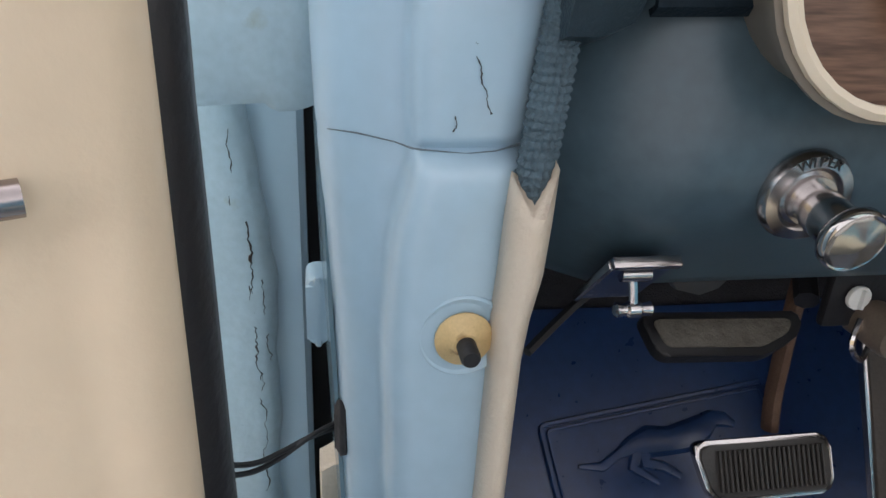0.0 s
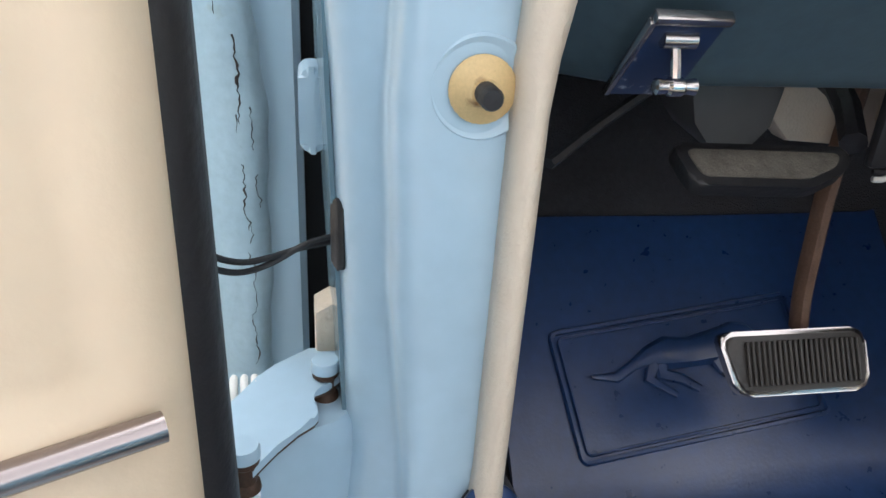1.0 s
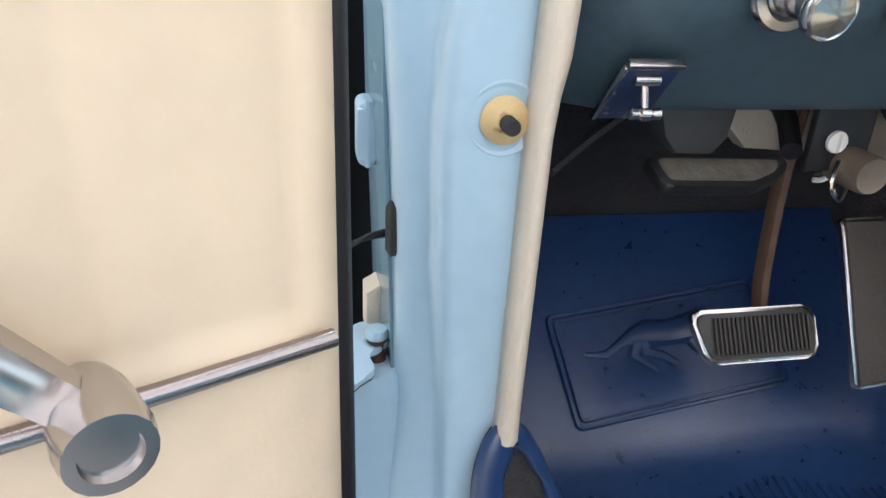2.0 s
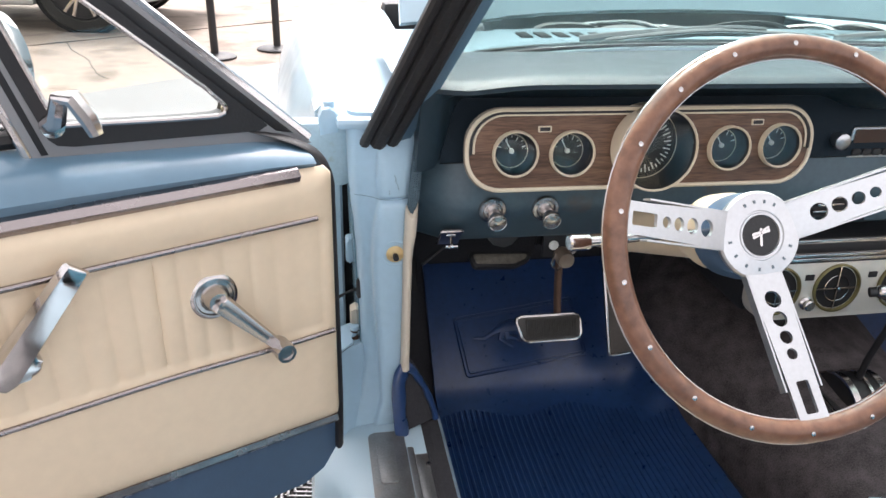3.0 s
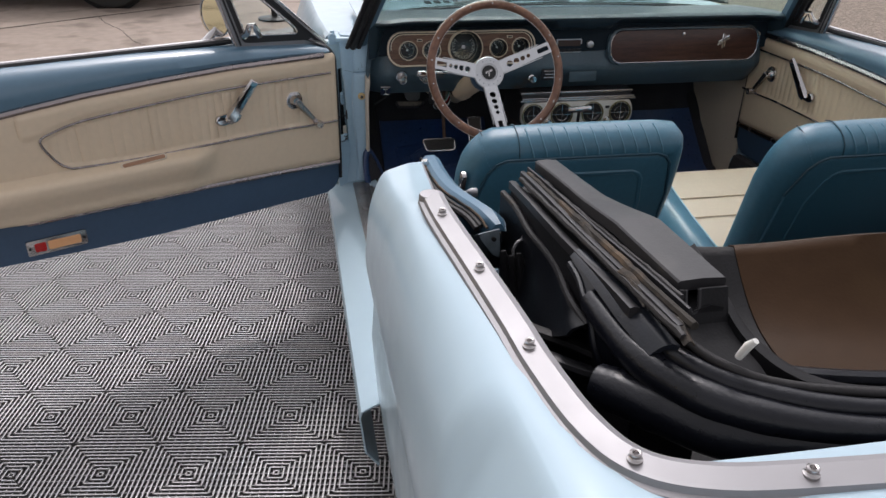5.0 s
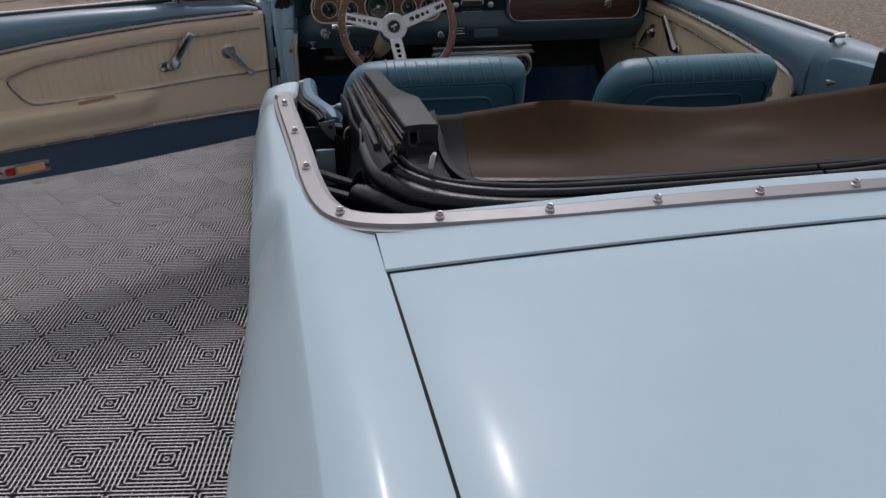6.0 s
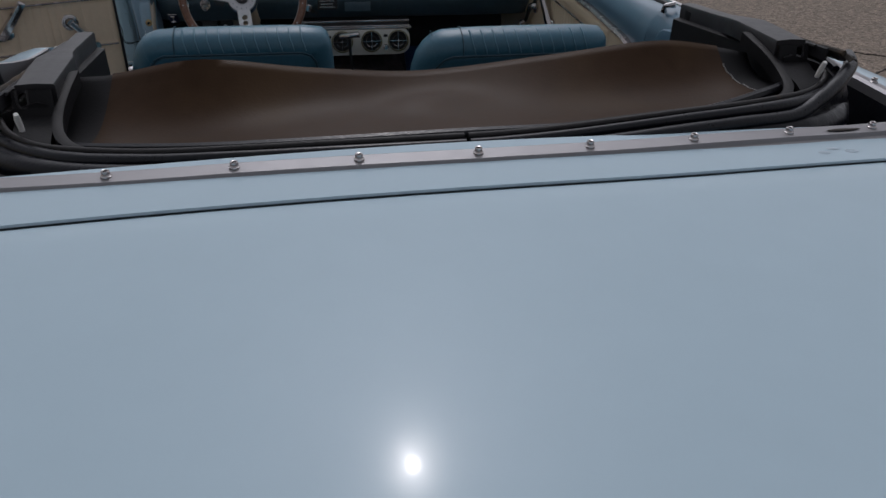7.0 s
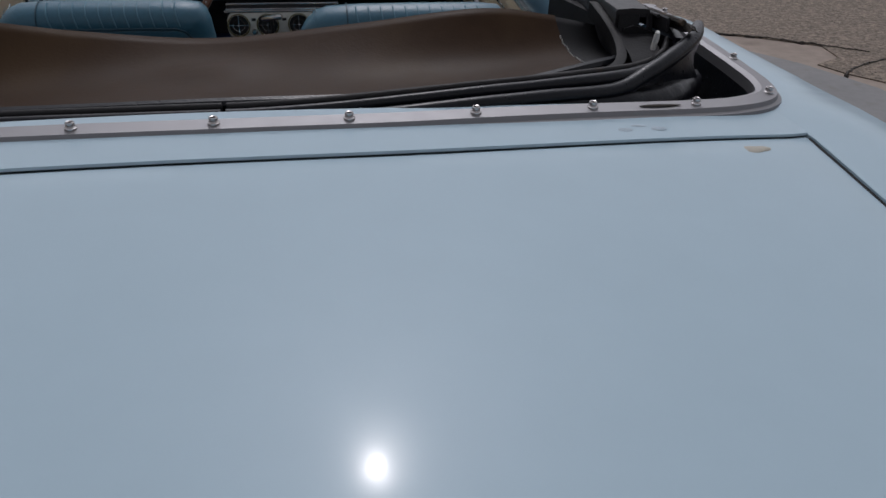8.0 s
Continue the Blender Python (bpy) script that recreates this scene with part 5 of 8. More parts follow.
    slab(b, leaf, 0.0042, Matrix.Translation((0, 0, 0.5488)), 0.0012)
    part("hinge_leaf", b, PAINT_JAMB, h)
    b = single(slab, inset(leaf, 0.0005), 0.0016, Matrix.Translation((0, 0, 0.5470)))
    part("leaf_edge", b, RUST, h, "dark worn lower edge of the leaf")
    for x, y, z in ((-0.8253, 0.042, 0.0), (-0.8597, -0.0275 + 0.010, 0.0)):
        b = single(lathe, [(0.0066, 0.557), (0.0070, 0.5575), (0.0070, 0.5615), (0.0064, 0.5632), (0.0, 0.5638)], Matrix.Translation((x, y, z)), 24)
        part("hinge_pin", b, PAINT_JAMB, h, "painted hinge pin head")
        b = single(lathe, [(0.0066, 0.5405), (0.0062, 0.5435), (0.0050, 0.545), (0.0050, 0.553), (0.0064, 0.5545), (0.0064, 0.557)], Matrix.Translation((x, y, z)), 18)
        part("pin_neck", b, RUST, h, "rusty pin neck")
    b = bmesh.new()
    tube(b, [(-0.886 + 0.027 * i / 80, 0.044 + 0.011 * math.cos(i * 0.42), 0.5395 + 0.012 * math.sin(i * 0.42)) for i in range(81)], 0.0019, 8)
    part("hinge_spring", b, WHITE, h, "white coil spring")
    # wires and grommet
    b = bmesh.new()
    slab(b, rrect(0.034, 0.0075, 0.0035), 0.004, axes((-0.8165, 0.0305, 0.6355), (0, 0, 1), (-0.7, 0.7, 0)), 0.0018)
    gr = part("wire_grommet", b, BLACK, CAR)
    for line in ([(-0.8205, 0.04, 0.6272), (-0.8354, 0.031, 0.6284), (-0.8469, 0.022, 0.6289), (-0.8576, 0.013, 0.631), (-0.8671, 0.004, 0.6381), (-0.8704, -0.005, 0.6483), (-0.8694, -0.005, 0.6662), (-0.8691, -0.005, 0.6852), (-0.8716, -0.005, 0.6982), (-0.876, -0.004, 0.708)],
                 [(-0.8205, 0.04, 0.630), (-0.8329, 0.031, 0.6302), (-0.8471, 0.022, 0.626), (-0.8579, 0.013, 0.6266), (-0.8665, 0.004, 0.6324), (-0.8715, -0.005, 0.6418), (-0.8725, -0.006, 0.655), (-0.875, -0.006, 0.67)]):
        b = single(tube, spline(line, 40), 0.0014, 8)
        part("door_wire", b, BLACK, gr, "thin black door wire")
    # courtesy switch
    b = single(lathe, [(0.0125, 0.0), (0.0125, 0.001), (0.0115, 0.002), (0.007, 0.0035), (0.0052, 0.006), (0.0, 0.006)], axes((-0.7685, -0.0088, 0.7075), (1, 0, 0), (0, 0, 1)), 28)
    ring = single(lathe, [(0.0198, -0.0035), (0.0194, -0.0004), (0.0184, 0.0005), (0.0172, 0.0001), (0.0155, -0.0010), (0.0130, -0.0012), (0.0, -0.0012)], axes((-0.7685, -0.0078, 0.7075), (1, 0, 0), (0, 0, 1)), 40)
    part("switch_boss", ring, PAINT_JAMB, CAR, "pressed round boss under the switch")
    sw = part("courtesy_switch", b, YELLOWED, CAR, "yellowed nylon door lamp switch")
    b = single(lathe, [(0.0042, 0.0), (0.0042, 0.0155), (0.0034, 0.017), (0.0, 0.017)], axes((-0.7685, -0.0088, 0.7075), (1, 0, 0.06), (0, 0, 1)), 18)
    part("plunger", b, BLACK, sw, "black switch plunger")
    # kick-panel welt
    b = bmesh.new()
    rings = []
    for i, (x, z, w) in enumerate(((-0.7455, 0.772, 0.0095), (-0.7465, 0.762, 0.010), (-0.7475, 0.740, 0.0098), (-0.750, 0.72, 0.0085), (-0.751, 0.70, 0.0075), (-0.752, 0.62, 0.0075), (-0.753, 0.535, 0.0075), (-0.7535, 0.515, 0.0085))):
        w *= 0.86
        rings.append([(x - w, -0.001, z + (0.008 if i == 0 else 0)), (x - w * 0.9, -0.012, z + (0.004 if i == 0 else 0)), (x - w * 0.3, -0.017, z - (0.006 if i == 0 else 0)), (x + w * 0.3, -0.017, z - (0.006 if i == 0 else 0)), (x + w * 0.9, -0.012, z + (0.012 if i == 0 else 0)), (x + w, -0.001, z + (0.014 if i == 0 else 0)), (x + w * 0.5, 0.004, z), (x - w * 0.5, 0.004, z)])
    skin(b, rings)
    b.transform(Matrix.Translation((0, -0.005, 0)))
    part("kick_welt", b, CREAM_PLAIN, CAR, "cream plastic edge moulding on the door post", sharp=80)
    b = bmesh.new()
    cord = spline([(-0.746, -0.006, 0.752), (-0.742, -0.005, 0.80), (-0.737, -0.002, 0.85), (-0.730, 0.005, 0.90)], 230)
    rings = []
    for k, p in enumerate(cord):
        ring = []
        for j in range(48):
            a = 2 * math.pi * j / 48
            r = 0.0072 + 0.0010 * math.sin(7 * a + 0.60 * k) * math.sin(7 * a - 0.60 * k)
            ring.append(p + Vector((r * math.cos(a), r * math.sin(a), 0)))
        rings.append(ring)
    skin(b, rings)
    part("windlace", b, material("blue_woven_cord", (0.075, 0.120, 0.150), 0.85, vary=0.35, scale=40, bump=0.6, grain=900), CAR, "blue woven windlace cord")
    # carpet end at the foot of the post: a black flap in a blue bound arch
    arch = spline([(-0.766, -0.026, 0.400), (-0.770, -0.020, 0.450), (-0.770, -0.015, 0.492), (-0.762, -0.012, 0.518), (-0.750, -0.010, 0.524), (-0.738, -0.008, 0.512), (-0.724, -0.004, 0.486), (-0.710, -0.004, 0.455), (-0.698, -0.006, 0.415)], 36)
    b = bmesh.new()
    low = [(p.x, p.y, p.z) for p in arch]
    deep = [(-0.735 + (x + 0.735) * 0.96, y + 0.030, z - 0.006) for x, y, z in low]
    skin(b, [low, deep], closed=True)
    ce = part("carpet_end", b, CARPET, CAR, "black carpet end with dark blue binding")
    b = bmesh.new()
    rings = []
    for k, p in enumerate(arch):
        u = k / 35
        r = 0.0105 - 0.0055 * smooth(0.45, 0.75, u) + 0.0008 * math.sin(k * 1.3)
        d = (arch[min(k + 1, 35)] - arch[max(k - 1, 0)]).normalized()
        side = d.cross(Vector((0, 1, 0))).normalized()
        rings.append([p + side * r * math.cos(a) + Vector((0, -0.002 + 0.006 * math.sin(a), 0)) - side * r * 0.7 for a in [2 * math.pi * j / 12 for j in range(12)]])
    skin(b, rings)
    part("carpet_binding", b, MAT, ce, "dark blue carpet binding")


hinge_area()

# ---- cabin ----
def facing(x, y, z, tilt=0.0):
    """A pose on the dash: x to the right, y up, z towards the seats."""
    return axes((x, y, z), (1, 0, 0), (0, math.sin(radians(tilt)), math.cos(radians(tilt))))


def circle(cx, cy, r, n=16, sx=1.0):
    return [(cx + sx * r * math.cos(2 * math.pi * i / n), cy + r * math.sin(2 * math.pi * i / n)) for i in range(n)]


def cabin_floor():
    # floor pan with toe board, footwell carpet and the transmission tunnel
    b = bmesh.new()
    prof = [(-2.0, 0.30), (-1.15, 0.30), (-1.05, 0.27), (0.10, 0.27), (0.20, 0.30), (0.42, 0.52), (0.46, 0.62), (0.47, 0.90)]
    xs = [-0.72 + 1.44 * i / 12 for i in range(13)]
    shell(b, [[(x, y, z) for x in xs] for y, z in prof], 0.01)
    f = part("floor_pan", b, CARPET, CAR, "dark carpeted floor and firewall")
    b = bmesh.new()
    rings = []
    for y, top, w in ((-1.25, 0.43, 0.15), (-0.9, 0.43, 0.155), (-0.5, 0.435, 0.165), (-0.2, 0.45, 0.18), (0.0, 0.475, 0.20), (0.2, 0.51, 0.23), (0.45, 0.56, 0.28)):
        base = 0.265 if y < 0.15 else 0.30
        rings.append([(w * c, y, base + (top - base) * s ** 0.7) for c, s in [(math.cos(math.pi * k / 16), math.sin(math.pi * k / 16)) for k in range(17)]])
    shell(b, rings, 0.006)
    part("tunnel_carpet", b, CARPET_TUNNEL, CAR, "brown-black carpet over the transmission tunnel")
    b = bmesh.new()
    tube(b, [(0.17 * math.cos(a), -0.42, 0.285 + 0.163 * math.sin(a) ** 0.7 + 0.002) for a in [math.pi * (0.06 + 0.88 * k / 20) for k in range(21)]], 0.006, 6)
    part("carpet_binding", b, material("olive_binding", (0.10, 0.10, 0.07), 0.8, vary=0.15), CAR, "grey-green bound carpet edge")
    # rubber mats in both footwells
    line = [(-0.60, 0.2775), (-0.30, 0.2775), (-0.05, 0.2775), (0.06, 0.2778), (0.10, 0.2800), (0.14, 0.2870), (0.18, 0.304), (0.24, 0.3585), (0.30, 0.415), (0.375, 0.49)]
    for side, label in ((-1, "blue ribbed rubber floor mat in the driver's footwell"), (1, "dark blue rubber floor mat in the passenger's footwell")):
        def over(x, y):
            bend = 0.032 * math.exp(-((abs(x) - 0.235) / 0.040) ** 2 - ((y - 0.14) / 0.050) ** 2) - 0.006 * math.exp(-((abs(x) - 0.29) / 0.03) ** 2 - ((y - 0.15) / 0.04) ** 2)
            return lerp_at(line, y)[0] + 0.004 + (bend if side < 0 else 0.0) + 0.0016 * noise.noise((x * 9, y * 7, 2.0)) * smooth(0.0, 0.1, y)
        b = bmesh.new()
        rows = []
        for k in range(61):
            y = -0.60 + 0.975 * k / 60
            inner = 0.205 + 0.035 * smooth(0.10, 0.26, y)
            xs = sorted(side * (inner + (0.670 - inner) * j / 28) for j in range(29))
            rows.append([(x, y, over(x, y) + 0.003 * (x in (xs[0], xs[-1]))) for x in xs])
        shell(b, rows, 0.006)
        mat = tagged(part("floor_mat", b, MAT), label, "floor mat", "floor mats")
        for k in range(41):
            b = bmesh.new()
            x = side * (0.660 - 0.0108 * k)
            end = 0.135 - 0.05 * (k > 34) + 0.012 * math.sin(k * 0.35)
            tube(b, [(x, y, over(x, y) + 0.0066) for y in [-0.46 + (end + 0.46) * j / 14 for j in range(15)]], 0.0030, 6)
            part("mat_rib", b, MAT, mat)
        if side > 0:
            continue
        up = Vector((0, 0.72, 0.69)).normalized()
        fm = axes((-0.487, 0.2540, 0.3875), (1, 0, 0), up) @ Matrix.Rotation(radians(7), 4, "Z")
        b = bmesh.new()
        for o, r in ((rrect(0.25, 0.118, 0.006), 0.0026), (rrect(0.238, 0.106, 0.005), 0.0016)):
            tube(b, [(fm @ Vector((x, y, 0.0))) for x, y in o], r, 5, loop=True)
        part("mat_border", b, MAT, mat)
        # raised badge as one plain shape
        b = bmesh.new()
        for pts, r in (([(-0.088, 0.002), (-0.065, -0.004), (-0.045, 0.006), (-0.028, 0.012), (-0.010, 0.013), (0.012, 0.009), (0.034, 0.010), (0.050, 0.016), (0.064, 0.024), (0.076, 0.020), (0.086, 0.012)], [0.002, 0.005, 0.005, 0.010, 0.016, 0.014, 0.016, 0.013, 0.009, 0.008, 0.004]),
                       ([(-0.016, 0.006), (-0.020, -0.010), (-0.002, -0.018), (0.012, -0.032)], [0.010, 0.007, 0.005, 0.004]), ([(-0.024, 0.006), (-0.034, -0.012), (-0.020, -0.026), (-0.012, -0.034)], [0.008, 0.006, 0.004, 0.003]), ([(0.040, 0.004), (0.054, -0.010), (0.040, -0.024)], [0.010, 0.006, 0.004]), ([(0.036, 0.002), (0.040, -0.016), (0.056, -0.028)], [0.008, 0.005, 0.003])):
            tube(b, [fm @ Vector((x - 0.008, y * 0.85 + 0.012, 0.0)) for x, y in pts], r, 8, flat=0.5, up=fm.to_3x3() @ Vector((0, 0, 1)))
        part("mat_badge", b, MAT, mat, "raised badge shape moulded in the mat")
    # side carpet beside the sill
    for s in (-1, 1):
        b = bmesh.new()
        shell(b, [[(s * 0.727, y, 0.4015), (s * 0.715, y, 0.408), (s * 0.698, y, 0.405), (s * 0.688, y, 0.37), (s * 0.684, y, 0.27)] for y in (0.02, -0.3, -0.7, -1.2)], 0.006)
        part("sill_carpet", b, CARPET, CAR)
        b = bmesh.new()
        shell(b, [[(s * x0, y0, z), (s * x1, 0.2, z), (s * 0.71, 0.45, z)] for z in (0.27, 0.5, 0.72) for x0, y0, x1 in (((0.752, 0.03, 0.742),) if s < 0 else ((0.734, 0.07, 0.727),))], 0.006)
        part("kick_panel", b, CARPET if s < 0 else CREAM_PLAIN, CAR, "dark kick panel" if s < 0 else "cream kick panel")


cabin_floor()


def dashboard():
    b = bmesh.new()
    prof = [(0.14, 0.700), (0.062, 0.695), (0.0525, 0.6975), (0.046, 0.704), (0.017, 0.734), (0.001, 0.750), (-0.0125, 0.768), (-0.015, 0.778), (-0.014, 0.790), (-0.012, 0.80), (-0.004, 0.835), (0.004, 0.88), (0.008, 0.93), (0.14, 0.94)]
    xs = [-0.738 + 1.476 * i / 60 for i in range(61)]
    rings = []
    for x in xs:
        e = smooth(0.66, 0.74, abs(x))
        rings.append([(x, y + 0.05 * e * e, z) for y, z in prof])
    skin(b, rings)
    d = part("dashboard", b, DASH, CAR, "dark teal painted steel dashboard")
    # padded top with a brow over the dials and one over the glovebox
    b = bmesh.new()
    rings = []
    for i in range(121):
        x = -0.742 + 1.484 * i / 120
        wind = lerp_at([(0, 0.375), (0.35, 0.35), (0.62, 0.25), (0.72, 0.11), (0.745, 0.03)], abs(x))[0]
        brow = smooth(-0.735, -0.69, x) * smooth(-0.10, -0.16, x) + smooth(0.07, 0.12, x) * smooth(0.74, 0.69, x)
        yn = -0.092 + 0.03 * smooth(0.68, 0.742, abs(x))
        zb = 0.905 + 0.015 * brow
        ear = smooth(-0.685, -0.715, x) + smooth(0.70, 0.735, x)
        zb -= 0.085 * ear
        top = 0.970 - 0.010 * smooth(0.6, 0.74, abs(x))
        rings.append([(x, wind, 0.926), (x, min(0.16, wind - 0.01), 0.958), (x, 0.04, top), (x, yn + 0.035, top), (x, yn + 0.010, top - 0.002), (x, yn + 0.001, top - 0.007), (x, yn + 0.002, top - 0.013), (x, yn + 0.010 + 0.030 * brow, top - 0.020 - 0.012 * (1 - brow)), (x, yn + 0.044 + 0.032 * brow, zb + 0.012), (x, 0.012, zb + 0.002), (x, min(0.05, wind - 0.005), zb + 0.003), (x, wind - 0.002, 0.915)])
    skin(b, rings)
    part("dash_pad", b, PAD, d, "dark blue padded dash top")
    # padded upper face of the dash; shade under the pad's lip darkens its colour
    b = bmesh.new()
    face = [(-0.004, 0.838), (-0.0095, 0.842), (-0.0075, 0.860), (-0.0025, 0.880), (0.003, 0.905), (0.006, 0.932)]
    rows = [[(-0.708 + 1.416 * i / 40, y - 0.0035, z + 0.004 * math.sin(i * 0.3)) for y, z in face] for i in range(41)]
    shell(b, rows, 0.003)
    part("upper_dash_face", b, DASH_FACE, d, "dull dark blue padded upper dash face, lip's shade in its colour", sharp=60)
    # instrument cluster
    fm = facing(-0.431, 0.012, 0.860, 6)
    b = bmesh.new()
    skin(b, [[fm @ Vector((x, y, z)) for x, y in rrect(w, h, r, 8)] for z, w, h, r in ((0.0, 0.478, 0.092, 0.040), (0.030, 0.488, 0.100, 0.043), (0.046, 0.502, 0.112, 0.048), (0.0505, 0.504, 0.114, 0.049), (0.0510, 0.498, 0.108, 0.047), (0.0470, 0.494, 0.104, 0.046))], caps=False)
    c = part("instrument_panel", b, material("taupe_housing", (0.20, 0.175, 0.145), 0.45, vary=0.06), CAR, "walnut-faced instrument panel with five dials")
    dials = ((-0.614, 0.856, 0.0285), (-0.536, 0.855, 0.0285), (-0.309, 0.858, 0.0285), (-0.232, 0.860, 0.0285), (-0.425, 0.862, 0.054))
    b = single(pierced_plate, rrect(0.496, 0.106, 0.047, 8), [(gx + 0.431, gz - 0.860, min(r + 0.001, 0.0515)) for gx, gz, r in dials], 0.0523, 0.006, fm)
    part("wood_face", b, WOOD_DASH, c, "dark walnut face")
    b = bmesh.new()
    tube(b, [fm @ Vector((x, y, 0.0535)) for x, y in rrect(0.496, 0.106, 0.047, 8)], 0.0030, 6, loop=True)
    part("ivory_line", b, IVORY, c)
    # raised black strip painting the shadow between the two bright lines
    b = bmesh.new()
    gap = [(x, y) for x, y in rrect(0.487, 0.098, 0.0435, 8) if y > -0.006]
    tube(b, [fm @ Vector((x, y + 0.001, 0.0528)) for x, y in sorted(gap, key=lambda p: math.atan2(p[1] + 0.03, p[0]))], 0.0032, 6)
    part("shadow_gap", b, BLACK, c, "black strip for the shade between two bright lines")
    b = bmesh.new()
    up = [(x, y) for x, y in rrect(0.478, 0.090, 0.040, 8) if y > -0.006]
    tube(b, [fm @ Vector((x, y + 0.002, 0.0538)) for x, y in sorted(up, key=lambda p: math.atan2(p[1] + 0.03, p[0]))], 0.0017, 5)
    part("ivory_line", b, IVORY, c)
    for gx, gz, r in dials:
        big = r > 0.05
        lift = 0.082 if big else 0.062
        gm = fm @ Matrix.Translation((gx + 0.431, gz - 0.860, 0))
        b = single(lathe, [(r + 0.002, 0.026), (r + 0.0028, lift - 0.002), (r + 0.0015, lift), (r, lift - 0.001), (r - 0.0005, lift - 0.003), (r - 0.0005, 0.026)], gm, 36)
        q = part("speedometer" if big else "gauge", b, IVORY, c, "ivory-rimmed round speedometer" if big else "ivory-rimmed round dial")
        b = single(lathe, [(r - 0.0006, 0.028), (r - 0.0006, lift - 0.003), (r - 0.0015, lift - 0.004), (r - 0.005, 0.034), (r - 0.005, 0.028)], gm, 32)
        part("dial_cup", b, BLACK, q)
        b = single(lathe, [(r - 0.005, 0.0325), (r - 0.005, 0.034), (0, 0.034)], gm, 28)
        part("dial_face", b, GAUGE, q)
        b = bmesh.new()
        tube(b, [gm @ Vector(((r - 0.006) * math.cos(t), (r - 0.006) * math.sin(t), 0.0345)) for t in [2 * math.pi * k / 32 for k in range(32)]], 0.0007, 5, loop=True)
        part("dial_ring", b, IVORY, q)
        b = bmesh.new()
        n = 31 if big else 7
        a0, a1 = (-220, 40) if big else (20, 160)
        for k in range(n):
            a = radians(a0 + (a1 - a0) * k / (n - 1))
            rr = r * 0.74
            box(b, (-0.0006 if not big else -0.0009, rr - r * (0.10 if k % 2 else 0.20), 0.0341), (0.0006 if not big else 0.0009, rr, 0.0345), m=gm @ Matrix.Rotation(a - math.pi / 2, 4, "Z"))
        part("dial_scale", b, WHITE, q)
        b = bmesh.new()
        a = radians(215 if big else 120)
        box(b, (-0.0008, 0.0, 0.0347), (0.0008, r * 0.62, 0.0357), m=gm @ Matrix.Rotation(a - math.pi / 2, 4, "Z"))
        lathe(b, [(r * 0.13, 0.0343), (r * 0.12, 0.0375), (0, 0.0375)], gm, 14)
        part("needle", b, CHROME_WORN if big else WHITE, q)
        b = single(lathe, [(r - 0.003, lift - 0.006), (r - 0.003, lift - 0.005), (0, lift - 0.005)], gm, 28)
        gl = part("dial_glass", b, GLASS, q)
        gl.visible_shadow = False
    for gx, gz in ((-0.575, 0.888), (-0.270, 0.893)):
        dm = fm @ Matrix.Translation((gx + 0.431, gz - 0.860, 0))
        b = single(slab, rrect(0.018, 0.008, 0.001), 0.0545, dm)
        t = part("warning_light", b, IVORY, c)
        b = single(slab, rrect(0.014, 0.005, 0.001), 0.0552, dm)
        part("warning_lens", b, BLACK, t)
    # radio
    b = single(slab, rrect(0.092, 0.046, 0.004), 0.016, facing(-0.048, 0.006, 0.857), 0.003)
    r = part("radio", b, ALUMINIUM, CAR, "chrome-faced push-button radio")
    b = single(slab, rrect(0.082, 0.020, 0.002), 0.0175, facing(-0.048, 0.006, 0.867))
    part("radio_dial", b, material("brown_dial", (0.050, 0.026, 0.018), 0.35), r)
    for k in range(5):
        b = single(slab, rrect(0.014, 0.010, 0.002), 0.021, facing(-0.082 + 0.017 * k, 0.006, 0.843), 0.002)
        part("radio_button", b, BLACK, r)
    for x in (-0.118, 0.024):
        b = single(lathe, [(0.010, 0), (0.010, 0.016), (0.012, 0.018), (0.012, 0.028), (0.009, 0.030), (0, 0.030)], facing(x, 0.002, 0.863), 18)
        part("radio_knob", b, ALUMINIUM, r)
    b = single(slab, rrect(0.17, 0.050, 0.008), 0.006, facing(-0.05, 0.006, 0.856), 0.002)
    part("radio_bezel", b, DASH, r)
    # heater controls
    b = single(slab, rrect(0.075, 0.038, 0.003), 0.006, facing(-0.105, -0.012, 0.762), 0.002)
    h = part("heater_control", b, BLACK, CAR, "chrome heater sliders on a black plate")
    for k, (x0, x1) in enumerate(((-0.135, -0.078), (-0.13, -0.085), (-0.135, -0.078))):
        b = bmesh.new()
        box(b, (x0, -0.024, 0.773 - 0.011 * k), (x1, -0.018, 0.777 - 0.011 * k), 0.001)
        part("slider", b, CHROME_WORN, h)
    for x, z in ((-0.178, 0.752),):
        b = single(lathe, [(0.012, 0), (0.012, 0.004), (0.007, 0.006), (0.007, 0.016), (0.011, 0.018), (0.011, 0.026), (0, 0.027)], facing(x, -0.016, z), 20)
        part("heater_knob", b, CHROME, h)
    b = bmesh.new()
    slab(b, rrect(0.10, 0.035, 0.003), 0.004, facing(0.01, -0.016, 0.752), 0.001)
    part("ashtray_door", b, DASH, d)
    # glovebox
    fm = facing(0.381, 0.006, 0.850, 4)
    b = single(slab, rrect(0.582, 0.128, 0.05, 8), 0.030, fm, 0.008)
    g = part("glovebox", b, DASH, CAR, "walnut-faced glovebox lid with bright border")
    b = single(slab, rrect(0.560, 0.108, 0.043, 8), 0.033, fm, 0.001)
    part("wood_face", b, wood_grain("walnut_lid", (0.035, 0.014, 0.010), (0.085, 0.036, 0.024), (1.2, 6, 14), 0.35, 6), g)
    b = bmesh.new()
    tube(b, [fm @ Vector((x, y, 0.0325)) for x, y in rrect(0.562, 0.110, 0.044, 8)], 0.0017, 6, loop=True)
    part("bright_border", b, CHROME, g)
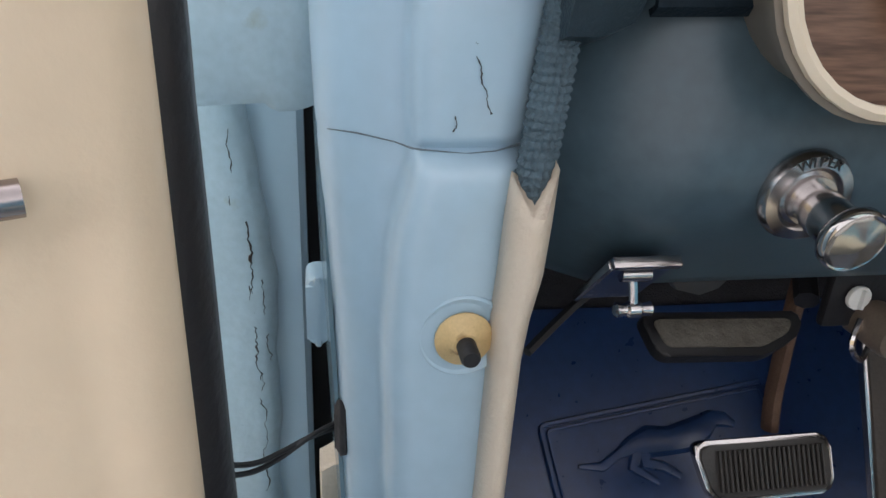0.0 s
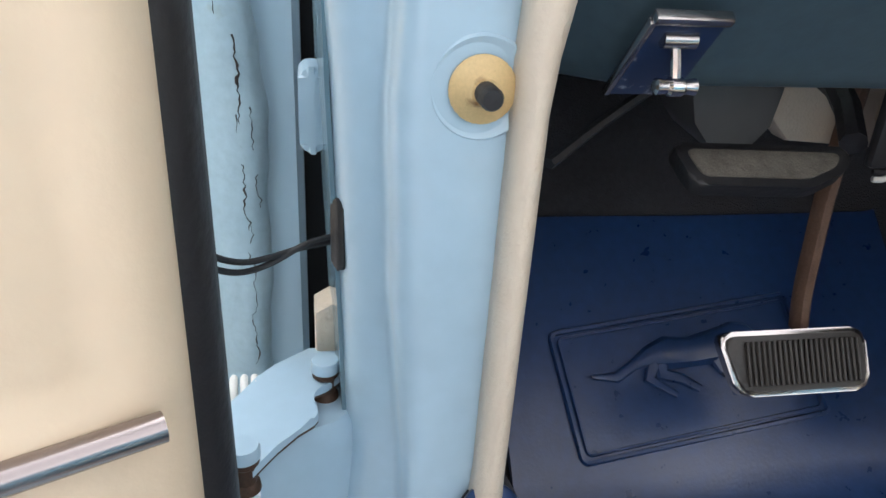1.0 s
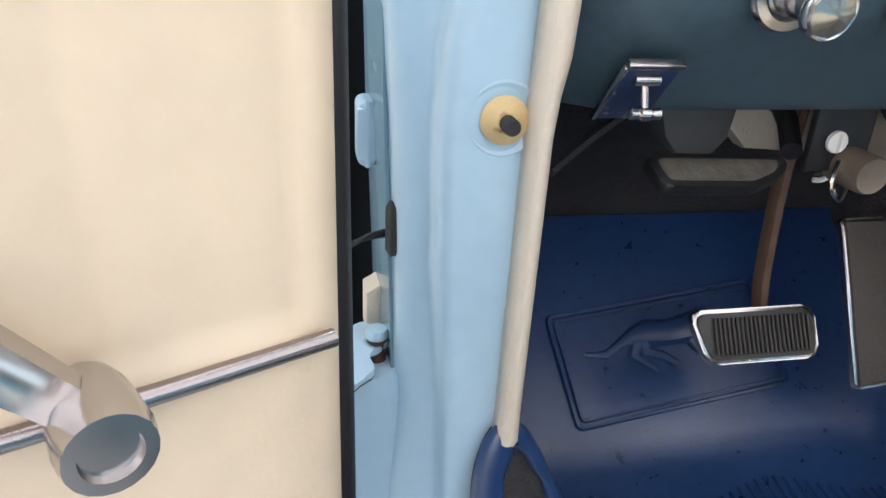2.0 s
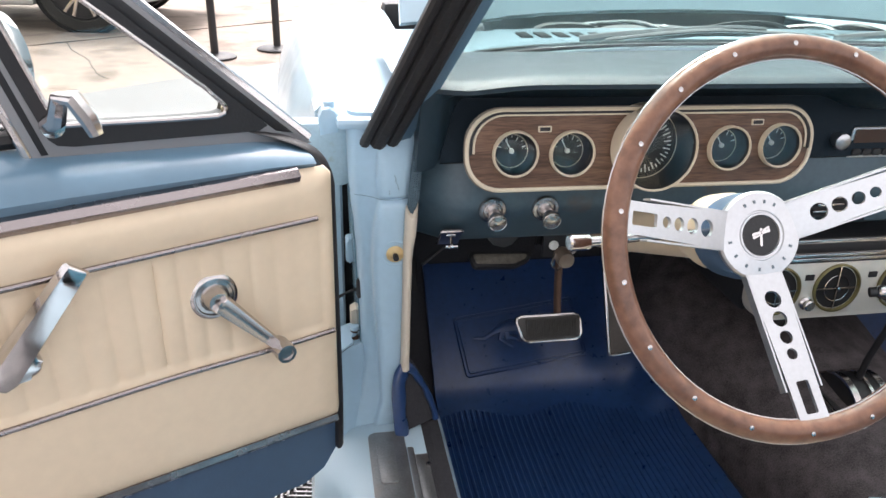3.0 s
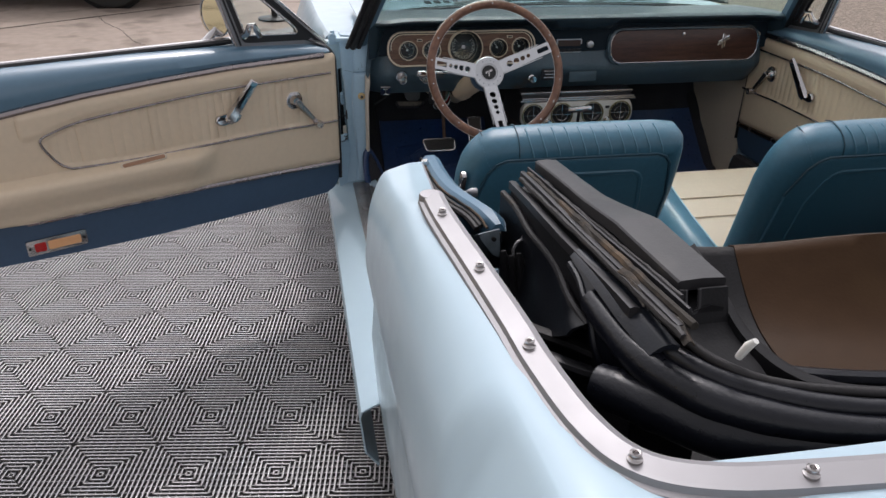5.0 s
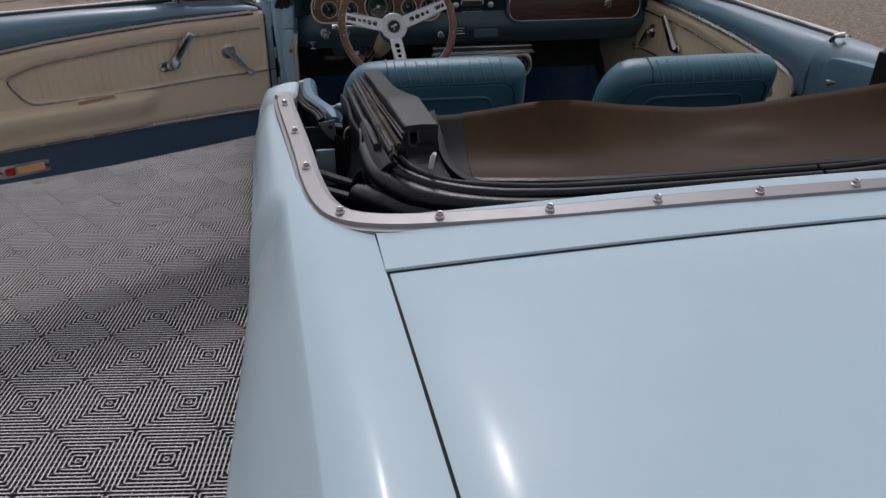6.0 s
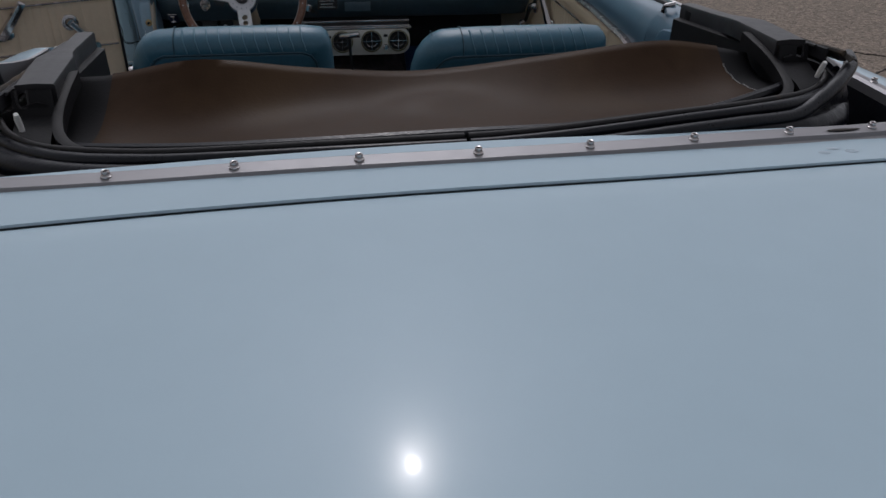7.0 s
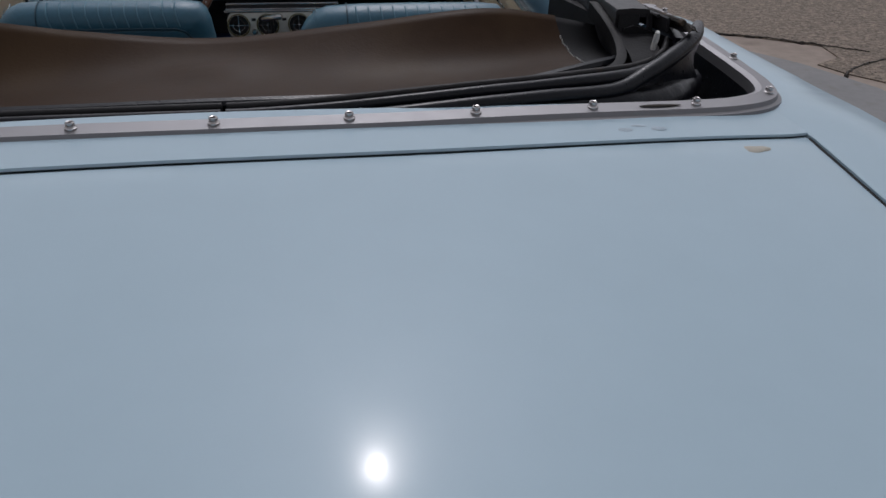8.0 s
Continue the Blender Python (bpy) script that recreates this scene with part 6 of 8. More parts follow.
    b = bmesh.new()
    tube(b, [fm @ Vector((x, y, 0.0345)) for x, y in ((-0.250, 0.0635), (-0.10, 0.0645), (0.10, 0.0645), (0.225, 0.0635), (0.262, 0.056), (0.284, 0.036), (0.286, 0.018), (0.272, 0.016))], 0.0015, 6)
    part("upper_lip", b, CHROME, g, "thin bright lip over the lid")
    b = single(lathe, [(0.006, 0.033), (0.006, 0.040), (0, 0.041)], fm @ Matrix.Translation((-0.015, 0.040, 0)), 14)
    part("glovebox_button", b, CHROME, g)
    b = bmesh.new()
    for x, y, w, hh, a in ((0.141, 0.012, 0.006, 0.052, 0), (0.150, 0.012, 0.004, 0.044, 0), (0.145, 0.016, 0.044, 0.010, 20), (0.156, 0.024, 0.022, 0.007, 35), (0.132, 0.006, 0.024, 0.006, 40)):
        slab(b, rrect(w, hh, 0.002), 0.003, fm @ Matrix.Translation((x, y, 0.033)) @ Matrix.Rotation(radians(a), 4, "Z"), 0.001)
    part("emblem", b, CHROME, g, "bright emblem of plain bars")
    # pull knobs
    for x, txt in ((-0.633, "WIPER"), (-0.556, "")):
        m = facing(x, -0.014, 0.772, -6)
        b = single(lathe, [(0.020, 0), (0.020, 0.002), (0.0185, 0.005), (0.014, 0.0058), (0.012, 0.0040), (0.0105, 0.0045), (0.0105, 0.007), (0.0, 0.007)], m, 32)
        k = part("pull_knob", b, CHROME_WORN, CAR, "chrome pull knob with clear end on a lettered ring" if txt else "chrome pull knob with clear end")
        shaft = m @ Matrix.Rotation(radians(5), 4, "X") @ Matrix.Rotation(radians(1), 4, "Y")
        b = single(lathe, [(0.0085, 0.004), (0.0085, 0.010), (0.0095, 0.013), (0.0095, 0.028), (0.0125, 0.0295), (0.0135, 0.031), (0.0135, 0.034), (0.0125, 0.0355), (0.0115, 0.035)], shaft, 28)
        part("knob_shaft", b, CHROME, k)
        b = single(lathe, [(0.0116, 0.0345), (0.0112, 0.0362), (0.004, 0.0385), (0.0, 0.0387)], shaft, 9)
        part("knob_end", b, material("clear_facets", (0.42, 0.41, 0.38), 0.18, 0.8, vary=0.15, scale=60), k)
        for j, ch in enumerate(txt):
            a = radians(90 + 26 - 13 * j)
            words("knob_letter", ch, 0.0062, m @ Matrix.Translation((0.0165 * math.cos(a), 0.0165 * math.sin(a), 0.0056)) @ Matrix.Rotation(a - math.pi / 2, 4, "Z"), BLACK, k, 0.0002)
    # brake release
    m = axes((-0.684, 0.027, 0.716), (1, 0, 0), (0, -0.7, 0.7))
    b = bmesh.new()
    slab(b, [(-0.014, -0.028), (0.017, -0.028), (0.0155, 0.027), (-0.016, 0.027)], 0.003, m, 0.001)
    br = part("brake_release", b, material("chipped_blue_plate", (0.015, 0.03, 0.08), 0.35, vary=0.2, scale=40, stain=(0.45, 0.45, 0.45), stain_at=0.62, stain_scale=110), CAR, "chrome parking brake release handle on a chipped blue plate")
    b = bmesh.new()
    box(b, (-0.0165, 0.0235, 0.0), (0.016, 0.028, 0.0055), 0.0012, m=m)
    box(b, (-0.0172, -0.027, 0.0), (-0.0142, 0.0235, 0.0045), 0.001, m=m)
    part("plate_edge", b, CHROME_WORN, br)
    b = bmesh.new()
    tube(b, [m @ Vector((-0.001, 0.012, 0.002)), m @ Vector((0.0, 0.008, 0.008)), m @ Vector((0.001, 0.002, 0.016))], 0.0022, 8)
    part("release_stem", b, CHROME, br)
    b = single(lathe, [(0.0030, -0.011), (0.0042, -0.010), (0.0036, -0.006), (0.0036, -0.0045), (0.0048, -0.003), (0.0048, 0.003), (0.0036, 0.0045), (0.0036, 0.006), (0.0042, 0.010), (0.0030, 0.011)], axes(m @ Vector((0.001, 0.001, 0.0172)), (0, 1, 0), (0, 0, 1)) @ Matrix.Diagonal((0.85, 0.85, 0.85, 1)), 18)
    part("release_handle", b, CHROME, br)
    b = single(lathe, [(0.0045, -0.010), (0.0045, 0.010)], axes(m @ Vector((-0.001, 0.014, 0.004)), (0, 1, 0), (0, 0, 1)) @ Matrix.Diagonal((0.8, 0.8, 0.7, 1)), 12)
    part("release_pivot", b, CHROME_WORN, br)


dashboard()


def steering():
    m = axes((-0.393, -0.326, 0.857), (1, 0, 0), (0, 0.431, 0.902))
    R = 0.1965
    HUB = Vector((-0.009, 0.005, 0))
    b = bmesh.new()
    tube(b, [m @ Vector((R * math.cos(a), R * math.sin(a), 0)) for a in [2 * math.pi * k / 72 for k in range(72)]], 0.0125, 14, loop=True, up=m.to_3x3() @ Vector((0, 0, 1)))
    w = part("steering_wheel", b, WOOD_RIM, CAR, "riveted wood-rimmed steering wheel with three drilled spokes")
    b = bmesh.new()
    for o in (R + 0.0124, R - 0.0124):
        tube(b, [m @ Vector((o * math.cos(a), o * math.sin(a), 0)) for a in [2 * math.pi * k / 72 for k in range(72)]], 0.0009, 5, loop=True, up=m.to_3x3() @ Vector((0, 0, 1)))
    part("rim_core", b, ALUMINIUM, w)
    for k in range(18):
        a = 2 * math.pi * (k + 0.5) / 18
        b = single(lathe, [(0.0028, 0.010), (0.0026, 0.0132), (0, 0.0136)], m @ Matrix.Translation((R * math.cos(a), R * math.sin(a), 0)), 10)
        part("rivet", b, CHROME_WORN, w)
    for a in (21, 171, -87):
        root, tip = 0.040, 0.187
        drop = -0.052
        x_axis = Vector((math.cos(radians(a)), math.sin(radians(a)), 0))
        p0, p1 = x_axis * root + HUB + Vector((0, 0, drop)), x_axis * tip
        sm = m @ axes(p0, p1 - p0, Vector((0, 0, 1)).cross(x_axis))
        L = (p1 - p0).length
        b = bmesh.new()
        edge = [(0, -0.021), (L * 0.8, -0.0165), (L, -0.0165), (L, 0.0165), (L * 0.8, 0.0165), (0, 0.021)]
        holes = [circle(0.032, 0, 0.0095), circle(0.054, 0, 0.0085), circle(0.074, 0, 0.0072), circle(0.092, 0, 0.006), rrect(0.034, 0.014, 0.002, 2, L - 0.024, 0)]
        pierced(b, edge, holes, 0.004, sm)
        sp = part("spoke", b, ALUMINIUM, w, "brushed drilled spoke")
        b = bmesh.new()
        for sgn in (-1, 1):
            box(b, (0.0, sgn * 0.0205 - 0.001, -0.006), (L * 0.8, sgn * 0.0205 + 0.001, 0.004), m=sm)
        part("spoke_flange", b, ALUMINIUM, sp)
    hm = m @ Matrix.Translation(HUB + Vector((0, 0, -0.062)))
    b = single(lathe, [(0.036, -0.055), (0.046, -0.045), (0.049, -0.02), (0.047, 0.002), (0.044, 0.006), (0.0, 0.006)], hm, 36)
    hub = part("wheel_hub", b, VINYL_NAVY, w, "dark blue hub cover")
    b = single(lathe, [(0.0455, 0.004), (0.0485, 0.007), (0.0485, 0.012), (0.0465, 0.0145), (0.0275, 0.0165), (0.0265, 0.0150), (0.0250, 0.0150), (0.0240, 0.0165), (0.0225, 0.0165), (0.0215, 0.0145), (0.0, 0.0135)], hm, 48)
    part("horn_ring", b, ALUMINIUM, hub)
    b = single(lathe, [(0.0215, 0.0135), (0.0215, 0.0152), (0.0, 0.0157)], hm, 32)
    part("horn_centre", b, BLACK, hub)
    for k in range(11):
        b = bmesh.new()
        a = radians(62 + 18.7 * k) if k < 4 else radians(190 + 25 * (k - 4))
        box(b, (-0.0012, 0.0350, 0.0148), (0.0012, 0.0388, 0.0163), m=hm @ Matrix.Rotation(a - math.pi / 2, 4, "Z"))
        part("ring_lettering", b, SEAM_GREY, hub, "dark plain bar on the ring")
    b = bmesh.new()
    for x, y, ww, hh, a in ((0.0, -0.002, 0.003, 0.020, 0), (0.0, 0.003, 0.022, 0.004, 14), (0.006, 0.007, 0.009, 0.003, 30), (-0.006, -0.001, 0.009, 0.003, 24)):
        slab(b, rrect(ww, hh, 0.0015), 0.0012, hm @ Matrix.Translation((x, y, 0.0152)) @ Matrix.Rotation(radians(a), 4, "Z"))
    part("hub_emblem", b, CHROME, hub, "small bright emblem of plain bars")
    # column
    n = Vector((0, 0.921, -0.390))
    c = Vector((-0.402, -0.288, 0.847)) + n * 0.055
    b = bmesh.new()
    prof = [(0.042, 0.0), (0.046, 0.012), (0.045, 0.045), (0.037, 0.070), (0.0345, 0.085), (0.0335, 0.30), (0.036, 0.305), (0.036, 0.318), (0.0325, 0.322), (0.0325, 0.338), (0.0355, 0.342), (0.0355, 0.352), (0.031, 0.358), (0.030, 0.46), (0.024, 0.47)]
    lathe(b, prof, axes(c, (1, 0, 0), Vector((1, 0, 0)).cross(-n)), 30)
    col = part("steering_column", b, CREAM, CAR, "cream painted steering column")
    b = bmesh.new()
    tube(b, [(-0.42, -0.225, 0.815), (-0.45, -0.262, 0.838), (-0.54, -0.280, 0.845), (-0.600, -0.2895, 0.8465), (-0.602, -0.290, 0.8465), (-0.622, -0.292, 0.8475), (-0.624, -0.2922, 0.8475)], [0.005, 0.005, 0.0045, 0.0055, 0.0085, 0.0088, 0.007], 10)
    part("indicator_stalk", b, CHROME, col, "chrome indicator stalk")
    for k, (mt, o) in enumerate(((WHITE, 0.0), (RED, 0.006), (BLACK, 0.012), (WIRE_GREEN, -0.006), (WHITE, 0.017))):
        b = bmesh.new()
        tube(b, spline([(-0.460 + o * 0.3, 0.150, 0.632 - o), (-0.450 + o * 0.3, 0.148, 0.634 - o), (-0.438 + o * 0.4, 0.150, 0.648 - o * 0.8), (-0.425 + o * 0.3, 0.16, 0.690)], 14), 0.0022, 6)
        part("dash_wire", b, mt, CAR, "thin coloured wire under the dash")
    # ignition lock hanging below the dash
    b = bmesh.new()
    box(b, (-0.520, 0.082, 0.645), (-0.472, 0.090, 0.70), 0.003)
    ig = part("ignition_lock", b, RAIL, CAR, "ignition lock with key under the dash")
    b = single(lathe, [(0.014, 0), (0.014, 0.03), (0.0125, 0.034), (0.010, 0.0335), (0, 0.033)], facing(-0.487, 0.09, 0.650), 22)
    part("lock_barrel", b, material("tan_grey_metal", (0.24, 0.19, 0.15), 0.45, 0.5, vary=0.15, scale=50), ig)
    b = bmesh.new()
    slab(b, circle(0, 0, 0.008, 14), 0.003, facing(-0.503, 0.080, 0.668), 0.001)
    box(b, (-0.5035, 0.074, 0.662), (-0.5015, 0.080, 0.674))
    part("ignition_key", b, WHITE, ig)
    b = bmesh.new()
    tube(b, spline([(-0.50, 0.075, 0.655), (-0.507, 0.068, 0.640), (-0.495, 0.07, 0.628), (-0.488, 0.075, 0.640)], 12), 0.002, 6)
    part("key_ring", b, CHROME, ig)


steering()


def pedals():
    def tilted(x, y, z, a):
        return axes((x, y, z), (1, 0, 0), (0, math.sin(radians(a)), math.cos(radians(a))))
    m = tilted(-0.467, 0.160, 0.462, 32) @ Matrix.Diagonal((0.85, 0.80, 1, 1))
    b = single(slab, rounded([(-0.061, -0.031), (0.072, -0.031), (0.072, 0.031), (-0.077, 0.031)], 0.015), 0.008, m, 0.0025)
    p = part("brake_pedal", b, CHROME_WORN, CAR, "wide brake pedal with chrome-edged ribbed pad")
    b = single(slab, rounded([(-0.057, -0.0265), (0.0675, -0.0265), (0.0675, 0.0265), (-0.0715, 0.0265)], 0.013), 0.010, m, 0.002)
    pad = part("pedal_pad", b, PEDAL, p)
    for k in range(22):
        b = bmesh.new()
        x = -0.052 + 0.0052 * k
        box(b, (x, -0.021, 0.0105), (x + 0.0026, 0.021, 0.0135), 0.0007, 1, m)
        part("pad_rib", b, PEDAL, pad)
    b = bmesh.new()
    tube(b, spline([(-0.439, 0.195, 0.470), (-0.4405, 0.20, 0.50), (-0.443, 0.20, 0.54), (-0.4455, 0.20, 0.60), (-0.443, 0.20, 0.69)], 10), 0.0065, 8, flat=1.3)
    part("pedal_arm", b, material("brown_rusted_arm", (0.15, 0.088, 0.060), 0.6, 0.2, vary=0.3, scale=40, bump=0.4), p, "rusty steel pedal arm")
    m = tilted(-0.317, 0.198, 0.466, 28)
    b = single(slab, rounded([(-0.026, -0.085), (0.024, -0.080), (0.027, 0.085), (-0.027, 0.085)], 0.007), 0.007, m, 0.003)
    p = part("accelerator_pedal", b, CHROME_WORN, CAR, "long chrome-edged accelerator pedal")
    b = single(slab, [(-0.022, -0.081), (0.021, -0.076), (0.023, 0.081), (-0.023, 0.081)], 0.010, m, 0.002)
    part("pedal_pad", b, material("grey_brown_pedal_rubber", (0.082, 0.070, 0.062), 0.7, vary=0.2, scale=20, bump=0.4, grain=300), p)
    m = tilted(-0.592, 0.078, 0.645, 58) @ Matrix.Diagonal((0.70, 0.9, 0.9, 1))
    b = single(slab, rounded([(-0.064, -0.016), (0.030, -0.019), (0.068, -0.006), (0.080, 0.012), (-0.072, 0.016)], 0.010), 0.010, m, 0.003)
    p = part("parking_brake_pedal", b, BLACK, CAR, "worn black parking brake pedal")
    b = single(slab, rounded([(-0.056, -0.010), (0.030, -0.013), (0.058, -0.004), (0.066, 0.006), (-0.062, 0.010)], 0.006), 0.0112, m, 0.0008)
    part("worn_strip", b, material("worn_rubber_top", (0.10, 0.09, 0.075), 0.8, vary=0.5, scale=90, bump=0.6, grain=250), p)
    b = bmesh.new()
    tube(b, spline([(-0.52, 0.10, 0.655), (-0.50, 0.16, 0.68), (-0.52, 0.26, 0.70)], 8), 0.008, 8)
    part("pedal_arm", b, RAIL, p)
    # dark ducts and cream bracket under the dash
    b = bmesh.new()
    rings = []
    for y, k in ((0.20, 0.9), (0.155, 1.0), (0.147, 0.96), (0.145, 0.5)):
        rings.append([(-0.566 + x * k, y, 0.675 + z * k) for x, z in ((-0.036, 0.03), (-0.036, 0.0), (-0.030, -0.022), (-0.018, -0.036), (0.0, -0.041), (0.014, -0.036), (0.024, -0.024), (0.0275, 0.0), (0.0275, 0.03))])
    skin(b, rings)
    part("under_dash_motor", b, material("grey_motor_housing", (0.085, 0.087, 0.088), 0.5, vary=0.12), CAR, "grey motor housing under the dash")
    b = bmesh.new()
    slab(b, [(-0.53, 0.72), (-0.512, 0.655), (-0.478, 0.622), (-0.38, 0.615), (-0.38, 0.72)], 0.02, axes((0, 0.235, 0), (1, 0, 0), (0, 0, 1)), 0.004)
    part("column_bracket", b, CREAM_PLAIN, CAR)
    b = bmesh.new()
    tube(b, spline([(-0.72, 0.05, 0.66), (-0.68, 0.08, 0.675), (-0.63, 0.10, 0.70)], 8), 0.003, 6)
    part("brake_cable", b, BLACK, CAR)
    b = bmesh.new()
    tube(b, spline([(-0.44, 0.12, 0.69), (-0.42, 0.10, 0.665), (-0.36, 0.09, 0.68)], 8), 0.005, 6)
    part("brake_cable", b, BLACK, CAR)


pedals()


def cooler():
    fm = facing(0.004, 0.0, 0.617, 4)
    b = single(slab, rrect(0.418, 0.104, 0.040, 8), 0.022, fm, 0.004)
    u = part("air_conditioner", b, material("silver_face", (0.66, 0.64, 0.585), 0.42, 0.45, vary=0.08, scale=40, bump=0.1), CAR, "silver under-dash air conditioner with four round vents")
    b = bmesh.new()
    box(b, (-0.205, -0.004, 0.572), (0.213, 0.22, 0.700), 0.01)
    part("cooler_body", b, BLACK, u)
    for z, y in ((0.676, -0.018), (0.692, 0.0)):
        b = bmesh.new()
        box(b, (-0.206, y - 0.004, z - 0.004), (0.214, y + 0.004, z + 0.004), 0.0015)
        part("bright_strip", b, CHROME_WORN, u)
    b = bmesh.new()
    box(b, (-0.212, -0.022, 0.664), (0.220, -0.002, 0.673), 0.002)
    part("bright_strip", b, CHROME_WORN, u)
    dark_gold = material("vent_gold", (0.16, 0.14, 0.06), 0.45, 0.5)
    for x in (-0.163, -0.056, 0.060, 0.166):
        vm = fm @ Matrix.Translation((x - 0.004, 0, 0))
        b = single(lathe, [(0.041, 0.018), (0.042, 0.026), (0.039, 0.0275), (0.037, 0.022), (0.034, 0.018)], vm, 32)
        v = part("round_vent", b, dark_gold, u, "round louvre vent with bright cross")
        # black disc for the shade in the vent's throat
        b = single(lathe, [(0.036, 0.0185), (0.036, 0.0225), (0.0, 0.0225)], vm, 28)
        part("vent_throat_shade", b, DARK, v)
        b = bmesh.new()
        for k in range(2):
            box(b, (-0.037, -0.0011, 0.0235), (0.037, 0.0011, 0.0255), m=vm @ Matrix.Rotation(math.pi * k / 2, 4, "Z"))
        tube(b, [vm @ Vector((0.022 * math.cos(t), 0.022 * math.sin(t), 0.0245)) for t in [2 * math.pi * k / 28 for k in range(28)]], 0.0009, 5, loop=True)
        lathe(b, [(0.005, 0.022), (0.004, 0.030), (0, 0.031)], vm, 12)
        part("vent_cross", b, CHROME_WORN, v)
    for x in (-0.111, 0.112):
        b = single(lathe, [(0.011, 0.02), (0.011, 0.026), (0.008, 0.029), (0.009, 0.036), (0.007, 0.038), (0, 0.038)], fm @ Matrix.Translation((x, -0.024, 0)), 16)
        part("cooler_knob", b, CHROME, u)
    for x in (-0.111, 0.002, 0.112):
        b = single(slab, rrect(0.016, 0.010, 0.001), 0.0228, fm @ Matrix.Translation((x, 0.020, 0)))
        part("control_mark", b, RAIL, u)


cooler()


def shifter():
    """Automatic selector: bezel on the tunnel, arched quadrant with bright strips, lever and tee handle."""
    o, r = Vector((-0.022, -0.085, 0.350)), 0.135
    def arc(x, a, lift):
        return (o.x + x, o.y + (r + lift) * math.sin(a) * 0.62, o.z + (r + lift) * math.cos(a))
    sweep = [radians(-48 + 96 * k / 14) for k in range(15)]
    b = bmesh.new()
    shell(b, [[arc(x, a, dz) for x, dz in ((-0.034, -0.03), (-0.031, 0.0), (0.031, 0.0), (0.034, -0.03))] for a in sweep][::-1], 0.003)
    g = part("gear_selector", b, BLACK, CAR, "chrome-edged automatic gear selector on the tunnel")
    for x, w in ((-0.027, 0.006), (0.004, 0.003), (0.027, 0.006)):
        b = bmesh.new()
        skin(b, [[arc(x + dx, a, dz) for dx, dz in ((-w, 0.0), (-w * 0.9, 0.004), (w * 0.9, 0.004), (w, 0.0))] for a in sweep])
        part("selector_strip", b, CHROME_WORN, g)
    b = bmesh.new()
    box(b, (-0.033, -0.006, 0.0), (0.033, 0.006, 0.006), 0.002, m=Matrix.Translation(arc(0, radians(-50), -0.004)))
    part("selector_end", b, CHROME_WORN, g)
    b = bmesh.new()
    slab(b, rrect(0.116, 0.150, 0.006), 0.006, axes((-0.024, -0.087, 0.448), (1, 0, 0), (0, 1, 0.10)), 0.002)
    part("selector_plate", b, BLACK, g)
    b = bmesh.new()
    tube(b, [axes((-0.024, -0.087, 0.4535), (1, 0, 0), (0, 1, 0.10)) @ Vector((x, y, 0)) for x, y in rrect(0.114, 0.148, 0.006, 4)], 0.0025, 6, loop=True)
    part("selector_frame", b, CHROME_WORN, g)
    b = bmesh.new()
    tube(b, spline([(-0.020, -0.085, 0.470), (-0.024, -0.092, 0.52), (-0.032, -0.118, 0.60), (-0.035, -0.128, 0.655)], 12), 0.0055, 10)
    part("selector_lever", b, RAIL, g, "dark steel lever")
    b = bmesh.new()
    tube(b, [(-0.070, -0.116, 0.662), (-0.066, -0.117, 0.662), (-0.002, -0.143, 0.674), (0.003, -0.145, 0.675)], [0.007, 0.0098, 0.0098, 0.006], 14, flat=1.1)
    part("selector_handle", b, CHROME, g)
    b = bmesh.new()
    tube(b, [(-0.079, -0.1125, 0.660), (-0.070, -0.116, 0.662)], 0.0075, 10)
    part("handle_button", b, BLACK, g)


shifter()


PIPING = material("dark_blue_piping", (0.020, 0.066, 0.098), 0.45)


STITCH = material("stitch_blue", (0.085, 0.205, 0.28), 0.6)


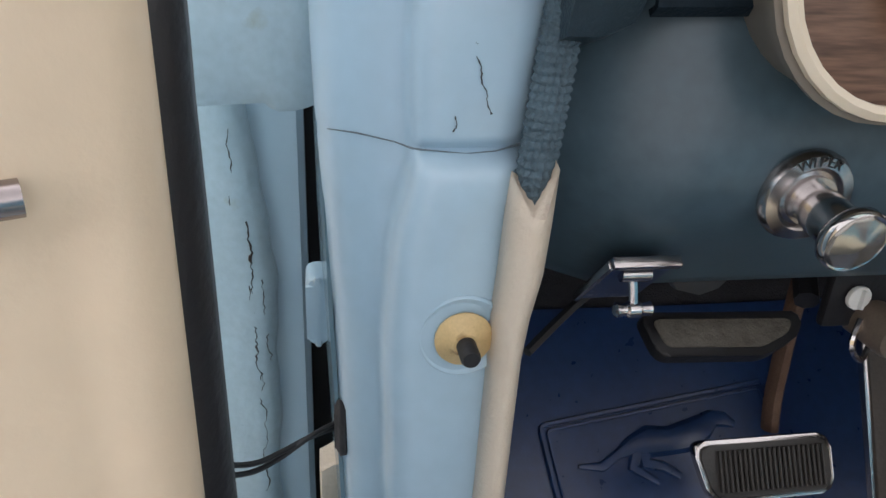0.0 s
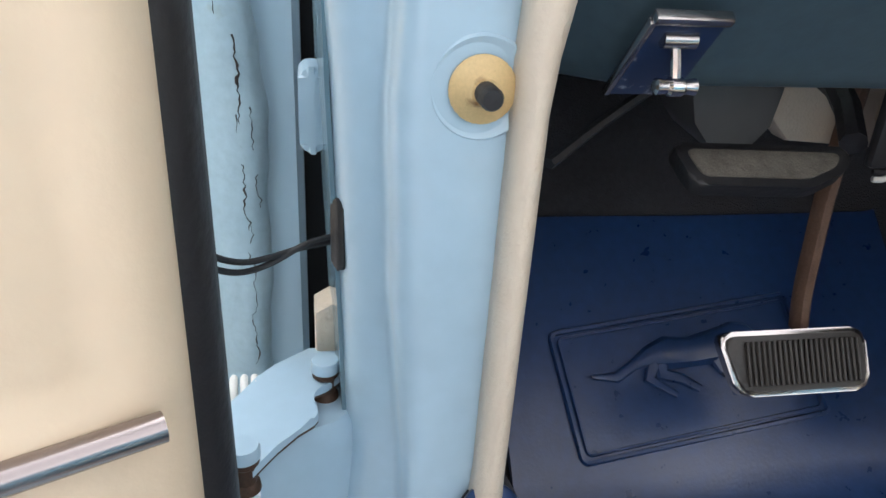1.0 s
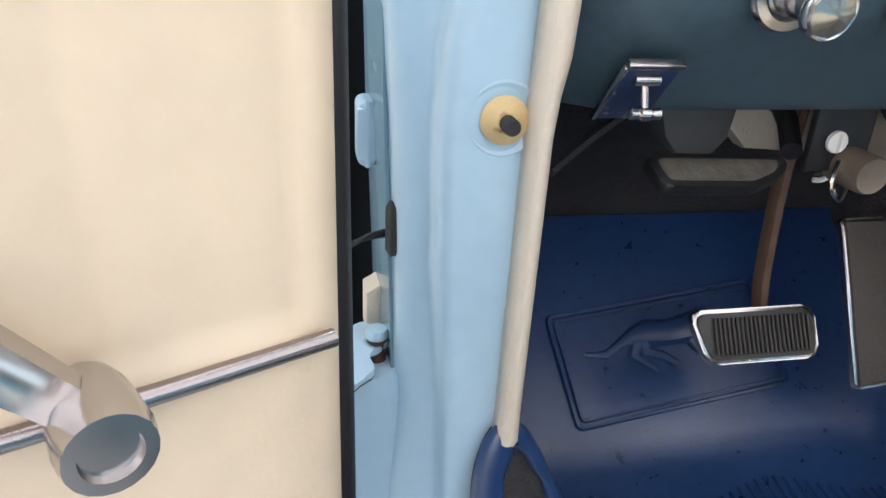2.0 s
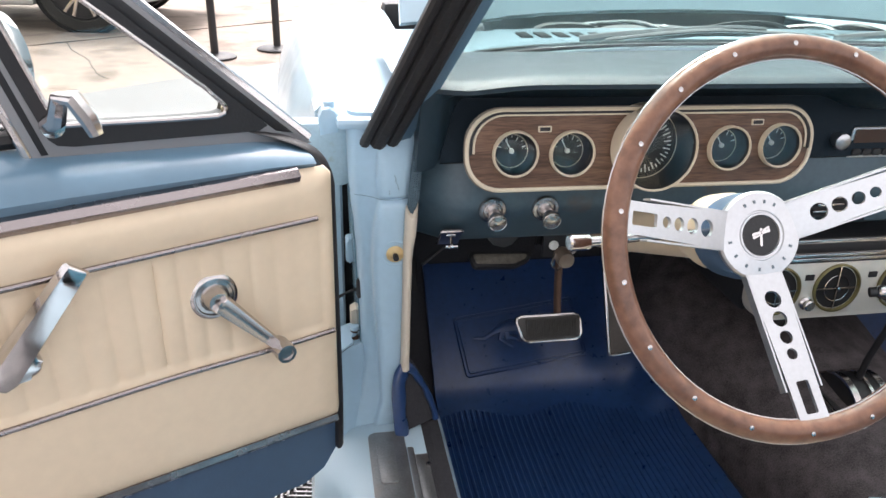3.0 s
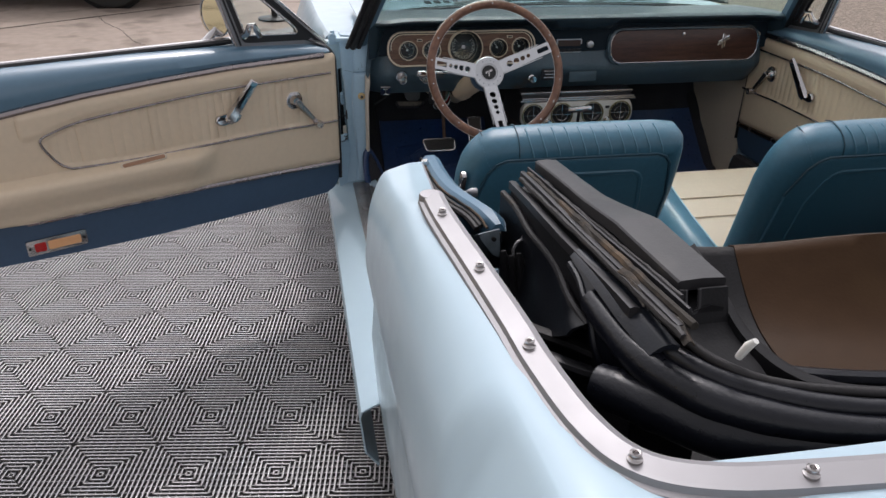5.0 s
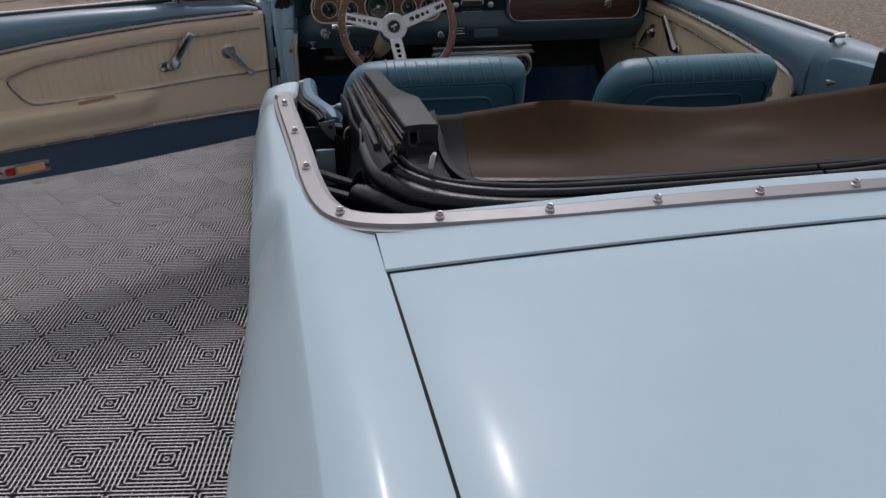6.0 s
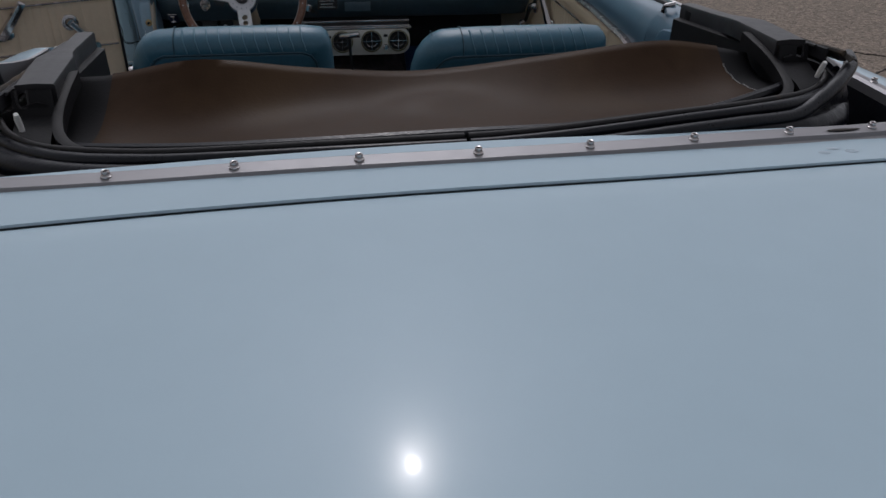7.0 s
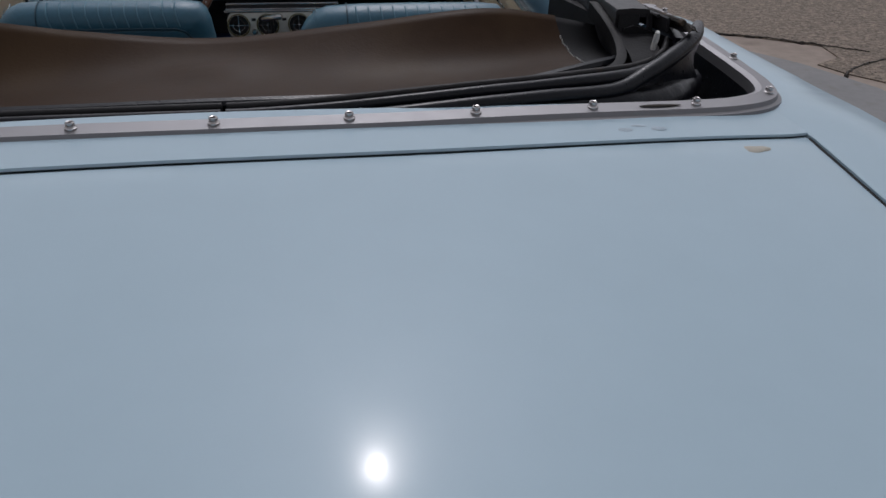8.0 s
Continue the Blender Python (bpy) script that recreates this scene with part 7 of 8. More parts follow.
def seat(xc, yb, zt, w, lean, label, shift=0.0, cushion_w=0.55, ahead=0.0, yaw=0.0):
    """A bucket seat: cushion with bolsters and piping, and a padded shell back."""
    q = part("front_seat", single(box, (xc - 0.22, -0.80, 0.275), (xc + 0.22, -0.45, 0.36), 0.02), BLACK, CAR, label)
    back_x, back_hw = xc, w / 2
    xc, hw = xc + shift, cushion_w / 2
    # cushion
    def cushion(bm, x0, x1, zlift):
        rings = []
        for i in range(17):
            x = x0 + (x1 - x0) * i / 16
            u = (x - xc) / hw
            front = -0.380 + ahead - 0.10 * max(0.0, abs(u) - 0.62) ** 2.2 / 0.12
            top = 0.530 + zlift + 0.010 * math.sin(math.pi * min(max(abs(u) - 0.655, 0) / 0.345, 1)) - 0.040 * max(0, (abs(u) - 0.80) / 0.20) ** 2
            rings.append([(x, -0.83, 0.36), (x, -0.83, top - 0.100), (x, -0.79, top - 0.085), (x, -0.62, top - 0.052), (x, -0.53, top - 0.030), (x, front - 0.06, top - 0.002), (x, front - 0.03, top - 0.006), (x, front - 0.006, top - 0.026), (x, front, top - 0.06), (x, front - 0.012, 0.40), (x, front - 0.03, 0.36)])
        skin(bm, rings)
    pale = material("pale_piping", (0.20, 0.36, 0.45), 0.45)
    b = bmesh.new()
    cushion(b, xc - hw, xc - hw * 0.655, 0.002)
    part("side_bolster", b, VINYL, q, "blue vinyl side bolster")
    b = bmesh.new()
    cushion(b, xc + hw * 0.655, xc + hw, 0.002)
    part("side_bolster", b, VINYL, q, "blue vinyl side bolster")
    b = bmesh.new()
    cushion(b, xc - hw * 0.655, xc + hw * 0.655, 0.0)
    c = part("cushion", b, SEAT_CREAM, q, "cream vinyl cushion centre")
    for sgn in (-1, 1):
        b = bmesh.new()
        x = xc + sgn * hw * 0.655
        tube(b, [(x, -0.80, 0.447), (x, -0.62, 0.480), (x, -0.53, 0.502), (x, -0.442 + ahead, 0.530), (x, -0.410 + ahead, 0.527), (x, -0.387 + ahead, 0.507), (x, -0.380 + ahead, 0.472), (x, -0.392 + ahead, 0.40)], 0.0026, 8)
        part("piping", b, pale, c)
    b = bmesh.new()
    tube(b, [(xc - hw * 0.645 + hw * 1.29 * k / 10, -0.547, 0.4985) for k in range(11)], 0.0020, 5)
    part("cushion_seam", b, CREAM, c)
    b = bmesh.new()
    tube(b, [(xc - hw * 0.645 + hw * 1.29 * k / 10, -0.640, 0.4775) for k in range(11)], 0.0020, 5)
    part("cushion_seam", b, CREAM, c)
    for sgn in (-1, 1):
        b = bmesh.new()
        x = xc + sgn * (hw - 0.002)
        rim = [(x, -0.82, 0.40), (x, -0.62, 0.440)]
        for k in range(12):
            u = 1.0 - 0.345 * (k / 11) ** 1.5
            f = -0.380 + ahead - 0.10 * max(0.0, u - 0.62) ** 2.2 / 0.12
            t = 0.532 - 0.040 * max(0, (u - 0.80) / 0.20) ** 2
            rim.append((xc + sgn * (hw * u + 0.001), f - 0.005 if k > 2 else f - 0.012 * (3 - k), t - 0.020))
        tube(b, rim, 0.0026, 8)
        part("edge_piping", b, pale, q)
    # back
    xc, hw = back_x, back_hw
    h = zt - 0.31
    up = Vector((0, -math.sin(radians(lean)), math.cos(radians(lean))))
    m = Matrix.Translation((xc, yb, zt)) @ Matrix.Rotation(radians(yaw), 4, "Z") @ axes((0, 0, 0), (1, 0, 0), up)  # local z points to the rear
    low_w = hw * 0.86
    side = [(low_w, -h), (hw * 0.97, -0.26), (hw, -0.16), (hw * 0.985, -0.105), (hw * 0.95, -0.066), (hw * 0.89, -0.036), (hw * 0.81, -0.014), (hw * 0.70, -0.002), (hw * 0.4, 0.003)]
    square = [(low_w, -h), (hw * 0.97, -0.26), (hw, -0.16), (hw * 0.998, -0.090), (hw * 0.985, -0.046), (hw * 0.957, -0.018), (hw * 0.90, -0.003), (hw * 0.72, 0.003), (hw * 0.4, 0.004)]
    o = square + [(0, 0.004)] + [(-x, y) for x, y in side[::-1]]
    b = bmesh.new()
    pillow(b, o, 0.107, 0.048, m @ Matrix.Translation((0, 0, -0.022)), 0.0, 7)
    bk = part("backrest", b, VINYL, q, "blue vinyl seat back with stitched top roll", sharp=60)
    # recessed rear panel
    b = bmesh.new()
    ro = [(-hw * 0.80, -h + 0.04), (hw * 0.80, -h + 0.04), (hw * 0.86, -0.15), (hw * 0.81, -0.066), (hw * 0.76, -0.048), (hw * 0.68, -0.040), (-hw * 0.62, -0.040), (-hw * 0.70, -0.050), (-hw * 0.77, -0.074), (-hw * 0.86, -0.15)]
    slab(b, ro, 0.008, m @ Matrix.Translation((0, 0, 0.0805)), 0.006, 3)
    part("rear_panel", b, VINYL, bk, "blue moulded rear panel")
    b = bmesh.new()
    ri = [(x * 0.72, -0.02 + (y + 0.02) * 0.80 - 0.045) for x, y in ro]
    tube(b, [m @ Vector((x, y, 0.0888)) for x, y in ri], 0.006, 6, loop=True, flat=0.5, up=m.to_3x3() @ Vector((0, 0, 1)))
    part("panel_bead", b, VINYL, bk)
    b = bmesh.new()
    tube(b, [m @ Vector((x * 1.01, y * 1.0 + 0.002, 0.0862)) for x, y in ro[1:]], 0.0032, 6)
    part("panel_piping", b, PIPING, bk)
    # roll seams and stitches
    for x in (-hw * 0.52, hw * 0.79):
        b = bmesh.new()
        tube(b, [m @ Vector((x, y - 0.012 * (x > 0), z)) for y, z in ((-0.042, 0.0855), (-0.030, 0.0835), (-0.014, 0.0755), (-0.003, 0.061), (0.0025, 0.044), (0.003, 0.02), (0.001, 0.008), (-0.010, -0.010))], 0.0015, 6)
        part("roll_piping", b, PIPING, bk)
    for k in range(11):
        x = -hw * 0.43 + hw * 1.17 * k / 10.4
        b = bmesh.new()
        tube(b, [m @ Vector((x + dx, y, z)) for dx, y, z in ((0.008, -0.034, 0.0845), (0.005, -0.022, 0.081), (0.0, -0.008, 0.069), (-0.002, 0.001, 0.052), (-0.003, 0.0035, 0.03))], 0.0021, 6)
        part("stitch_line", b, STITCH, bk)
    for dx in (-0.004, 0.012):
        line = spline([m @ Vector((-hw * f + dx, y, z)) for f, y, z in ((0.81, -0.0125, 0.020), (0.805, -0.0155, 0.044), (0.79, -0.0255, 0.064), (0.77, -0.042, 0.080), (0.73, -0.060, 0.0862), (0.70, -0.085, 0.0870))], 45)
        for k in range(0, 44, 3):
            b = single(tube, line[k:k + 2], 0.0010, 4)
            part("stitch", b, STITCH, bk)
    b = bmesh.new()
    tube(b, [m @ Vector((-hw * f + 0.004, y, z)) for f, y, z in ((0.82, -0.0135, 0.0), (0.81, -0.0125, 0.020), (0.805, -0.0150, 0.044), (0.79, -0.0250, 0.064), (0.77, -0.042, 0.080), (0.73, -0.060, 0.0860), (0.70, -0.085, 0.0868))], 0.0014, 5)
    part("roll_seam", b, PIPING, bk)
    return q


seat(-0.390, -0.958, 0.897, 0.520, 15, "driver's bucket seat in blue vinyl with cream cushion", -0.025, 0.585, 0.030, -1)
seat(0.338, -1.030, 0.896, 0.540, 20, "passenger's bucket seat in blue vinyl with cream cushion", 0.0, 0.565, 0.015)

# ---- folded top, well and rear trim ----
def top_well():
    b = bmesh.new()
    rows = []
    line = [p for p in well_line(40)]
    ins = []
    for i, p in enumerate(line):
        d = (line[min(i + 1, len(line) - 1)] - line[max(i - 1, 0)]).normalized()
        n = Vector((0, 0, 1)).cross(d).normalized()
        ins.append((p, n))
    for dz, off in ((-0.006, 0.016), (-0.05, 0.022), (-0.20, 0.04), (-0.38, 0.10)):
        rows.append([p + n * off + Vector((0, 0, dz)) for p, n in ins])
    shell(b, rows, 0.004)
    w = part("top_well", b, BLACK_GLOSS, CAR, "black vinyl well for the folded top")
    # well floor coloured near black for the shade down there
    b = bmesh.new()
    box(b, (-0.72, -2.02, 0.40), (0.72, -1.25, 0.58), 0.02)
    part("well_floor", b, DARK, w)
    b = bmesh.new()
    rows = [[Vector((-0.758 + (0.055 - 0.012 * v) * u, -1.456, 0.886 - 0.12 * v)) for v in (0, 0.5, 1)] for u in (0, 0.5, 1)]
    shell(b, rows, 0.003)
    b2 = bmesh.new()
    shell(b2, [[Vector((-0.752 + 0.150 * u, -1.432 - 0.010 * math.sin(17 * u) * v, 0.862 - 0.30 * v + 0.004 * math.sin(9 * u))) for v in (0, 0.25, 0.5, 0.75, 1)] for u in [k / 20 for k in range(21)]], 0.004)
    part("well_front", b2, BLACK_GLOSS, w, "black pleated front cloth of the well")
    part("end_flap", b, material("slate_panel", (0.028, 0.034, 0.042), 0.45, vary=0.1), w, "slate grey panel end")
    for s in (-1, 1):
        for k, line in enumerate(([(-0.74, -1.62, 0.85), (-0.705, -1.68, 0.858), (-0.6686, -1.72, 0.86), (-0.6316, -1.762, 0.86), (-0.55, -1.80, 0.85)], [(-0.735, -1.69, 0.845), (-0.6997, -1.727, 0.848), (-0.665, -1.764, 0.85), (-0.624, -1.792, 0.85), (-0.55, -1.83, 0.84)])):
            b = bmesh.new()
            tube(b, spline([(-s * x, y, z) for x, y, z in line], 20), 0.010, 8, flat=0.7)
            part("hood_bow", b, SEAL if k == 0 else RAIL, w, "worn black hood bow")
        # hanging side panel of the folded top
        b = bmesh.new()
        rows = []
        for i in range(17):
            u = i / 16
            y = -1.42 - 0.328 * u
            top, low = 0.936 - 0.034 * u, 0.80 + 0.035 * u + 0.055 * u ** 4
            rows.append([(-s * (-0.676 + 0.012 * u - 0.012 * v + 0.008 * math.sin(3 * u + 2 * v) + 0.003 * math.sin(13 * u - 5 * v) * (1 - v * 0.5)), y - 0.02 * v * (1 - u), top + (low - top) * v) for v in [j / 8 for j in range(9)]])
        shell(b, rows, 0.004)
        sp = part("side_curtain", b, material("slate_vinyl", (0.0075, 0.0085, 0.011), 0.32, spec=0.22, vary=0.15, bump=0.15) if s < 0 else bpy.data.materials["slate_vinyl"], w, "slate grey vinyl side panel in the well")
        b = bmesh.new()
        tube(b, [r[0] for r in rows], 0.0055, 8)
        part("curtain_edge", b, SEAL, sp)
        # curved stitched pad beside the rails
        edge = spline([(-0.667, -1.690, 0.955), (-0.668, -1.722, 0.953), (-0.672, -1.755, 0.944), (-0.674, -1.784, 0.930), (-0.672, -1.800, 0.905), (-0.660, -1.815, 0.875)], 20)
        far = spline([(-0.650, -1.685, 0.952), (-0.640, -1.745, 0.956), (-0.632, -1.80, 0.957), (-0.626, -1.845, 0.954), (-0.618, -1.880, 0.940), (-0.605, -1.905, 0.915)], 20)
        b = bmesh.new()
        shell(b, [[Vector((-s * p.x, p.y, p.z)) + (Vector((-s * q.x, q.y, q.z)) - Vector((-s * p.x, p.y, p.z))) * f + Vector((0, 0, 0.010 * math.sin(math.pi * f))) for f in [k / 8 for k in range(9)]] for p, q in zip(edge, far)], 0.006)
        pad = part("corner_pad", b, BLACK_GLOSS, w, "black vinyl corner pad with stitched edge")
        b = bmesh.new()
        tube(b, [(-s * p.x, p.y, p.z) for p in edge], 0.0045, 8)
        part("pad_piping", b, BLACK_GLOSS, pad)
        for k in range(14):
            b = bmesh.new()
            i = 8 + k * 0.8
            p, q = edge[int(i)].lerp(edge[min(int(i) + 1, 19)], i % 1), edge[int(i)].lerp(edge[min(int(i) + 1, 19)], min(i % 1 + 0.5, 1.0))
            tube(b, [Vector((-s * (p.x + 0.010), p.y - 0.003, p.z + 0.0055)), Vector((-s * (q.x + 0.010), q.y - 0.003, q.z + 0.0055))], 0.0007, 4)
            part("stitch", b, RAIL, pad)


top_well()


TAN_STRIP = material("tan_worn_rubber", (0.030, 0.026, 0.022), 0.7, vary=0.3, scale=20, bump=0.5, grain=120, spec=0.2, stain=(0.10, 0.070, 0.046), stain_at=0.50, stain_scale=14)
TOP_RAIL = material("grey_painted_rail", (0.026, 0.0255, 0.028), 0.40, spec=0.32, vary=0.08, scale=6, bump=0.08, stain=(0.055, 0.052, 0.05), stain_at=0.66)
SLATE_ROLL = material("slate_black_vinyl", (0.014, 0.017, 0.024), 0.30, spec=0.42, vary=0.15, scale=6, bump=0.15)


def folded_stack(s):
    """Folded side rails, padded flap and curtain rolls on one side of the well."""
    lift, out = (0.028, 0.006) if s > 0 else (0.0, 0.0)
    def at(x, y, z):
        return Vector((-s * (x - out), y, z + lift))
    # flat upper rail, wider towards the rear
    b = bmesh.new()
    rings = []
    for k in range(25):
        u = k / 24
        y = -1.430 - 0.410 * u
        xl = -0.631 + 0.018 * u + 0.002 * math.sin(7 * u)
        xr = lerp_at([(0, -0.597), (0.40, -0.588), (0.52, -0.580), (0.66, -0.564), (1.0, -0.558)], u)[0]
        z = lerp_at([(0, 0.990), (0.40, 1.000), (0.66, 1.013), (1.0, 1.010)], u)[0]
        rings.append([at(xl, y, z - 0.016), at(xl, y, z - 0.002), at(xl + 0.002, y, z), at((xl + xr) / 2, y, z + 0.0015), at(xr - 0.002, y, z), at(xr, y, z - 0.003), at(xr - 0.001, y, z - 0.030), at(xr - 0.008, y, z - 0.032), at(xr - 0.010, y, z - 0.012), at(xl + 0.006, y, z - 0.012)])
    skin(b, rings)
    f = part("folded_top", b, TOP_RAIL, CAR, "folded black convertible top and side rails")
    b = bmesh.new()
    shell(b, [[at(-0.604 + 0.022 * k / 20 - 0.012 * v + 0.004 * math.sin(0.9 * k + 2 * v), -1.436 - 0.40 * k / 20, 0.982 - 0.27 * v) for v in (0, 0.2, 0.4, 0.6, 0.8, 1)] for k in range(21)], 0.004)
    part("folded_cloth", b, BLACK_MATTE, f, "hanging fold of black top cloth")
    b = bmesh.new()
    rows = []
    for k in range(15):
        u = k / 14
        x, z = 0.018 * u, 0.946 + 0.028 * u
        rows.append([at(-0.668 + x, -1.428 - 0.43 * u, z - 0.20), at(-0.666 + x, -1.428 - 0.43 * u, z - 0.006), at(-0.64 + x, -1.428 - 0.43 * u, z + 0.004), at(-0.60 + x, -1.428 - 0.43 * u, z + 0.016), at(-0.585 + x, -1.428 - 0.43 * u, z + 0.012), at(-0.583 + x, -1.428 - 0.43 * u, z - 0.20)])
    skin(b, rows)
    part("folded_padding", b, BLACK_MATTE, f, "black padding under the folded rails", sharp=50)
    # lower rails and ragged weatherstrips beside it
    for x0, x1, z, w, th, y0, y1, mt, nm in ((-0.639, -0.622, 0.978, 0.004, 0.020, -1.425, -1.885, RAIL, "side_rail"), (-0.649, -0.640, 0.974, 0.009, 0.012, -1.430, -1.905, RAIL, "side_rail"), (-0.662, -0.655, 0.955, 0.011, 0.012, -1.420, -1.84, TOP_RAIL, "side_rail")):
        b = bmesh.new()
        rings = []
        for k in range(21):
            u = k / 20
            x, y, zz = x0 + (x1 - x0) * u, y0 + (y1 - y0) * u, z + 0.028 * u + 0.001 * math.sin(9 * u)
            rings.append([at(x - w / 2, y, zz - th), at(x - w / 2, y, zz), at(x, y, zz + 0.001), at(x + w / 2, y, zz - 0.001), at(x + w / 2, y, zz - th)])
        skin(b, rings)
        part(nm, b, mt, f)
    for i, (x0, x1, z0, r, y1) in enumerate(((-0.634, -0.617, 0.972, 0.0040, -1.86), (-0.644, -0.632, 0.973, 0.0062, -1.912), (-0.655, -0.645, 0.966, 0.0052, -1.918))):
        b = bmesh.new()
        n = 40
        pts, rad = [], []
        for k in range(n + 1):
            u = k / n
            pts.append(at(x0 + (x1 - x0) * u + 0.0016 * noise.noise((k * 0.35, i * 5.0, 1.0)), -1.44 + (y1 + 1.44) * u, z0 + 0.032 * u + 0.0012 * noise.noise((k * 0.5, i * 7.0, 1.0))))
            rad.append(r * (0.72 + 0.35 * abs(noise.noise((k * 0.45, i * 3.0, 3.0)))))
        tube(b, pts, rad, 7)
        part("weatherstrip", b, TAN_STRIP if i == 1 else SEAL, f, "worn rubber weatherstrip with tan patches")
    # curled scraps of torn strip
    for x, y, z, ln in ((-0.646, -1.62, 0.986, 0.10), (-0.650, -1.78, 0.992, 0.07), (-0.646, -1.88, 0.996, 0.045)):
        b = bmesh.new()
        rows = [[at(x + 0.012 * v + 0.002 * math.sin(5 * u), y - ln * u, z + 0.006 * math.sin(2.5 * v) - 0.004 * v * v + 0.003 * math.sin(4 * u)) for v in (0, 0.3, 0.6, 1.0)] for u in [k / 8 for k in range(9)]]
        shell(b, rows, 0.0015)
        part("torn_strip", b, TAN_STRIP, f, "torn tan edge of old weatherstrip")
    # rear end of the rail: slotted end plate and pivot plate with a bush
    b = bmesh.new()
    slot = [(-0.024, 0.0), (-0.024, -0.018), (-0.020, -0.024), (-0.013, -0.024), (-0.009, -0.018), (-0.009, 0.0)]
    plate = [(-0.030, 0.0)] + slot + [(0.022, 0.0), (0.024, -0.052), (0.006, -0.085), (-0.012, -0.080), (-0.030, -0.040)]
    em = axes(at(-0.584, -1.846, 1.004), (-s * 1.0, 0, 0), (0, 0.30, 1.0))
    slab(b, plate if s < 0 else plate[::-1], 0.005, em, 0.0)
    part("rail_end", b, BLACK_MATTE, f)
    b = bmesh.new()
    tube(b, [em @ Vector((x, y, 0.004)) for x, y in slot], 0.0022, 6)
    part("slot_rim", b, TOP_RAIL, f)
    b = bmesh.new()
    rows = [[at(x0 + (x1 - x0) * v, y, z) for v in (0, 0.3, 0.7, 1.0)] for x0, x1, y, z in ((-0.612, -0.562, -1.850, 0.975), (-0.612, -0.560, -1.880, 0.962), (-0.606, -0.556, -1.915, 0.955), (-0.596, -0.552, -1.950, 0.942), (-0.585, -0.55, -1.97, 0.925))]
    shell(b, rows, 0.006)
    br = part("pivot_plate", b, BLACK_MATTE, f)
    b = bmesh.new()
    tube(b, [at(-0.586, -1.922, 0.972), at(-0.585, -1.930, 0.990), at(-0.583, -1.936, 0.999)], [0.0038, 0.0044, 0.003], 10)
    part("white_bush", b, WHITE, br, "white nylon bush")
    b = single(lathe, [(0.012, 0), (0.012, 0.004), (0.005, 0.006), (0, 0.006)], Matrix.Translation(at(-0.575, -1.945, 0.945)), 14)
    part("pivot_bolt", b, RAIL, br)
    # padded flap that runs into the rear rolls
    b = bmesh.new()
    left = spline([(-0.668, -1.690, 0.965), (-0.668, -1.76, 0.966), (-0.666, -1.83, 0.962), (-0.658, -1.885, 0.955)], 12)
    right = spline([(-0.650, -1.690, 0.972), (-0.647, -1.76, 0.978), (-0.642, -1.83, 0.980), (-0.632, -1.895, 0.972)], 12)
    shell(b, [[at(*(p + (q - p) * v + Vector((0, 0, 0.006 * math.sin(math.pi * v))))) for v in [j / 6 for j in range(7)]] for p, q in zip(left, right)], 0.008)
    part("padded_flap", b, SLATE_ROLL, f, "dark padded vinyl flap")
    start = [(-0.664, -1.76, 0.944), (-0.656, -1.86, 0.940), (-0.625, -1.925, 0.936), (-0.575, -1.970, 0.936)] if s < 0 else [(-0.684, -1.858, 0.988), (-0.655, -1.905, 0.982), (-0.605, -1.948, 0.968), (-0.555, -1.978, 0.952)]
    for i, (pts, rad, mt) in enumerate((
            (start + [(-0.50, -2.002, 0.938), (-0.40, -2.022, 0.942), (-0.25, -2.038, 0.948), (0.0, -2.045, 0.952)], [0.016, 0.019, 0.020, 0.018, 0.014, 0.011, 0.009, 0.008] if s < 0 else [0.009, 0.011, 0.012, 0.012, 0.011, 0.010, 0.009, 0.008], BLACK_GLOSS),
            ([(-0.640, -1.86, 0.958), (-0.622, -1.905, 0.955), (-0.580, -1.945, 0.950), (-0.51, -1.982, 0.950), (-0.40, -2.004, 0.952), (-0.25, -2.018, 0.957), (0.0, -2.026, 0.960)], [0.010, 0.011, 0.011, 0.010, 0.008, 0.007, 0.007], BLACK_GLOSS),
            ([(-0.626, -1.88, 0.975), (-0.606, -1.915, 0.966), (-0.565, -1.945, 0.958), (-0.50, -1.970, 0.957), (-0.40, -1.992, 0.958), (-0.25, -2.004, 0.962), (0.0, -2.010, 0.965)], [0.004, 0.005, 0.005, 0.005, 0.005, 0.005, 0.005], SEAL),
            ([(-0.690, -1.85, 0.900), (-0.650, -1.90, 0.905), (-0.60, -1.955, 0.908), (-0.52, -1.995, 0.915), (-0.40, -2.02, 0.925)], [0.022, 0.026, 0.026, 0.022, 0.015], BLACK_GLOSS))):
        b = bmesh.new()
        k = 48
        line = spline([at(*p) for p in pts], k)
        n = len(rad) - 1
        rr = [rad[min(int(j / (k - 1) * n), n - 1)] + (rad[min(int(j / (k - 1) * n) + 1, n)] - rad[min(int(j / (k - 1) * n), n - 1)]) * (j / (k - 1) * n - min(int(j / (k - 1) * n), n - 1)) for j in range(k)]
        line = [p + Vector((0, 0, -lift * smooth(0.5, 0.0, abs(p.x)))) for p in line]
        tube(b, line, [r * (1 + 0.06 * noise.noise((j * 0.3, i * 3.0, s))) for j, r in enumerate(rr)], 12)
        part("top_roll", b, mt, f, "padded black vinyl roll")
        if i == 0 and s > 0:
            b = bmesh.new()
            shell(b, [[p + Vector((0.010 * v + 0.006 * math.sin(9 * v + 0.5 * j), -0.010 * v, -0.11 * v)) for v in (0, 0.2, 0.4, 0.6, 0.8, 1)] for j, p in enumerate(line[:26])], 0.004)
            part("hanging_flap", b, BLACK_GLOSS, f, "black vinyl flap hanging into the well")
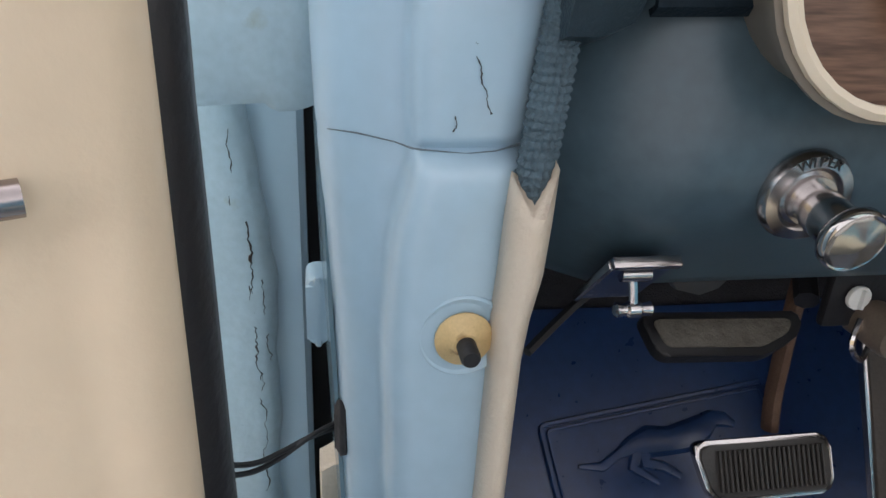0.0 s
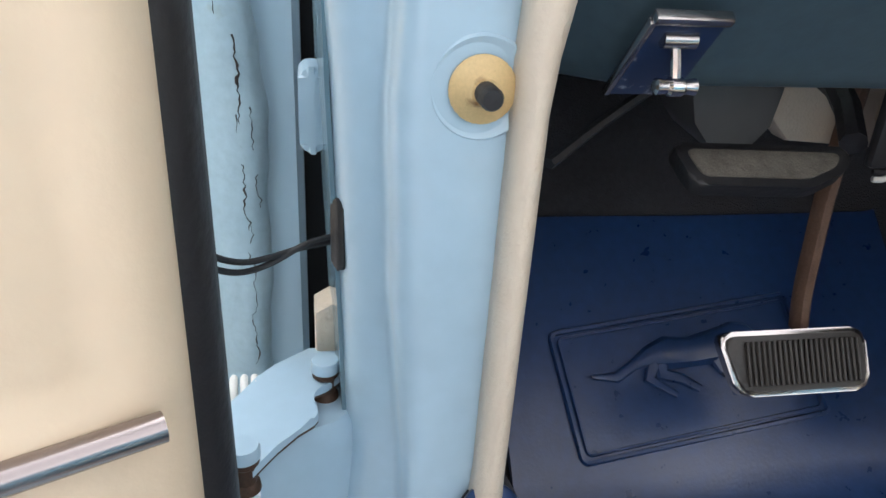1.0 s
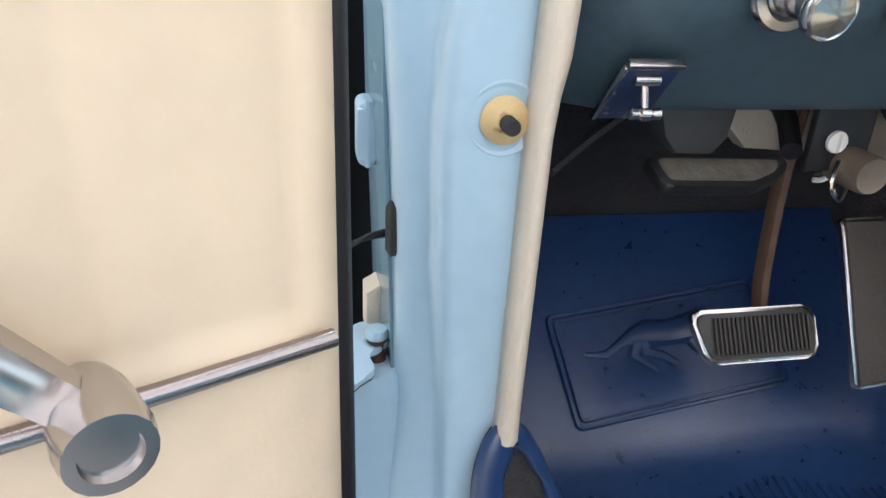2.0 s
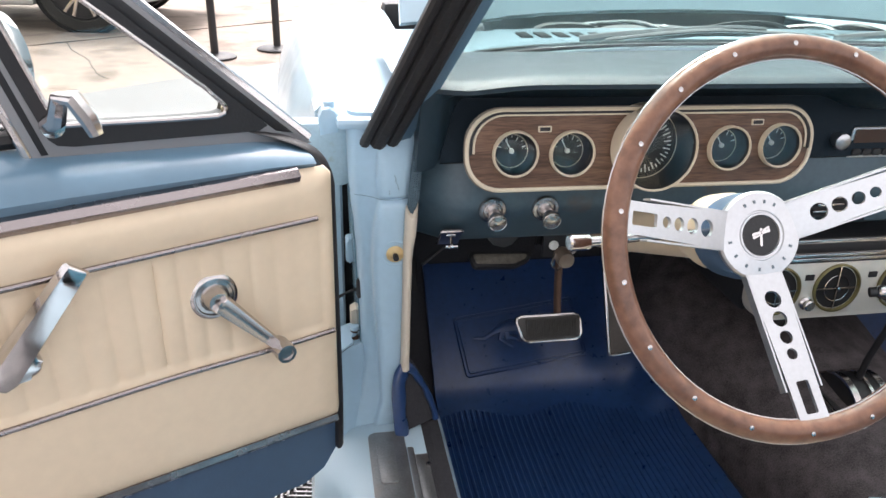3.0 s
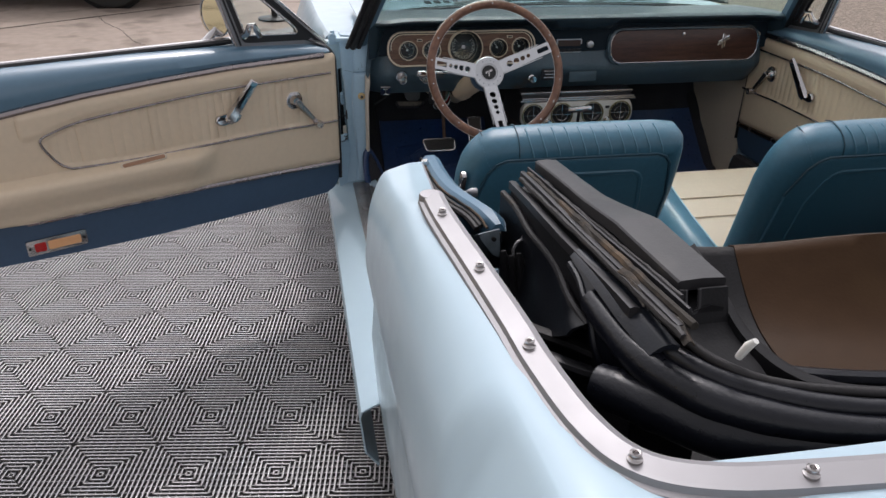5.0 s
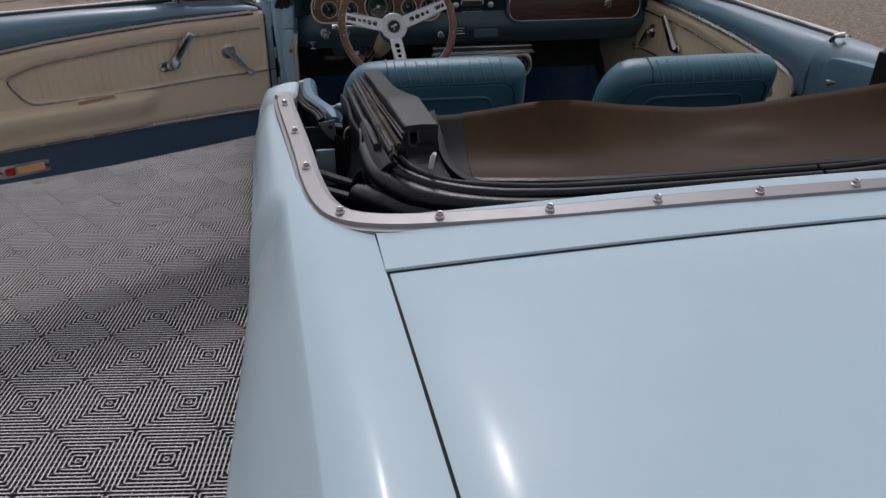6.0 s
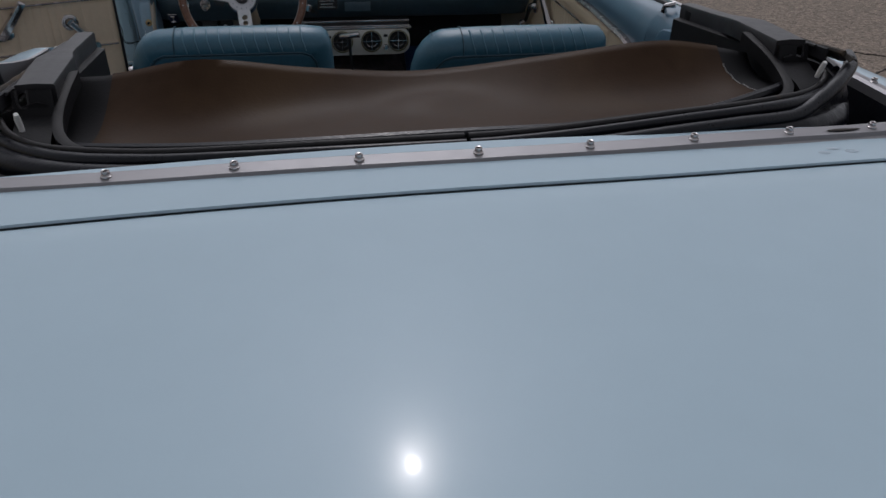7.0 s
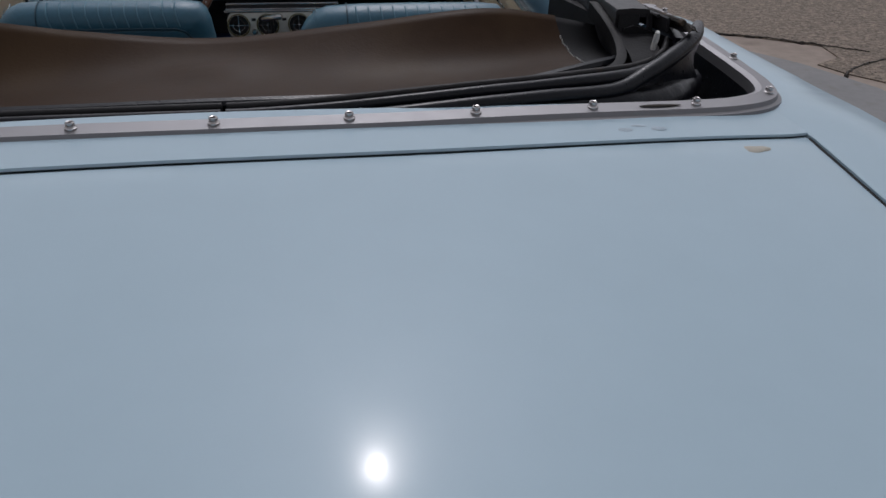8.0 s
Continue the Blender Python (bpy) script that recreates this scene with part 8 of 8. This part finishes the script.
    # bound edge of the side cloth, sweeping from the rail into the rear
    edge = [(-0.553, -1.76, 1.002), (-0.555, -1.83, 0.985), (-0.553, -1.885, 0.966), (-0.535, -1.932, 0.955), (-0.497, -1.962, 0.951), (-0.42, -1.980, 0.953), (-0.25, -1.992, 0.958), (0.0, -1.998, 0.962)]
    line = [p + Vector((0, 0, -lift * smooth(0.5, 0.0, abs(p.x)))) for p in spline([at(*p) for p in edge], 48)]
    b = bmesh.new()
    skin(b, [[p + Vector((-s * -0.006, -0.003, 0.003)), p + Vector((0, 0, 0.0045)), p + Vector((-s * 0.006, 0.006, 0.003)), p + Vector((-s * 0.006, 0.006, -0.02)), p + Vector((-s * -0.006, -0.003, -0.02))] for p in line])
    part("cloth_edge", b, BLACK_MATTE, f, "bound black edge of the side cloth", sharp=50)
    return f


STACK = [folded_stack(-1), folded_stack(1)]


def rear_curtain():
    """Brown inner face of the folded rear curtain between the two stacks."""
    top = [(-0.56, -1.72, 0.985), (-0.486, -1.763, 1.000), (-0.357, -1.813, 1.029), (-0.20, -1.80, 1.008), (-0.025, -1.775, 0.990), (0.18, -1.785, 1.010), (0.361, -1.803, 1.033), (0.470, -1.800, 1.022), (0.56, -1.77, 1.00)]
    low = [(-0.60, -1.86, 0.925), (-0.50, -1.925, 0.938), (-0.36, -1.965, 0.946), (-0.20, -1.985, 0.953), (0.0, -1.99, 0.957), (0.20, -1.985, 0.956), (0.36, -1.970, 0.962), (0.489, -1.930, 0.973), (0.58, -1.87, 0.97)]
    n = 64
    t, l = spline(top, n + 1), spline(low, n + 1)
    def row(f0, j):
        a, c = t[j], l[j]
        p = a + (c - a) * f0
        x = p.x
        p = p + Vector((0, 0.010 * math.sin(math.pi * f0), -0.018 * math.sin(math.pi * f0)))
        d = math.hypot((x + 0.02) / 0.10, (f0 - 0.42) / 0.22)
        p.z += 0.006 * math.exp(-d * d) * math.cos(d * 2.4)
        p.z += 0.004 * math.sin(x * 9 + f0 * 3) * math.sin(math.pi * f0)
        return p
    def patch(j0, j1, name, mt, parent, label, lift=0.0):
        b = bmesh.new()
        rows = []
        for j in range(j0, j1 + 1):
            line = [t[j] + Vector((0, 0.02, -0.035)), t[j] + Vector((0, 0.010, -0.004))] + [row(k / 14, j) for k in range(15)]
            rows.append([p + Vector((0, 0, lift)) for p in line])
        shell(b, rows[::-1], 0.004)
        return part(name, b, mt, parent, label, sharp=70)
    c = patch(7, 57, "rear_curtain", BROWN, CAR, "brown vinyl rear curtain folded into the well", 0.002)
    patch(0, 7, "curtain_side", BLACK_MATTE, c, "grey-black side cloth")
    patch(57, 64, "curtain_side", BLACK_MATTE, c, "grey-black side cloth")
    b = bmesh.new()
    for k in range(26):
        p = row(0.25 + 0.7 * k / 25, 57)
        lathe(b, [(0.0010, 0), (0.0006, 0.0012), (0, 0.0012)], Matrix.Translation(p + Vector((random.uniform(-0.002, 0.002), 0, 0.003))), 6)
    tagged(part("frayed_thread", b, WHITE, c, "frayed pale stitching"), kind="stuff")
    b = bmesh.new()
    tube(b, [p + Vector((0, -0.004, 0.006)) for p in l], 0.008, 8)
    part("curtain_piping", b, BLACK_GLOSS, c)


rear_curtain()


TRIM_BLUE = material("blue_trim_vinyl", (0.075, 0.160, 0.240), 0.42, vary=0.08, scale=6.0, bump=0.15, grain=500)


def quarter_trim(s):
    """Padded inner quarter trim and, behind it, the window slot."""
    b = bmesh.new()
    line = spline([(0.735, -1.10, 0.868), (0.737, -1.128, 0.897), (0.740, -1.20, 0.905), (0.740, -1.26, 0.909), (0.735, -1.33, 0.914), (0.720, -1.39, 0.918), (0.705, -1.445, 0.920), (0.697, -1.480, 0.912)], 26)
    rings = []
    for i, p in enumerate(line):
        w = 0.0165 * (0.55 if i == 0 else 1) * (1 - 0.45 * smooth(22, 25, i))
        low = -0.26 + 0.248 * smooth(12, 20, i)
        rings.append([(s * (p.x + a * w), p.y, p.z + c) for a, c in ((1, -0.022), (1, -0.006), (0.6, 0.0), (-0.3, 0.001), (-0.9, -0.006), (-1.15, min(-0.012, low + 0.006) if low > -0.02 else -0.020), (-1.30, low), (0.2, low))])
    skin(b, rings)
    q = part("quarter_trim", b, TRIM_BLUE, CAR, "metallic blue inner quarter trim")
    b = bmesh.new()
    tube(b, [(s * (p.x + 0.0180), p.y, p.z - 0.005 + 0.0008 * math.sin(2.3 * k)) for k, p in enumerate(line)], 0.0021, 6)
    part("trim_edge", b, TAN_STRIP, q, "worn tan edge of the trim board")
    b = bmesh.new()
    for dx, dz, r in ((0.0215, -0.012, 0.0042), (0.0270, -0.016, 0.0050)):
        tube(b, [(s * (p.x + dx), p.y + 0.004 * math.sin(5.1 * k), p.z + dz) for k, p in enumerate(line) if 5 <= k < 24], r, 7)
    part("trim_felt", b, SEAL, q, "brown-black felt edge")
    b = bmesh.new()
    slab(b, [(-0.016, 0.0), (0.016, 0.006), (0.018, -0.040), (0.006, -0.034), (-0.010, -0.012)], 0.003, axes((s * 0.716, -1.492, 0.905), (-s, 0, 0), (0, 0.12, 1)), 0.001)
    br = part("trim_bracket", b, SEAM_GREY, q, "grey metal bracket at the end of the trim")
    # black disc drawn as the shade in the bracket's hole
    b = single(lathe, [(0.0035, 0), (0.0035, 0.004), (0, 0.0045)], axes((s * 0.709, -1.496, 0.897), (-s, 0, 0), (0, 0.12, 1)), 10)
    part("bracket_hole_shade", b, DARK, br)
    b = bmesh.new()
    box(b, (min(s * 0.742, s * 0.704), -1.520, 0.780), (max(s * 0.742, s * 0.704), -1.512, 0.858), 0.003)
    part("inner_plate", b, PAINT_JAMB, q, "light blue inner body plate")
    b = bmesh.new()
    tube(b, spline([(s * 0.682, -1.520, 0.868), (s * 0.684, -1.515, 0.885), (s * 0.678, -1.512, 0.896), (s * 0.670, -1.510, 0.900), (s * 0.667, -1.508, 0.912)], 16), 0.0024, 7)
    part("wire_hook", b, STEEL_TRIM, q, "bent pale wire hook")
    for k in range(4):
        b = bmesh.new()
        x = s * (0.699 - 0.010 * k)
        tube(b, spline([(x, -1.515 - 0.006 * k, 0.886 - 0.006 * (k % 2)), (x - s * 0.004, -1.525 - 0.008 * k, 0.84), (x - s * 0.002, -1.55 - 0.012 * k, 0.77), (x - s * 0.006, -1.58 - 0.015 * k, 0.68)], 12), [0.004] + [0.0065] * 10 + [0.004], 7)
        part("hanging_fold", b, BLACK_MATTE, q, "black cloth fold hanging in the well")
    b = single(lathe, [(0.004, 0), (0.004, 0.010), (0.007, 0.0125), (0.0088, 0.019), (0.0088, 0.026), (0.0075, 0.029), (0, 0.0295)], axes((s * 0.690, -1.200, 0.845), (0, -s, 0), (0, 0, 1)), 18)
    part("window_knob", b, STEEL_TRIM, q, "dull grey window knob")
    # solid near-black box for the shade inside the window slot
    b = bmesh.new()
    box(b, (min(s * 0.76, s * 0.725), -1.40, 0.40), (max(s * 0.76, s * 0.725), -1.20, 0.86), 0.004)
    part("window_slot_shade", b, DARK, q)
    b = bmesh.new()
    tube(b, [(s * 0.752, -1.16, 0.895), (s * 0.752, -1.20, 0.875), (s * 0.750, -1.25, 0.80)], 0.010, 8)
    part("window_guide", b, WHITE, q, "white plastic window guide")
    b = bmesh.new()
    tube(b, spline([(s * 0.70, -1.42, 0.862), (s * 0.62, -1.46, 0.868), (s * 0.52, -1.48, 0.862), (s * 0.40, -1.50, 0.855)], 14), 0.013, 10)
    part("rear_seat_roll", b, BLACK_GLOSS, CAR, "black vinyl edge roll of the top well")
    # small catch on top of the trim
    b = bmesh.new()
    slab(b, rrect(0.066, 0.024, 0.009), 0.010, axes((s * 0.636, -0.988, 0.776), (0, s * 0.45, 0.9), (0, -s * 0.9, 0.45)), 0.004)
    part("seat_catch", b, CHROME, CAR, "chrome latch plate on the seat back's side")


for side in (-1, 1):
    quarter_trim(side)
# inner side of the passenger's quarter behind the closed door
b = bmesh.new()
rows = []
for i in range(15):
    y = -1.05 - 0.46 * i / 14
    f = smooth(-1.05, -1.45, y)
    rows.append([(0.728 + x * (1 - 0.25 * f), y, z - 0.012 * f * (x < 0.03)) for x, z in ((0.0, 0.42), (-0.006, 0.70), (-0.010, 0.80), (-0.010, 0.868), (-0.002, 0.898), (0.020, 0.925), (0.045, 0.938), (0.062, 0.941))])
shell(b, rows, 0.006)
part("quarter_inner_panel", b, VINYL_DOOR, CAR, "metallic blue painted rear quarter top", sharp=60)
b = bmesh.new()
tube(b, [(0.745, -1.08, 0.930), (0.742, -1.09, 0.946), (0.765, -1.10, 0.950)], [0.009, 0.006, 0.009], 8)
part("window_catch", b, CHROME, CAR)


def striker():
    b = bmesh.new()
    slab(b, rrect(0.03, 0.075, 0.006), 0.010, axes((-0.832, -1.186, 0.60), (1, 0, 0), (0, 0, 1)) @ Matrix.Rotation(math.pi, 4, "Y"), 0.003)
    tube(b, [(-0.838, -1.178, 0.62), (-0.838, -1.160, 0.60), (-0.838, -1.178, 0.575)], 0.007, 8)
    part("door_striker", b, CHROME, CAR, "chrome door striker plate")


striker()

# ---- things beyond the car ----
def boarded_wall():
    """Low cream timber wall at the driver's side of the yard, of level boards."""
    # out of view, added to give the door mirror its striped cream reflection
    b = single(box, (-5.25, -4.0, -0.02), (-5.05, 4.6, 2.4))
    w = tagged(part("wall_west", b, DARK, flat=True), "cream painted timber board wall beside the yard, seen only in the door mirror", "wall", kind="structure")
    board = material("cream_board_paint", (0.68, 0.56, 0.33), 0.6, vary=0.08, scale=3.0, bump=0.15, grain=60)
    for k in range(17):
        b = single(box, (-5.05, -4.0, 0.02 + 0.14 * k), (-5.025, 4.6, 0.148 + 0.14 * k), 0.006, 1)
        part("board", b, board, w)


boarded_wall()


def stanchion(x, y):
    t = thing("stanchion", (x, y, -0.014), "black crowd-barrier post on a round flat base", "post", "barrier posts")
    o = Matrix.Translation((x, y, -0.014))
    part("base", single(lathe, [(0.175, 0), (0.175, 0.012), (0.16, 0.022), (0.05, 0.034), (0.0, 0.036)], o, 32), BLACK, t)
    part("pole", single(lathe, [(0.032, 0.03), (0.032, 0.90), (0.036, 0.91), (0.036, 0.99), (0.030, 1.0), (0, 1.005)], o, 18), BLACK, t)
    part("belt_head", single(lathe, [(0.040, 0.92), (0.042, 0.93), (0.042, 0.975), (0.040, 0.98)], o, 18), RAIL, t)


stanchion(-1.66, 5.40)
stanchion(-1.17, 5.78)


def suv():
    m = Matrix.Translation((-4.33, 7.75, -0.014)) @ Matrix.Rotation(radians(-4), 4, "Z")  # length along x, near side at -y
    t = thing("parked_suv", (-4.33, 7.75, -0.014), "parked silver sport utility vehicle with alloy wheels", "car")
    prof = [(-2.35, 0.45), (-2.30, 0.30), (-1.95, 0.26), (1.95, 0.26), (2.30, 0.34), (2.36, 0.55), (2.32, 0.86), (2.20, 1.00), (1.25, 1.10), (-2.15, 1.12), (-2.36, 1.00), (-2.40, 0.75)]
    b = bmesh.new()
    skin(b, [[(x * k, y, 0.65 + (z - 0.65) * k2) for x, z in prof] for y, k, k2 in ((-0.92, 0.97, 0.94), (-0.95, 0.995, 0.985), (-0.90, 1, 1), (0.90, 1, 1), (0.95, 0.995, 0.985), (0.92, 0.97, 0.94))])
    body = part("body", b, SILVER, t, m=m)
    cab = [(-2.15, 1.10), (1.20, 1.08), (0.45, 1.70), (-0.2, 1.78), (-1.9, 1.74)]
    b = bmesh.new()
    skin(b, [[(x, y * (1 if z < 1.2 else 0.84), z) for x, z in cab] for y in (-0.86, 0.86)])
    part("cabin", b, SILVER, t, m=m)
    for s in (-1, 1):
        for x0, x1, x2, x3 in ((0.1, 0.95, 0.42, 0.1), (-0.9, 0.02, 0.02, -0.9), (-1.9, -0.98, -0.98, -1.8)):
            b = bmesh.new()
            shell(b, [[(x0, s * 0.872, 1.14), (x1, s * 0.872, 1.14)], [(x3, s * 0.745, 1.66), (x2, s * 0.745, 1.66)]], 0.006 * s)
            part("window", b, BLACK_GLOSS, t, m=m)
        b = single(box, (-1.0, s * 0.96 - 0.05, 0.24), (1.0, s * 0.96 + 0.05, 0.32), 0.02)
        part("side_step", b, SILVER, t, m=m)
        b = single(box, (-1.05, s * 0.955 - 0.01, 0.33), (1.05, s * 0.955 + 0.01, 0.46), 0.008)
        part("sill_cladding", b, BLACK, t, m=m)
        for x in (-1.42, 1.43):
            b = bmesh.new()
            arch = [(x + 0.50 * math.cos(a), 0.40 + 0.50 * math.sin(a)) for a in [math.pi * k / 16 for k in range(17)]]
            tube(b, [(p, s * 0.945, q) for p, q in arch], 0.035, 8)
            part("wheel_arch", b, BLACK, t, m=m)
            # black disc for the shade inside the wheel arch
            b = single(lathe, [(0.46, -0.02), (0.46, 0.004), (0.0, 0.004)], axes((x, s * 0.945, 0.42), (1, 0, 0), (0, 0, 1)) @ (Matrix.Identity(4) if s < 0 else Matrix.Rotation(math.pi, 4, "Y")), 32)
            part("arch_well_shade", b, DARK, t, m=m)
            wm = axes((x, s * 0.94, 0.40), (1, 0, 0), (0, 0, 1)) @ (Matrix.Identity(4) if s < 0 else Matrix.Rotation(math.pi, 4, "Y"))
            b = single(lathe, [(0.28, -0.2), (0.39, -0.2), (0.40, -0.15), (0.40, 0.03), (0.385, 0.055), (0.30, 0.06), (0.285, 0.04)], wm, 40)
            w = part("wheel", b, TYRE, t, m=m)
            b = single(lathe, [(0.285, 0.045), (0.275, 0.055), (0.262, 0.03), (0.255, -0.05), (0.0, -0.06)], wm, 40)
            part("rim", b, RAIL, w, m=m)
            for k in range(6):
                for d in (-0.16, 0.16):
                    b = bmesh.new()
                    a = 2 * math.pi * k / 6
                    p0, p1 = Vector((0.06 * math.cos(a), 0.06 * math.sin(a), 0.035)), Vector((0.268 * math.cos(a + d), 0.268 * math.sin(a + d), 0.045))
                    tube(b, [p0, (p0 + p1) / 2 + Vector((0, 0, 0.008)), p1], [0.024, 0.019, 0.020], 8, flat=0.6)
                    part("alloy_spoke", b, CHROME_WORN, w, m=m @ wm)
            b = single(lathe, [(0.075, 0.03), (0.07, 0.05), (0.03, 0.055), (0, 0.055)], wm, 24)
            part("wheel_cap", b, CHROME_WORN, w, m=m)
    b = single(box, (2.2, -0.80, 0.36), (2.42, 0.80, 0.60), 0.05)
    part("bumper", b, RAIL, t, m=m)


suv()

tile_mat()
